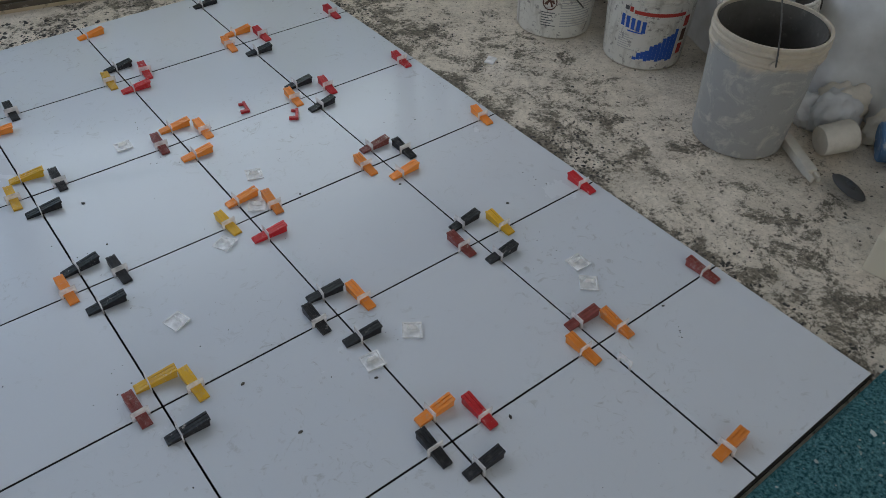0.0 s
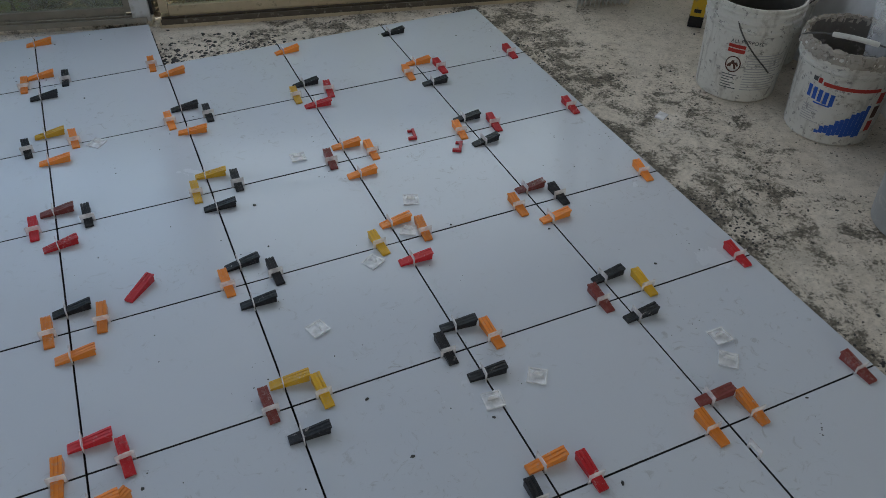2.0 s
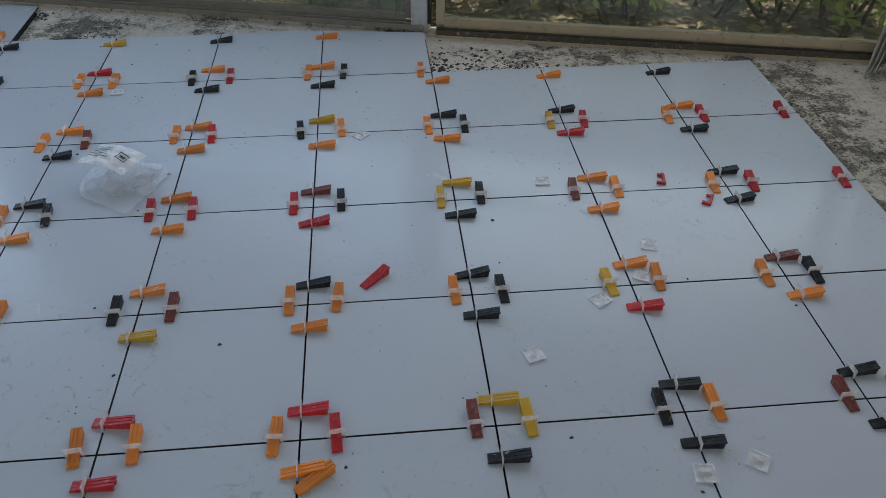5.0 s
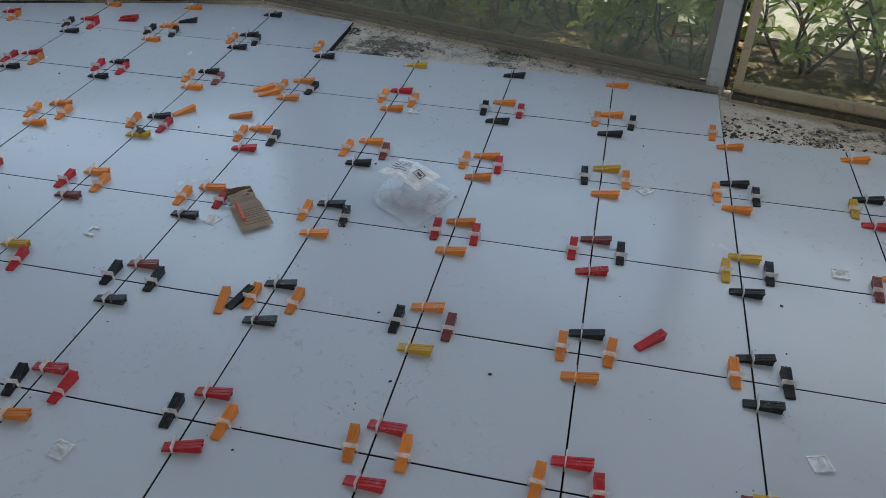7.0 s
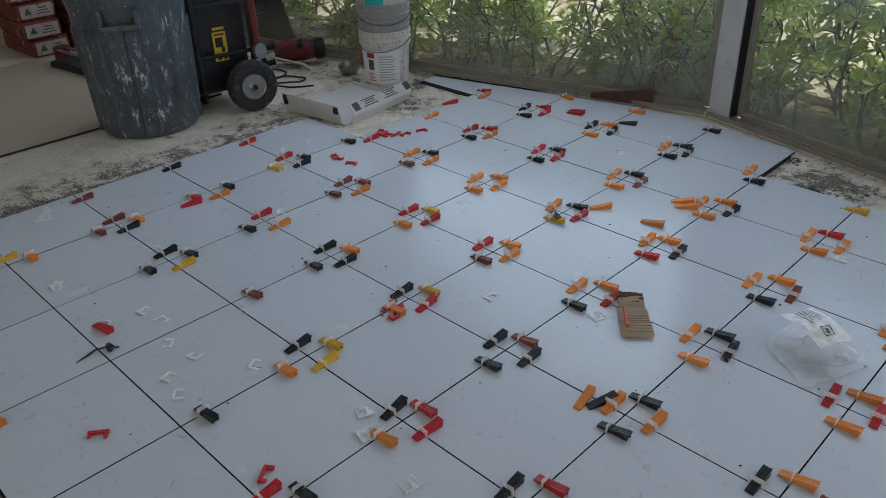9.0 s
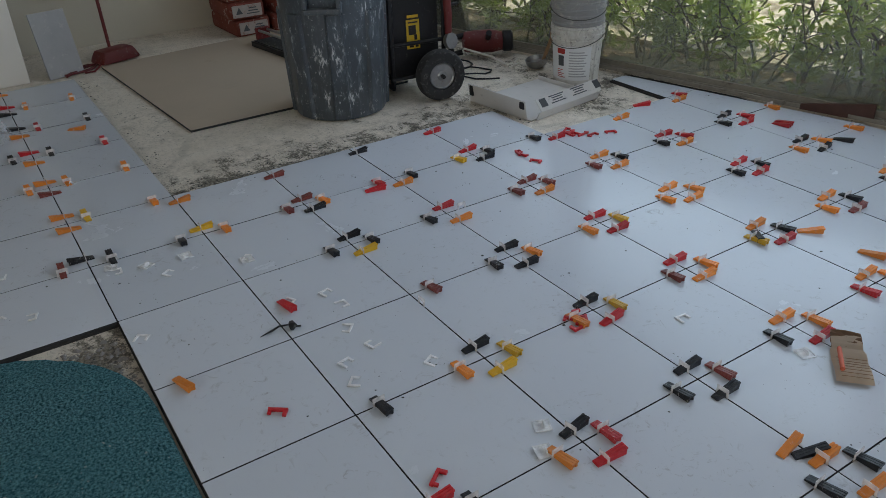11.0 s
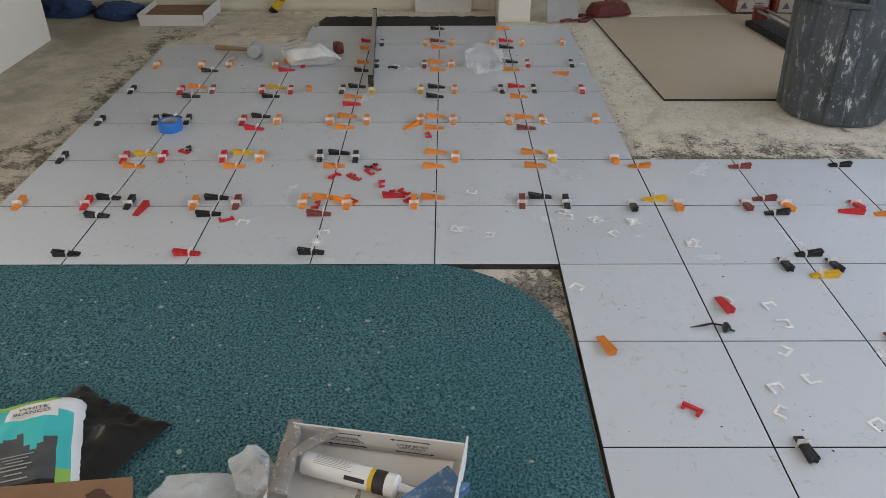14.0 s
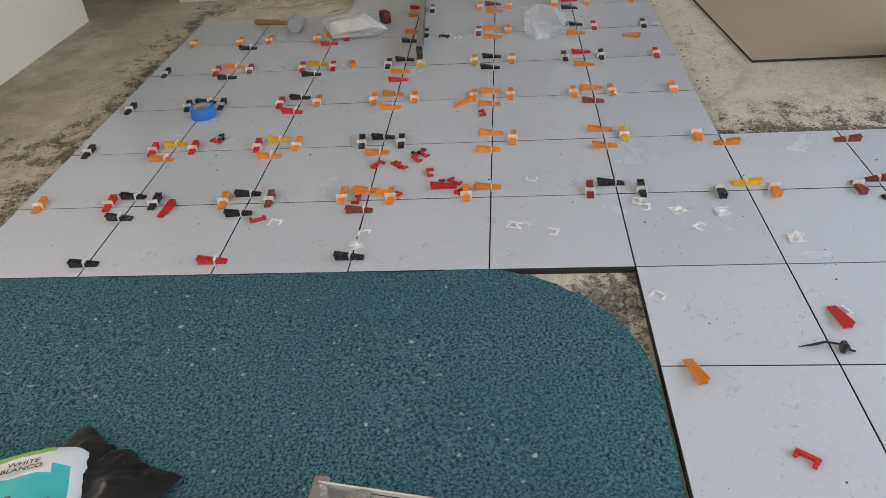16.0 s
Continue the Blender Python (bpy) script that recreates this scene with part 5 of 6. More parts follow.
root = thing("tile_cutter", "black and red rail tile cutter on the slab", "tile cutter", pose(-5.67, 0.96, FLOOR_Z + 0.011, 0, 0, 8))
bm = bmesh.new()
box(bm, (0, 0, 0.02), (0.62, 0.20, 0.04), bevel=0.004)
part("base", bm, BLACK, root)
bm = bmesh.new()
box(bm, (0, 0, 0.042), (0.58, 0.17, 0.008))
part("pad", bm, RUBBER, root)
for y in (-0.035, 0.035):
    bm = bmesh.new()
    tube(bm, [(-0.31, y, 0.11), (0.31, y, 0.11)], 0.010, 10)
    part("rail", bm, STEEL, root, "steel rail", smooth=True)
for x in (-0.3, 0.3):
    bm = bmesh.new()
    box(bm, (x, 0, 0.085), (0.03, 0.11, 0.09), bevel=0.006)
    part("rail_end", bm, RED, root)

# by the column
root = thing("leaning_board", "grey dusty board leaning beside the column", "board", pose(-6.12, -0.47, FLOOR_Z, 0, -14, 12))
bm = bmesh.new()
box(bm, (0, 0, 0.22), (0.018, 0.24, 0.44), bevel=0.003)
part("board", bm, SLATE, root)
root = thing("dust_pan", "dark red plastic dustpan and brush by the wall", "dustpan", pose(-6.30, -0.10, FLOOR_Z + 0.004, 0, 0, 20))
bm = bmesh.new()
box(bm, (0, 0, 0.05), (0.20, 0.32, 0.09), bevel=0.03, top=0.75)
part("pan", bm, RED, root, smooth=True)
bm = bmesh.new()
tube(bm, [(-0.05, 0, 0.09), (-0.10, 0.02, 0.5)], 0.012, 10)
part("handle", bm, RED, root, smooth=True)
bm = bmesh.new()
rc = random.Random(8)
pts = [(-6.18 + 0.10 * math.cos(k * 0.6) + rc.uniform(-0.02, 0.02), -0.36 + 0.13 * math.sin(k * 0.53), FLOOR_Z + 0.008 + 0.004 * (k % 4)) for k in range(40)]
tube(bm, pts, 0.006, 6)
tagged(part("red_cable", bm, RED, smooth=True), "red extension cord in a loose heap", "cord")
root = thing("pale_board", "pale rectangular panel leaning on the wall", "panel", pose(-6.40, -1.345, FLOOR_Z + 0.001, 0, 5, 0))
bm = bmesh.new()
box(bm, (0, 0, 0.3), (0.012, 0.43, 0.60), bevel=0.002)
part("panel", bm, BAG_WHITE, root)
root = thing("yellow_level", "yellow spirit level leaning across the wall", "spirit level", pose(-6.40, -2.66, FLOOR_Z + 0.002, -40, 4, 0))
bm = bmesh.new()
box(bm, (0, 0, 0.45), (0.024, 0.058, 0.9), bevel=0.002)
part("beam", bm, YELLOW, root)
bm = bmesh.new()
box(bm, (0, 0, 0.02), (0.027, 0.062, 0.04), bevel=0.003)
part("end_cap", bm, BLACK, root)
bm = bmesh.new()
lathe(bm, [(0.02, -0.014), (0.02, 0.014), (0.014, 0.014), (0.014, -0.014), (0.02, -0.014)], pose(0, 0, 0.14, 0, 90, 0), 18)
part("vial_ring", bm, BLACK, root, smooth=True)
bm = bmesh.new()
edge_n = [(-5.96 - 0.27 + 0.03 * noise.noise(Vector((k * 0.7, 3, 0))), -2.22 + k * 0.063) for k in range(21)]
edge_s = [(-5.965, -0.965), (-5.965, -2.28)]
prism(bm, edge_n + edge_s, FLOOR_Z - 0.001, FLOOR_Z + 0.014)
bmesh.ops.triangulate(bm, faces=bm.faces[:])
bmesh.ops.subdivide_edges(bm, edges=bm.edges[:], cuts=3, use_grid_fill=True)
for v in bm.verts:
    if v.co.z > FLOOR_Z + 0.002:
        v.co.z += 0.006 * noise.noise(v.co * 20)
tagged(part("wet_mortar_patch", bm, MORTAR, smooth=True), "dark combed mortar patch spread on the slab", "mortar patch")
bm = bmesh.new()
g = []
for a in range(31):
    row = []
    for b in range(31):
        u, v = a / 30, b / 30
        x = -5.76 - 0.60 * u + 0.06 * noise.noise(Vector((v * 4, 7, 0)))
        y = -2.96 + 0.74 * v - 0.10 * u + 0.06 * noise.noise(Vector((u * 4, 2, 0)))
        fold = abs(noise.noise(Vector((x * 6, y * 6, 1)))) * 0.030 + abs(noise.noise(Vector((x * 17, y * 17, 4)))) * 0.010
        row.append(bm.verts.new((x, y, FLOOR_Z + 0.003 + fold)))
    g.append(row)
for a, b in zip(g, g[1:]):
    for k in range(30):
        bm.faces.new((a[k], b[k], b[k + 1], a[k + 1]))
tagged(part("plastic_film", bm, make_film("dusty_floor_film", (0.74, 0.68, 0.58), 0.42, 0.35, 7), smooth=True), "crumpled dusty clear film lying on the slab", "plastic film")
root = thing("open_carton", "open carton with brown inside by the far wall", "carton", pose(-6.03, -3.55, FLOOR_Z + 0.001, 0, 0, 0))
bm = bmesh.new()
prism(bm, [(0, 0), (0.01, 0.47), (-0.42, 0.48), (-0.42, 0.0)], 0, 0.05)
part("carton_floor", bm, CARDBOARD, root, "brown cardboard inside")
flap(root, "front_side", (0, 0), (0.01, 0.47), 0.085, 8, CARTON)
flap(root, "end_side", (0.01, 0.47), (-0.42, 0.48), 0.10, 4, CARTON)
flap(root, "end_side", (-0.42, 0.0), (0, 0), 0.085, 6, CARTON)
for k, (x, y, s) in enumerate(((-6.36, -4.22, 0.22), (-6.28, -3.78, 0.20), (-6.36, -4.55, 0.25))):
    ob = crumple("work_cloth", (s, s * 1.5, s * 0.62), CLOTH, None, "", 40 + k, 0.4, 4, 2)
    ob.location = (x, y, FLOOR_Z)
    tagged(ob, "crumpled blue work cloth heaped on the slab", "cloth", "blue cloths")

bm = bmesh.new()
a, b = Vector((-2.62, 2.70, 0)), Vector((-2.26, 2.80, 0))
m, n = along((a.x, a.y), (b.x, b.y))
q = [(0, 0.0), (n, 0.0), (n, 0.10), (0, 0.03)]
lo = [bm.verts.new(m @ Vector((x, -0.008, z))) for x, z in q]
hi = [bm.verts.new(m @ Vector((x, 0.008, z))) for x, z in q]
bm.faces.new(lo), bm.faces.new(hi[::-1])
for k in range(4):
    bm.faces.new((lo[k], lo[(k + 1) % 4], hi[(k + 1) % 4], hi[k]))
tagged(part("wood_offcut", bm, WOOD), "dark red tapered wood offcut against the window", "wood offcut")

# ---------------------------------------------------------------- things on the tiles
root = thing("straight_edge", "long dusty aluminium straight edge lying on the tiles", "straight edge", pose(-5.36, -1.80, 0.001, 0, 0, 3.5))
bm = bmesh.new()
box(bm, (0, 0, 0.040), (1.50, 0.026, 0.080), bevel=0.002)
part("beam", bm, STEEL, root)
for s in (-1, 1):
    bm = bmesh.new()
    box(bm, (s * 0.748, 0, 0.040), (0.02, 0.029, 0.083), bevel=0.003)
    part("end_cap", bm, RUBBER, root)
bm = bmesh.new()
for z in (0.02, 0.06):
    box(bm, (0, 0.0135, z), (1.44, 0.002, 0.006))
part("groove_strip", bm, BLACK, root)

root = thing("rubber_mallet", "grey rubber mallet with a wooden handle on the tiles", "mallet", pose(-5.23, -2.54, 0.045, 0, 0, 60))
bm = bmesh.new()
lathe(bm, [(0.036, -0.06), (0.042, -0.055), (0.044, 0.0), (0.042, 0.055), (0.036, 0.06)], pose(0, 0, 0, 90, 0, 30), 24)
part("head", bm, SLATE, root, "dusty grey rubber head", smooth=True)
bm = bmesh.new()
tube(bm, [(0.02, 0, 0), (-0.10, -0.005, -0.01), (-0.32, -0.02, -0.026)], [0.012, 0.013, 0.016], 12)
part("handle", bm, HANDLE, root, smooth=True)

root = thing("clip_bag", "full clear plastic bag of clips with a white label", "plastic bag", pose(-5.12, -2.20, 0.001, 0, 0, 52))
film_bag("bag_film", (0.42, 0.21, 0.17), make_film("white_pouch_film", (0.88, 0.88, 0.87), 0.72, 0.25, 6), root, 61, 10, 0.0)
bm = bmesh.new()
box(bm, (-0.085, 0.0, 0.136), (0.10, 0.09, 0.002), pose(0, 0, 0, 0, -14, 0))
part("bag_label", bm, PAPER, root, "white printed label")
bm = bmesh.new()
for k in range(4):
    box(bm, (-0.085, -0.03 + k * 0.02, 0.1375), (0.07, 0.006, 0.001), pose(0, 0, 0, 0, -14, 0))
part("label_print", bm, CHARCOAL, root)
root = thing("tape_measure", "red and black tape measure on the tiles", "tape measure", pose(-5.30, -2.02, 0.001, 0, 0, 30))
bm = bmesh.new()
box(bm, (0, 0, 0.035), (0.08, 0.05, 0.07), bevel=0.014)
part("case", bm, RED, root, smooth=True)
bm = bmesh.new()
box(bm, (0, 0, 0.038), (0.05, 0.053, 0.042), bevel=0.008)
part("grip", bm, BLACK, root, smooth=True)

ob = film_bag("plastic_bag", (0.30, 0.27, 0.17), FILM, None, 72)
ob.location = (-5.03, -1.09, 0.001)
tagged(ob, "empty crumpled clear plastic bag on the tiles", "plastic bag")

root = thing("printed_bag", "crumpled clear bag with black print on the tiles", "plastic bag", pose(-0.62, 1.10, 0.001, 0, 0, -28))
film_bag("bag_film", (0.19, 0.19, 0.10), FILM, root, 83)
film_bag("bag_flap", (0.25, 0.27, 0.025), FILM, root, 84)


def swell(x, y):
    """Height of the bag's printed skin over its base."""
    return 0.072 + 0.034 * math.cos((x + 0.05) * 15) * math.cos((y - 0.015) * 17) + 0.007 * noise.noise(Vector((x * 38, y * 38, 2)))


def strip(bm, x, y, sx, sy, lift, nx, ny):
    """A patch of the printed skin."""
    g = []
    for a in range(nx + 1):
        row = []
        for b in range(ny + 1):
            px, py = x + sx * (a / nx - 0.5), y + sy * (b / ny - 0.5)
            row.append(bm.verts.new((px, py, swell(px, py) + lift)))
        g.append(row)
    for p, q in zip(g, g[1:]):
        for k in range(ny):
            bm.faces.new((p[k], q[k], q[k + 1], p[k + 1]))


bm = bmesh.new()
strip(bm, -0.05, 0.015, 0.185, 0.125, 0.0, 22, 14)
part("print_panel", bm, CLIP_SOLID, root)
bm = bmesh.new()
for k in range(6):
    strip(bm, -0.085, -0.012 + k * 0.010, 0.085 - 0.012 * (k % 3), 0.0026, 0.0025, 10, 1)
for x, y, sx, sy in ((0.0, 0.026, 0.034, 0.0035), (0.0, -0.004, 0.034, 0.0035), (-0.016, 0.011, 0.0035, 0.03), (0.016, 0.011, 0.0035, 0.03), (0.0, 0.011, 0.018, 0.012)):
    strip(bm, x, y, sx, sy, 0.0025, 4, 3)
part("bag_print", bm, CHARCOAL, root)

root = thing("cardboard_piece", "creased brown cardboard piece on the tiles", "cardboard", pose(-1.16, 0.885, 0.001, 0, 0, -49))
bm = bmesh.new()
g = [[bm.verts.new((-0.115 + 0.23 * a / 14, (-0.052 + 0.104 * b / 4) * (1 if a > 4 else 0.86), 0.006 + 0.010 * abs(math.sin(a * 0.42)) + (0.022 * (4 - a) / 4 if a < 4 else 0))) for b in range(5)] for a in range(15)]
for a, b in zip(g, g[1:]):
    for k in range(4):
        bm.faces.new((a[k], b[k], b[k + 1], a[k + 1]))
bmesh.ops.solidify(bm, geom=bm.faces[:], thickness=0.004)
part("card", bm, CARD_PALE, root)
bm = bmesh.new()
g = [[bm.verts.new((-0.118 + 0.070 * a / 5, (-0.050 + 0.100 * b / 4) * (0.90 + 0.03 * (a % 2)), 0.0335 - 0.022 * a / 5 + 0.004 * math.sin(a * 1.7 + b))) for b in range(5)] for a in range(6)]
for a, b in zip(g, g[1:]):
    for k in range(4):
        bm.faces.new((a[k], b[k], b[k + 1], a[k + 1]))
bmesh.ops.solidify(bm, geom=bm.faces[:], thickness=0.003)
part("folded_end", bm, CARDBOARD, root, "darker folded end of the cardboard")
bm = bmesh.new()
for k in range(7):
    box(bm, (0.0 + k * 0.016, 0.006, 0.0125 + 0.009 * abs(math.sin((k + 7) * 0.42))), (0.0018, 0.085, 0.0012))
part("crease", bm, HANDLE, root)
root = thing("crayon", "stub of orange red marking crayon on cardboard", "crayon", pose(-1.165, 0.842, 0.032, 0, 88, -52))
bm = bmesh.new()
lathe(bm, [(0.004, -0.062), (0.007, -0.055), (0.007, 0.055), (0.0, 0.058)], seg=12)
part("crayon_body", bm, simple("crayon_wax", (0.62, 0.12, 0.05), 0.6, vary=0.2), root, smooth=True)

root = thing("tape_roll", "roll of bright blue masking tape on the tiles", "tape roll", pose(-4.02, -2.72, 0.001))
bm = bmesh.new()
lathe(bm, [(0.040, 0.0), (0.057, 0.0), (0.058, 0.002), (0.058, 0.048), (0.057, 0.050), (0.040, 0.050), (0.040, 0.0)], seg=48)
part("tape", bm, BLUE, root, smooth=True)
bm = bmesh.new()
lathe(bm, [(0.0365, 0.001), (0.0398, 0.001), (0.0398, 0.0505), (0.0365, 0.0505), (0.0365, 0.001)], seg=48)
part("core", bm, SLATE, root, "grey card core", smooth=True)

root = thing("bent_wedge", "red wedge with a snapped black clip and wire end", "tile wedge", pose(-2.34, -0.43, 0.001, 0, 0, 20))
bm = bmesh.new()
tube(bm, [(0.010, -0.012, 0.004), (0.002, 0.0, 0.012), (-0.008, 0.004, 0.010), (-0.016, 0.002, 0.004)], [0.006, 0.015, 0.014, 0.004], 7)
tube(bm, [(-0.02, 0.0, 0.006), (-0.035, -0.03, 0.010), (-0.040, -0.055, 0.006), (-0.050, -0.10, 0.002)], [0.003, 0.0035, 0.004, 0.0012], 6)
tube(bm, [(0.005, 0.005, 0.006), (0.018, 0.022, 0.004)], 0.003, 6)
part("scrap", bm, BLACK, root, smooth=True)

# snapped clips and spacers -------------------------------------------------


rk = random.Random(21)


def u_clip():
    bm = bmesh.new()
    box(bm, (0, 0, 0.002), (0.046, 0.008, 0.0035))
    for s in (-1, 1):
        box(bm, (s * 0.019, 0.016 + s * 0.003, 0.002), (0.008, 0.030 + s * 0.006, 0.0035))
    return mesh_of("snapped_clip", bm, CLIP_SOLID)


def spacer(x, y, turn):
    """A clear square clip foot with its snapped fin."""
    root = thing("square_spacer", "clear square plastic levelling foot lying on a tile", "tile clip", pose(x, y, 0.0006, rk.uniform(-5, 5), rk.uniform(-4, 4), turn), "square spacers")
    for me, nm in ((FOOT, "foot"), (FIN, "fin")):
        ob = new(nm, me)
        ob.parent = root


bm = bmesh.new()
lathe(bm, [(0.0, 0.0), (0.034, 0.0), (0.035, 0.0045), (0.029, 0.0045), (0.028, 0.002), (0.0, 0.002)], Matrix.Rotation(radians(45), 4, 'Z'), 4)
FOOT = mesh_of("foot", bm, SPACER)
bm = bmesh.new()
box(bm, (0.004, 0, 0.008), (0.0025, 0.028, 0.012), top=0.7)
FIN = mesh_of("fin", bm, SPACER)
U_MESH = u_clip()


def scatter(mesh, name, label, spots, group):
    for x, y in spots:
        ob = tagged(new(name, mesh), label, "tile clip", group)
        ob.matrix_world = pose(x, y, 0.0006, rk.uniform(-6, 6), rk.uniform(-4, 4), rk.uniform(0, 360))


scatter(U_MESH, "snapped_clip", "snapped white plastic clip lying on a tile",
        [(-2.60, -0.861), (-2.489, -0.244), (-2.372, -0.212), (-2.221, -0.271), (-2.076, -0.371), (-2.097, -0.267), (-1.97, -0.40), (-2.484, -0.371),
         (-3.004, -1.306), (-3.01, -1.265), (-2.948, -1.145), (-3.093, -0.818), (-2.975, -0.681), (-3.308, -1.223), (-2.985, -1.807), (-1.626, 0.665),
         (-1.925, -0.15), (-2.90, -0.391), (-5.02, -1.62), (-4.96, -1.56), (-3.07, -2.14)], "snapped clips")
bm = bmesh.new()
box(bm, (0, 0, 0.003), (0.050, 0.034, 0.006), bevel=0.001)
box(bm, (0.006, 0, 0.0065), (0.008, 0.010, 0.002))
ob = part("snapped_clip", bm, CLIP_SOLID)
ob.matrix_world = pose(2.069, 0.759, FLOOR_Z + 0.001, 3, 2, 30)
tagged(ob, "white plastic clip foot lying on the stained slab", "tile clip", "snapped clips")
for x, y in [(1.532, -0.224), (1.499, -0.298), (1.032, -0.152), (0.587, 0.215), (0.90, -0.174), (0.809, 0.402), (1.018, 0.628), (0.955, 0.493), (0.76, 0.994),
         (-0.796, 1.755), (0.156, 1.343), (-1.175, -0.155), (-1.262, 0.815), (-3.139, -0.847), (-3.073, -0.727), (-3.055, -0.578), (-2.879, -0.387),
         (-2.896, -1.827), (-1.48, -0.051), (-1.40, -0.111), (-4.10, -0.82)]:
    spacer(x, y, rk.uniform(0, 90))


def shard(c, x, y, turn):
    ob = tagged(new("wedge_shard", SHARD[c]), "broken " + COLOUR[c] + " plastic wedge shard on a tile", "plastic shard", "wedge shards")
    ob.matrix_world = pose(x, y, 0.0006, 0, 0, turn)


def shard_mesh(mat):
    bm = bmesh.new()
    box(bm, (0, 0, 0.005), (0.060, 0.010, 0.010), bevel=0.0015)
    box(bm, (-0.024, 0.014, 0.005), (0.011, 0.022, 0.009), bevel=0.001)
    box(bm, (0.023, 0.011, 0.004), (0.010, 0.016, 0.007), bevel=0.001)
    return mesh_of("wedge_shard", bm, mat)


SHARD = {c: shard_mesh(WEDGE[c]) for c in "rk"}
for x, y in [(-3.161, 1.483), (-3.12, 1.49), (-3.082, 1.50), (-3.06, 1.53), (-3.03, 1.55), (-3.10, 1.46), (-3.002, 1.653), (-3.068, 1.095), (-3.04, 1.10), (-2.942, 1.11),
             (-1.975, -0.635), (-1.489, -0.402), (-1.822, 0.359), (-1.769, 0.35), (-1.79, 0.393), (-1.83, 0.384), (-3.475, -1.833), (-3.45, -1.733), (-3.51, -1.678), (-3.553, -1.651),
             (-3.391, -1.617), (-3.30, -1.56), (-3.31, -1.512), (-3.25, -1.484), (-3.241, -1.724), (-3.46, -1.75), (-3.94, -1.41), (-3.07, -2.21), (-3.20, -1.86), (1.170, 0.968), (1.286, 0.834), (-3.735, -2.575)]:
    shard("r", x, y, rk.uniform(0, 360))
for x, y in [(-3.571, -1.663), (-5.0, -1.65), (-3.78, -2.555)]:
    shard("k", x, y, rk.uniform(0, 360))

# ---------------------------------------------------------------- on the carpet
root = thing("tile_carton", "white tile carton tray with printed back flap on the carpet", "carton", pose(-1.845, -1.725, 0.004, 0, 0, 0))
C = [(0, 0), (0.075, 0.445), (0.52, 0.37), (0.44, -0.075)]
bm = bmesh.new()
prism(bm, C, 0.0, 0.006)
part("tray_floor", bm, CARTON, root)
back = flap(root, "printed_flap", C[0], C[1], 0.092, 14, CARTON)
flap(root, "end_side", C[1], C[2], 0.095, -3, PAPER)
flap(root, "end_side", C[3], C[0], 0.075, 8, CARTON)
flap(root, "front_side", C[2], C[3], 0.09, 4, CARTON)
tilt = Matrix.Rotation(radians(14), 4, 'X')
for x, words in ((0.135, "ALMACENAR\nVERTICALMENTE"), (0.315, "STORE BOXES\nVERTICALLY")):
    letters("lettering", words, 0.0130, tilt @ pose(x, -0.0032, 0.046, 90, 0, 0), INK, back)
    for z, dx in ((0.074, -0.004), (0.020, 0.004)):
        bm = bmesh.new()
        box(bm, (x + dx, -0.0030, z), (0.085, 0.0008, 0.0026), tilt)
        for s in (-1, 1):
            e = x + dx + s * 0.043
            vs = [bm.verts.new(tilt @ Vector(p)) for p in ((e + s * 0.011, -0.0032, z), (e, -0.0032, z + 0.0055), (e, -0.0032, z - 0.0055))]
            bm.faces.new(vs)
        part("arrow", bm, INK, back)

bm = bmesh.new()
box(bm, (0.225, 0.062, 0.022), (0.40, 0.085, 0.004), pose(0, 0, 0, -8, 0, 0), 0.0015)
inner = part("inner_flap", bm, CARTON, root, "folded inner flap")
inner.matrix_local = along(C[0], C[1])[0] @ Matrix.Scale(-1, 4, (0, 1, 0))
for x, y, sx, sy in ((0.20, 0.18, 0.10, 0.012), (0.26, 0.21, 0.05, 0.020), (0.30, 0.14, 0.03, 0.010), (0.24, 0.26, 0.06, 0.008), (0.33, 0.22, 0.02, 0.016)):
    bm = bmesh.new()
    pts = [(x + sx * math.cos(a) * rk.uniform(0.3, 0.6), y + sy * math.sin(a) * rk.uniform(0.3, 0.8)) for a in [q * 2 * math.pi / 11 for q in range(11)]]
    prism(bm, pts, 0.0062, 0.0072)
    part("mortar_smear", bm, MUCK, root)

m, n = along((-1.735, -1.690), (-1.645, -1.42), 0.042)
m = m @ Matrix.Scale(1.18, 4)
root = thing("caulk_tube", "white caulk cartridge with yellow and black print in the carton", "caulk tube", m)
bm = bmesh.new()
lathe(bm, [(0.0, 0.0), (0.022, 0.001), (0.0245, 0.003), (0.0245, 0.213), (0.022, 0.216), (0.010, 0.218), (0.0, 0.218)], Matrix.Rotation(radians(90), 4, 'Y'), 32)
part("cartridge", bm, PAPER, root, smooth=True)
bm = bmesh.new()
lathe(bm, [(0.010, 0.214), (0.0095, 0.225), (0.003, 0.300), (0.0, 0.300)], Matrix.Rotation(radians(90), 4, 'Y'), 18)
part("nozzle", bm, PAPER, root, "tapered white nozzle", smooth=True)


def ring(name, mat, x0, x1, a0=0.0, a1=360.0, r=0.0249):
    bm = bmesh.new()
    rows = [[bm.verts.new((x, r * math.cos(radians(a0 + (a1 - a0) * k / 20)), r * math.sin(radians(a0 + (a1 - a0) * k / 20)))) for x in (x0, x1)] for k in range(21)]
    for p, q in zip(rows, rows[1:]):
        bm.faces.new((p[0], q[0], q[1], p[1]))
    return part(name, bm, mat, root, smooth=True)


ring("yellow_band", YELLOW, 0.156, 0.166)
ring("black_band", INK, 0.166, 0.192)
for k in range(7):
    ring("print_line", SLATE, 0.030, 0.118 - 0.006 * (k % 3), 62 + k * 9, 65.5 + k * 9, 0.0250)
ring("bold_mark", INK, 0.104, 0.150, 138, 160, 0.0252)


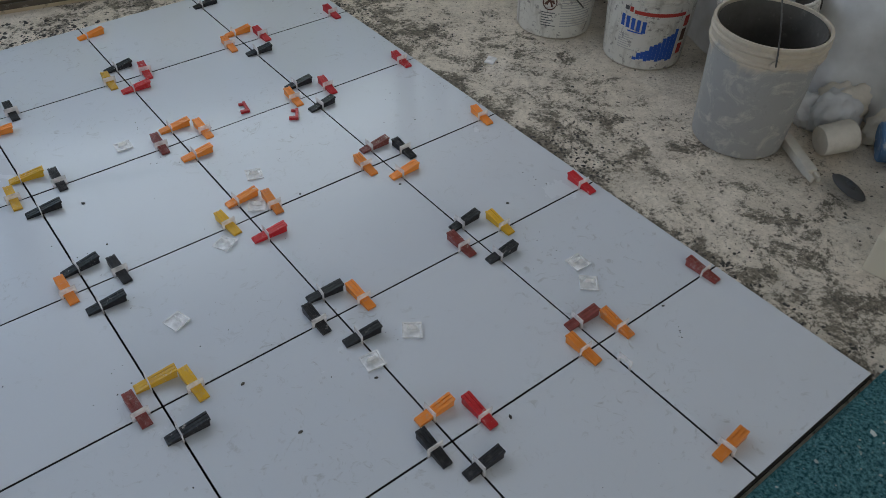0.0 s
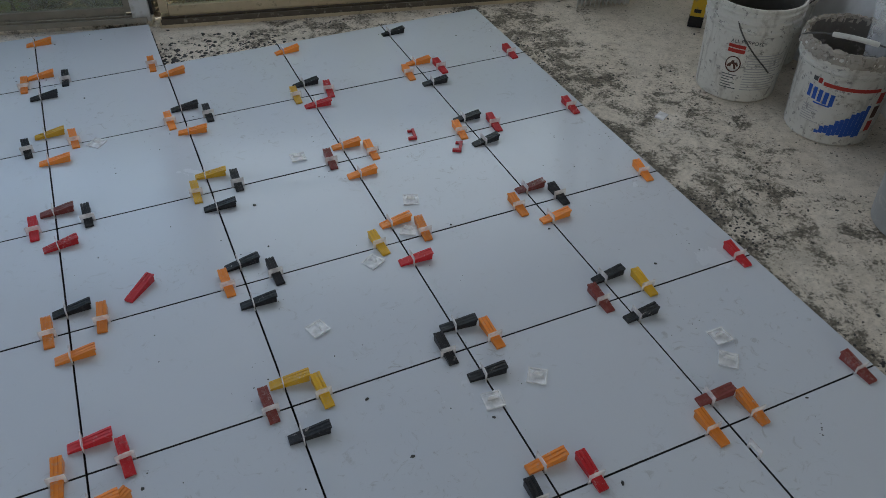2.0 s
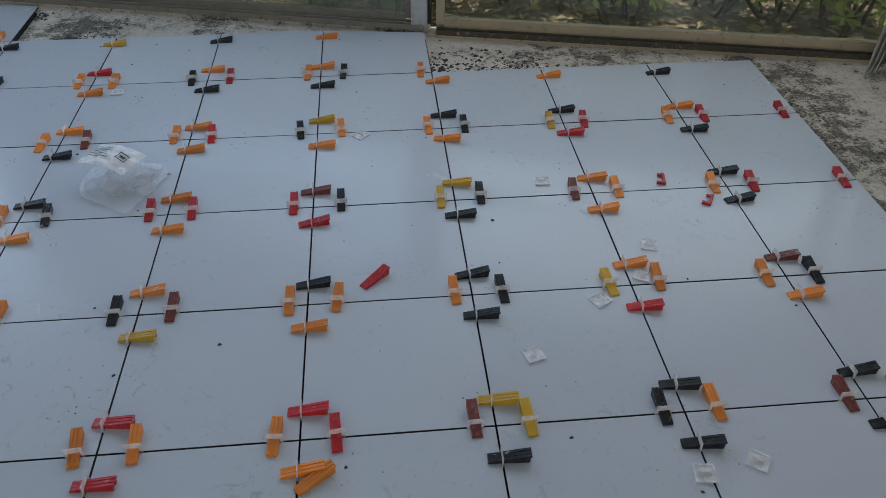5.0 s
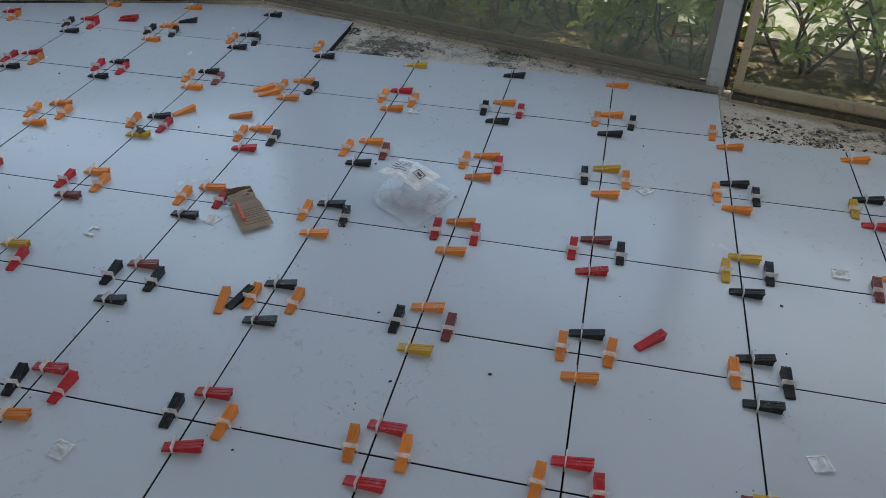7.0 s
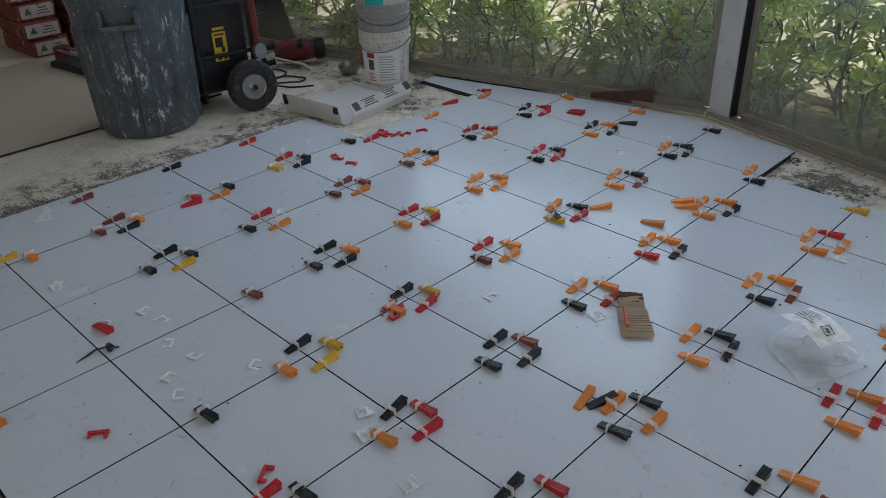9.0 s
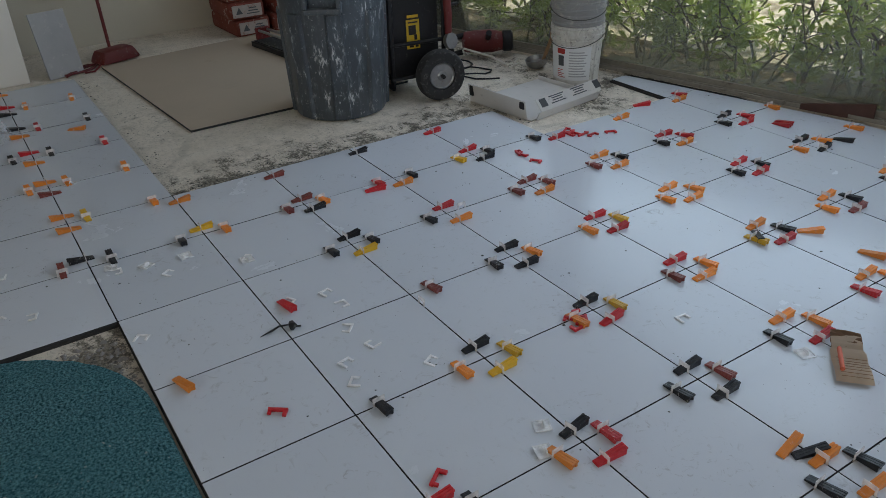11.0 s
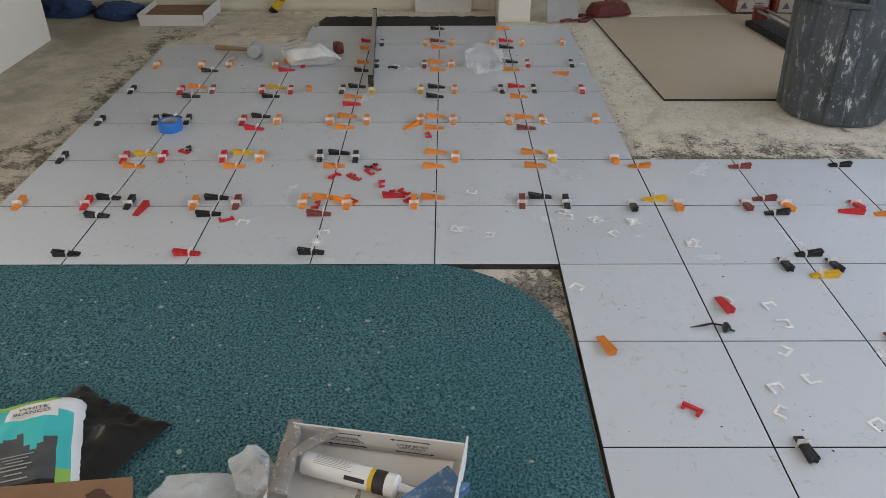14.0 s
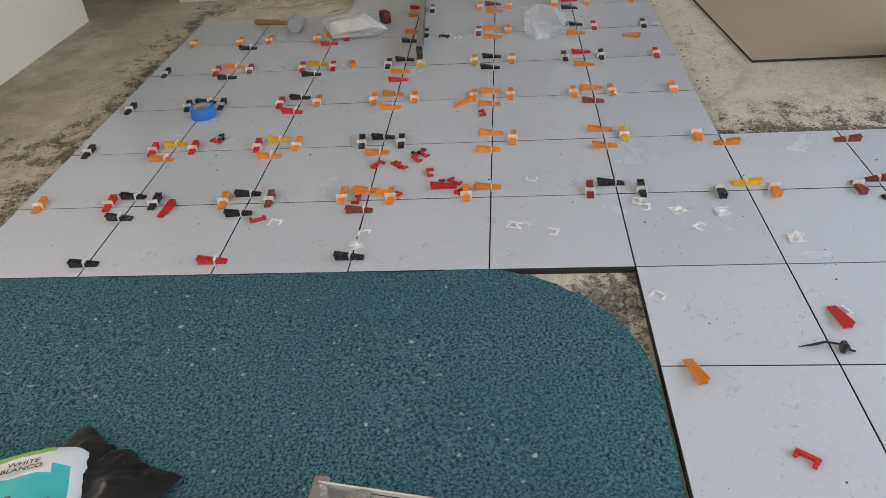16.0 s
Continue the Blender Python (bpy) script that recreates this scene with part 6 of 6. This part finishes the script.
def crusted_bar(pts, radii, flat):
    """A bar along points, flattened and lumpy with dried mortar."""
    bm = bmesh.new()
    fine = []
    for (p, a), (q, b) in zip(zip(pts, radii), list(zip(pts, radii))[1:]):
        fine += [(tuple(u + (v - u) * k / 8 for u, v in zip(p, q)), a + (b - a) * k / 8) for k in range(8)]
    fine.append((pts[-1], radii[-1]))
    tube(bm, [p for p, r in fine], [r for p, r in fine], 14)
    mid = sum(p[2] for p in pts) / len(pts)
    for v in bm.verts:
        v.co.z = mid + (v.co.z - mid) * flat
        v.co += Vector((noise.noise(v.co * 70), noise.noise(v.co * 70 + Vector((5, 1, 3))), noise.noise(v.co * 55))) * 0.005
    return bm


root = thing("margin_trowel", "margin trowel crusted with dried mortar on the carton", "trowel", pose(-1.80, -1.705, 0.075, 0, 0, 10))
part("handle", crusted_bar([(-0.045, -0.012, 0.012), (0.05, -0.030, 0.004), (0.19, -0.062, -0.012)], [0.018, 0.025, 0.027], 0.55), MUCK, root, "flat handle caked in mortar", smooth=True)
part("blade", crusted_bar([(0.08, -0.03, 0.012), (0.04, 0.035, 0.010), (0.012, 0.085, 0.008)], [0.012, 0.015, 0.017], 0.6), MUCK, root, "blade thick with dried mortar", smooth=True)
bm = bmesh.new()
tube(bm, [(0.14, -0.055, -0.01), (0.10, -0.095, 0.0), (0.115, -0.115, 0.002), (0.16, -0.110, -0.005), (0.18, -0.075, -0.012)], 0.0035, 8)
part("wire_loop", bm, STEEL, root, "bent steel wire loop", smooth=True)

m, n = along((-1.475, -1.535), (-1.685, -1.305), 0.016)
root = thing("blue_float", "dusty blue notched float lying across the carton", "float", m)
bm = bmesh.new()
box(bm, (n / 2, 0, 0.03), (n, 0.085, 0.012), pose(0, 0, 0, 18, 0, 0), 0.003)
part("plate", bm, DENIM, root)
bm = bmesh.new()
box(bm, (n / 2, -0.03, 0.045), (n, 0.014, 0.020), pose(0, 0, 0, 18, 0, 0), 0.003)
part("edge_bar", bm, DENIM, root)

for k, (x, y, sx, sy, sz) in enumerate(((-1.60, -1.93, 0.25, 0.26, 0.085), (-1.69, -1.80, 0.15, 0.14, 0.11), (-1.50, -1.72, 0.24, 0.22, 0.08))):
    ob = film_bag("plastic_bag", (sx, sy, sz * 1.15), MILK, None, 90 + k)
    ob.location = (x, y, 0.003)
    tagged(ob, "crumpled milky plastic bag on the carpet", "plastic bag", "crumpled bags")
bm = bmesh.new()
box(bm, (0, 0, 0), (0.05, 0.045, 0.0012), pose(-1.48, -1.80, 0.135, 18, 28, 10))
tagged(part("bag_tag", bm, PAPER), "small white paper tag on a bag", "tag")


def grout_bag(m, seed, front):
    """A soft printed grout bag; its face lies upwards, its top towards -x."""
    root = thing("grout_bag", "turquoise grey and white grout bag on the carpet", "grout bag", m, "grout bags")
    nx, ny = 44, 44
    W, D, H = 0.34, 0.37, 0.12

    def z_at(u, v):
        e = (1 - abs(u) ** 4) * (1 - abs(v) ** 4)
        return H * e ** 0.30 * (0.86 + 0.14 * noise.noise(Vector((u * 2.2 + seed, v * 2.2, 0)))) + 0.004 * noise.noise(Vector((u * 7, v * 7, seed)))

    bm = bmesh.new()
    up = [[bm.verts.new((D / 2 * u, W / 2 * v, z_at(u, v))) for v in [-1 + 2 * b / ny for b in range(ny + 1)]] for u in [-1 + 2 * a / nx for a in range(nx + 1)]]
    mats = [PAPER, TURQUOISE, GREEN, CHARCOAL, BLACK_BAG]
    for a in range(nx):
        for b in range(ny):
            f = bm.faces.new((up[a][b], up[a + 1][b], up[a + 1][b + 1], up[a][b + 1]))
            u, v = -1 + 2 * (a + 0.5) / nx, -1 + 2 * (b + 0.5) / ny
            skyline = -0.22 + 0.14 * ((b // 4) % 2) + 0.10 * ((b // 6) % 3) - 0.05 * ((b // 2) % 2)
            if v > 0.74:
                k = 0 if v > 0.9 or u < -0.55 else (1 if u < 0.45 else 2)
            elif u < -0.78:
                k = 2 if v > -0.3 else 1
            elif u < -0.40 and v > 0.0:
                k = 0
            elif u > 0.62:
                k = 4
            elif u < skyline:
                k = 1
            else:
                k = 3
            f.material_index = k
    rim = [e for e in bm.edges if e.is_boundary]
    lo = bmesh.ops.extrude_edge_only(bm, edges=rim)
    ring_v = [g for g in lo["geom"] if isinstance(g, bmesh.types.BMVert)]
    for v in ring_v:
        v.co.z = -0.004
        v.co.x *= 0.93
        v.co.y *= 0.93
    bmesh.ops.contextual_create(bm, geom=[g for g in lo["geom"] if isinstance(g, bmesh.types.BMEdge)])
    part("bag_body", bm, mats, root, smooth=True)
    if front:
        def lay(x, y, lift=0.0035):
            """A frame on the bag's face at x, y."""
            u, v = x / (D / 2), y / (W / 2)
            slope = (z_at(u + 0.1, v) - z_at(u - 0.1, v)) / (0.1 * D)
            return pose(x, y, z_at(u, v) + lift, 0, -math.degrees(math.atan(slope)), 0)

        letters("lettering", "WHITE\nBLANCO", 0.0225, lay(-0.106, 0.062, 0.0085) @ pose(0, 0, 0, 0, 0, 90), INK, root)
        for y, w in ((-0.098, 0.006), (-0.082, 0.018), (-0.064, 0.006), (-0.048, 0.016), (-0.028, 0.020)):
            bm = bmesh.new()
            box(bm, (0, 0, 0), (0.036, w, 0.001), lay(-0.096, y))
            part("brand_block", bm, PAPER, root)
        for q in range(7):
            for y, w in ((0.035, 0.08 - 0.02 * (q % 3)), (-0.075, 0.09 - 0.03 * (q % 2))):
                bm = bmesh.new()
                box(bm, (0, 0, 0), (0.0032, w, 0.0008), lay(0.035 + q * 0.012, y, 0.002))
                part("print_line", bm, SLATE, root)
    return root


grout_bag(pose(-1.725, -2.43, 0.012, 0, 7, 18), 1.3, True)
grout_bag(pose(-1.95, -2.95, 0.006, 0, 6, 212), 4.7, False)

bm = bmesh.new()
g = []
for a in range(25):
    row = []
    for b in range(25):
        u, v = -1 + a / 12, -1 + b / 12
        k = 1 - 0.22 * abs(noise.noise(Vector((math.atan2(v, u) * 1.3, 2, 0))))
        row.append(bm.verts.new((0.16 * u * k, 0.19 * v * k, 0.008 + 0.026 * (1 - max(abs(u), abs(v)) ** 2) * (1 + 0.8 * noise.noise(Vector((u * 3, v * 3, 1)))) + 0.014 * abs(noise.noise(Vector((u * 8, v * 8, 4)))))))
    g.append(row)
for a, b in zip(g, g[1:]):
    for k in range(24):
        bm.faces.new((a[k], b[k], b[k + 1], a[k + 1]))
ob = part("bin_bag", bm, BLACK_BAG, smooth=True)
ob.matrix_world = pose(-1.795, -2.335, 0.0, 0, 0, 62) @ Matrix.Diagonal((1.1, 1.12, 1.5, 1))
tagged(ob, "flattened black plastic bin bag under the grout bag", "bin bag")

ob = crumple("bin_bag", (0.33, 0.30, 0.155), BLACK_BAG, None, "", 97, 0.30, 4, 2.6)
ob.location = (-1.68, -2.675, 0.003)
tagged(ob, "crumpled black plastic bin bag beside the grout bag", "bin bag")
ob = film_bag("plastic_bag", (0.12, 0.11, 0.07), MILK, None, 131)
ob.location = (-1.92, -2.735, 0.003)
tagged(ob, "small crumpled milky plastic bag between grout bags", "plastic bag")

root = thing("cardboard_box", "open brown cardboard box with a dark stain on a flap", "cardboard box", pose(-1.43, -1.992, 0.004, 0, 0, 6))
K = [(0, 0), (0.0, -0.55), (0.36, -0.55), (0.36, 0.0)]
bm = bmesh.new()
prism(bm, K[::-1], 0.0, 0.006)
part("box_floor", bm, CARDBOARD, root)
for p, q in zip(K, K[1:] + K[:1]):
    flap(root, "box_side", p, q, 0.17, 0, CARDBOARD)
fl = flap(root, "box_flap", (-0.002, -0.55), (-0.002, 0.0), 0.10, -38, CARDBOARD, 0.17)
bm = bmesh.new()
rq = random.Random(6)
pts = [(0.478 + 0.035 * math.cos(a) * rq.uniform(0.6, 1.2), 0.055 + 0.025 * math.sin(a) * rq.uniform(0.6, 1.2)) for a in [k * 2 * math.pi / 18 for k in range(18)]]
vs = [bm.verts.new(Matrix.Rotation(radians(-38), 4, 'X') @ Vector((x, -0.0036, z))) for x, z in pts]
bm.faces.new(vs)
part("stain", bm, WOOD, fl, "dark oily stain")

# ---------------------------------------------------------------- crumbs and grit


def crumbs(name, spots, mat, label, category):
    """Many small angular grains as one heap of stuff; spots are x, y, z, size."""
    base = [(1, 0, .1), (.3, .95, 0), (-.8, .6, .1), (-.8, -.6, 0), (.3, -.95, .1), (.1, .1, .62), (-.3, -.2, .55)]
    tri = [(0, 1, 5), (1, 2, 5), (2, 6, 5), (2, 3, 6), (3, 4, 6), (4, 5, 6), (4, 0, 5)]
    rg = random.Random(len(spots))
    verts, faces = [], []
    for x, y, z, s in spots:
        a, k = rg.uniform(0, 6.28), len(verts)
        ca, sa, sx, sy, sz = math.cos(a), math.sin(a), s * rg.uniform(.6, 1.4), s * rg.uniform(.6, 1.4), s * rg.uniform(.5, 1.0)
        for p in base:
            f = rg.uniform(0.7, 1.15)
            px, py = p[0] * sx * f, p[1] * sy * f
            verts.append((x + ca * px - sa * py, y + sa * px + ca * py, z + p[2] * 1.3 * sz))
        faces += [tuple(k + q for q in t) for t in tri]
    me = bpy.data.meshes.new(name)
    me.from_pydata(verts, [], faces)
    me.materials.append(mat)
    return tagged(new(name, me), label, category, kind="stuff")


rg = random.Random(33)


def near_edge(n, xa, ya, xb, yb, spread, lo, hi):
    """Grains along a tile edge, thinning outwards to the left of its way."""
    d = Vector((xb - xa, yb - ya))
    nrm = Vector((-d.y, d.x)).normalized()
    out = []
    while len(out) < n:
        f, k = rg.random(), abs(rg.gauss(0, spread))
        p = Vector((xa, ya)) + d * f + nrm * (k + 0.004)
        if noise.noise(Vector((p.x * 3.1, p.y * 3.1, 0))) > rg.uniform(-0.05, 0.45):
            out.append((p.x, p.y, FLOOR_Z - 0.001, lo + (hi - lo) * rg.random() ** 3))
    return out


spots = near_edge(1700, 4 * T, 4 * T, 4 * T, -2 * T, 0.15, 0.0012, 0.0072)
spots += near_edge(1000, T, 4 * T, 4 * T, 4 * T, 0.13, 0.0015, 0.0085) + near_edge(900, -3 * T, 5 * T, T, 5 * T, 0.14, 0.002, 0.011)
spots += near_edge(420, -8 * T, -T, -8 * T, 3 * T, 0.10, 0.0018, 0.0075) + near_edge(300, -13 * T, -T, -8 * T, -T, 0.12, 0.0018, 0.0075)
spots += near_edge(300, -6 * T, -7 * T, -12 * T, -7 * T, 0.08, 0.0018, 0.007) + near_edge(160, -7 * T, 3 * T, -7 * T, 5 * T, 0.12, 0.003, 0.010)
spots += [(rg.uniform(1.9, 2.9), rg.uniform(-0.7, 1.6), FLOOR_Z - 0.001, 0.0012 + 0.006 * rg.random() ** 4) for k in range(700)]
spots += [(-2.70 + rg.uniform(0, 0.38), -0.93 - rg.uniform(0, 0.12), FLOOR_Z - 0.001, rg.uniform(0.002, 0.006)) for k in range(60)]
spots += [(T + abs(rg.gauss(0.02, 0.22)), 4 * T + abs(rg.gauss(0.05, 0.12)), FLOOR_Z - 0.001, 0.002 + 0.011 * rg.random() ** 3) for k in range(420)]
spots += near_edge(420, -3 * T, 6 * T, -3 * T, 5 * T, 0.22, 0.002, 0.011)
spots = [s for s in spots if s[1] < wall_line(s[0]) - 0.02]
crumbs("mortar_crumbs", spots, CRUMB, "dark crumbs of broken mortar along the tile edges", "crumbs")
on_tile = []
while len(on_tile) < 1300:
    cx, cy = laid[rg.randrange(len(laid))]
    x, y = cx + rg.uniform(-0.22, 0.22), cy + rg.uniform(-0.22, 0.22)
    if y < wall_line(x) - 0.05:
        on_tile.append((x, y, 0.0, 0.0010 + 0.0052 * rg.random() ** 5))
        if rg.random() < 0.12:
            on_tile += [(x + rg.gauss(0, .03), y + rg.gauss(0, .03), 0.0, rg.uniform(0.0010, 0.0030)) for k in range(5)]
crumbs("tile_crumbs", on_tile, CRUMB, "dark mortar specks scattered on white tiles", "crumbs")
grit = []
while len(grit) < 2200:
    x, y = rg.uniform(-2.7, 0.6), rg.uniform(-3.6, -0.95)
    if not (x < -2.15 and y > -1.45):
        grit.append((x, y, 0.0008, 0.0014 + 0.0068 * rg.random() ** 3.5))
grit += [(rg.uniform(0.6, 2.3), -0.94 - abs(rg.gauss(0, 0.12)), 0.0005, 0.0015 + 0.006 * rg.random() ** 4) for k in range(220)]
rubble = [(-2.68 + rg.uniform(0, 0.40), -0.93 - rg.uniform(0, 0.20), FLOOR_Z - 0.001, 0.002 + 0.012 * rg.random() ** 3) for k in range(420)]
crumbs("pale_rubble", rubble, MUCK, "grey mortar rubble in the gap beside the carpet", "rubble")
crumbs("carpet_grit", grit, GRIT, "white plaster grit scattered on the teal carpet", "grit")

# ---------------------------------------------------------------- hedge outside the glass


def leaf_cluster(verts, faces, tip, axis, size, rl):
    """A rosette of rounded leaves round a twig's tip."""
    side = axis.cross(Vector((0.3, 0.2, 1))).normalized()
    up = axis.cross(side)
    for k in range(rl.randint(6, 9)):
        a = k * 2.4 + rl.uniform(-0.3, 0.3)
        out = (side * math.cos(a) + up * math.sin(a)) * rl.uniform(0.8, 1.0) + axis * rl.uniform(0.15, 0.9)
        out.normalize()
        w = out.cross(axis).normalized()
        nrm = w.cross(out)
        L, B, b0 = size * rl.uniform(0.7, 1.15), size * rl.uniform(0.30, 0.42), len(verts)
        root_p = tip - axis * rl.uniform(0, 0.035)
        for f, g, dz in ((0.05, 0.0, 0), (0.45, -0.6, .04), (0.45, 0.6, .04), (0.8, -0.95, .05), (0.8, 0.95, .05), (1.0, 0.0, -.08), (0.55, 0.0, 0), (0.82, 0.0, -.02)):
            p = root_p + out * (L * f) + w * (B * 0.5 * g) + nrm * (L * dz)
            verts.append((p.x, p.y, p.z))
        faces += [(b0, b0 + 6, b0 + 1), (b0, b0 + 2, b0 + 6), (b0 + 1, b0 + 6, b0 + 7, b0 + 3), (b0 + 6, b0 + 2, b0 + 4, b0 + 7), (b0 + 3, b0 + 7, b0 + 5), (b0 + 7, b0 + 4, b0 + 5)]


def shrub(seed, stems, nodes, reach, name, label):
    """A loose shrub with bent stems and rosettes of glossy leaves, none further out than reach."""
    rl = random.Random(seed)
    root = thing(name, label, "shrub", pose(0, 0, -50), name.replace("_", " ") + "s")
    wood, verts, faces = bmesh.new(), [], []

    def inside(p):
        q = (p.x * p.x + p.y * p.y) ** 0.5
        return p if q < reach else Vector((p.x * reach / q, p.y * reach / q, p.z))

    for s in range(stems):
        a = rl.uniform(0, 6.28)
        p, d = Vector((0.08 * math.cos(a), 0.08 * math.sin(a), 0)), Vector((0.4 * math.cos(a), 0.4 * math.sin(a), 1)).normalized()
        pts = [p.copy()]
        n = max(2, nodes + rl.randint(-2, 1))
        for k in range(n):
            d = (d + Vector((rl.gauss(0, .28), rl.gauss(0, .28), rl.gauss(0.1, .15)))).normalized()
            p = inside(p + d * 0.135)
            pts.append(p.copy())
            for q in range(rl.randint(2, 3) if k > 0 else rl.randint(0, 2)):
                e = Vector((rl.gauss(0, 1), rl.gauss(0, 1), rl.uniform(-0.1, 0.9))).normalized()
                tip = inside(p + e * rl.uniform(0.07, 0.22))
                if (tip - p).length < 0.02:
                    continue
                tube(wood, [p, (p + tip) / 2 + Vector((0, 0, .01)), tip], [0.005, 0.004, 0.003], 5)
                leaf_cluster(verts, faces, tip, (e + Vector((0, 0, .5))).normalized(), rl.uniform(0.065, 0.10), rl)
        tube(wood, pts, [0.011 - 0.008 * k / n for k in range(len(pts))], 7)
    part("stem", wood, BARK, root, smooth=True)
    me = bpy.data.meshes.new("crown")
    me.from_pydata(verts, [], faces)
    me.materials.append(LEAF)
    crown = new("crown", me)
    crown.parent = root
    return root


tall = [shrub(100 + k, 5, 8, 0.40, "hedge_shrub", "loose glossy green shrub in the hedge outside the window") for k in range(4)]
low = [shrub(200 + k, 6, 3, 0.17, "hedge_sprout", "low leafy green sprout at the foot of the hedge") for k in range(3)]
rh = random.Random(14)
past = WIND_A + (WIND_A - WIND_E).normalized() * 0.95
ends = [(WIND_E + Vector((0.6, -0.15, 0)), past, 6.2), (WIND_A, WIND_W, 4.8)]
used = set()
for a, b, size in ends:
    d = (b - a)
    nrm = Vector((d.y, -d.x, 0)).normalized()
    if nrm.y < 0:
        nrm = -nrm
    for kinds, row, pitch, wob in ((tall, 0.66, 0.36 if b is past else 0.40, 0.06), (tall, 1.08, 0.72 if b is past else 0.85, 0.12), (low, 0.42, 0.46, 0.06)):
        n = int(size / pitch)
        for k in range(n):
            p = a + d * ((k + 0.5 + rh.uniform(-0.3, 0.3)) / n) + nrm * (row + rh.uniform(-wob, wob))
            if p.x > 0.2 and kinds is not tall and k % 2 or p.x > 0.2 and row > 1:
                continue
            pick = rh.randrange(len(kinds))
            m = pose(p.x, p.y, -0.11, 0, 0, rh.uniform(0, 360))
            if kinds[pick].name not in used:
                used.add(kinds[pick].name)
                kinds[pick].matrix_world = m
            else:
                copy_thing(kinds[pick], m)
verts, faces = [], []
rl = random.Random(5)
for k in range(3200):
    f, w = rl.random(), rl.uniform(0.08, 1.7)
    a, b = (WIND_A, WIND_E) if rl.random() < 0.5 else (WIND_W, WIND_A)
    p = a + (b - a) * f + Vector((0.0, w, 0))
    t0, s, b0 = rl.uniform(0, 6.28), rl.uniform(0.02, 0.05), len(verts)
    c, q = math.cos(t0), math.sin(t0)
    for u, v, z in ((-1, 0, 0.004), (0, .4, 0.016), (1, 0, 0.006), (0, -.4, 0.012)):
        verts.append((p.x + s * (u * c - v * q), p.y + s * (u * q + v * c), -0.108 + z))
    faces.append((b0, b0 + 1, b0 + 2, b0 + 3))
me = bpy.data.meshes.new("leaf_litter")
me.from_pydata(verts, [], faces)
me.materials.append(LITTER)
tagged(new("leaf_litter", me), "dry brown fallen leaves under the hedge", "leaf litter", kind="stuff")
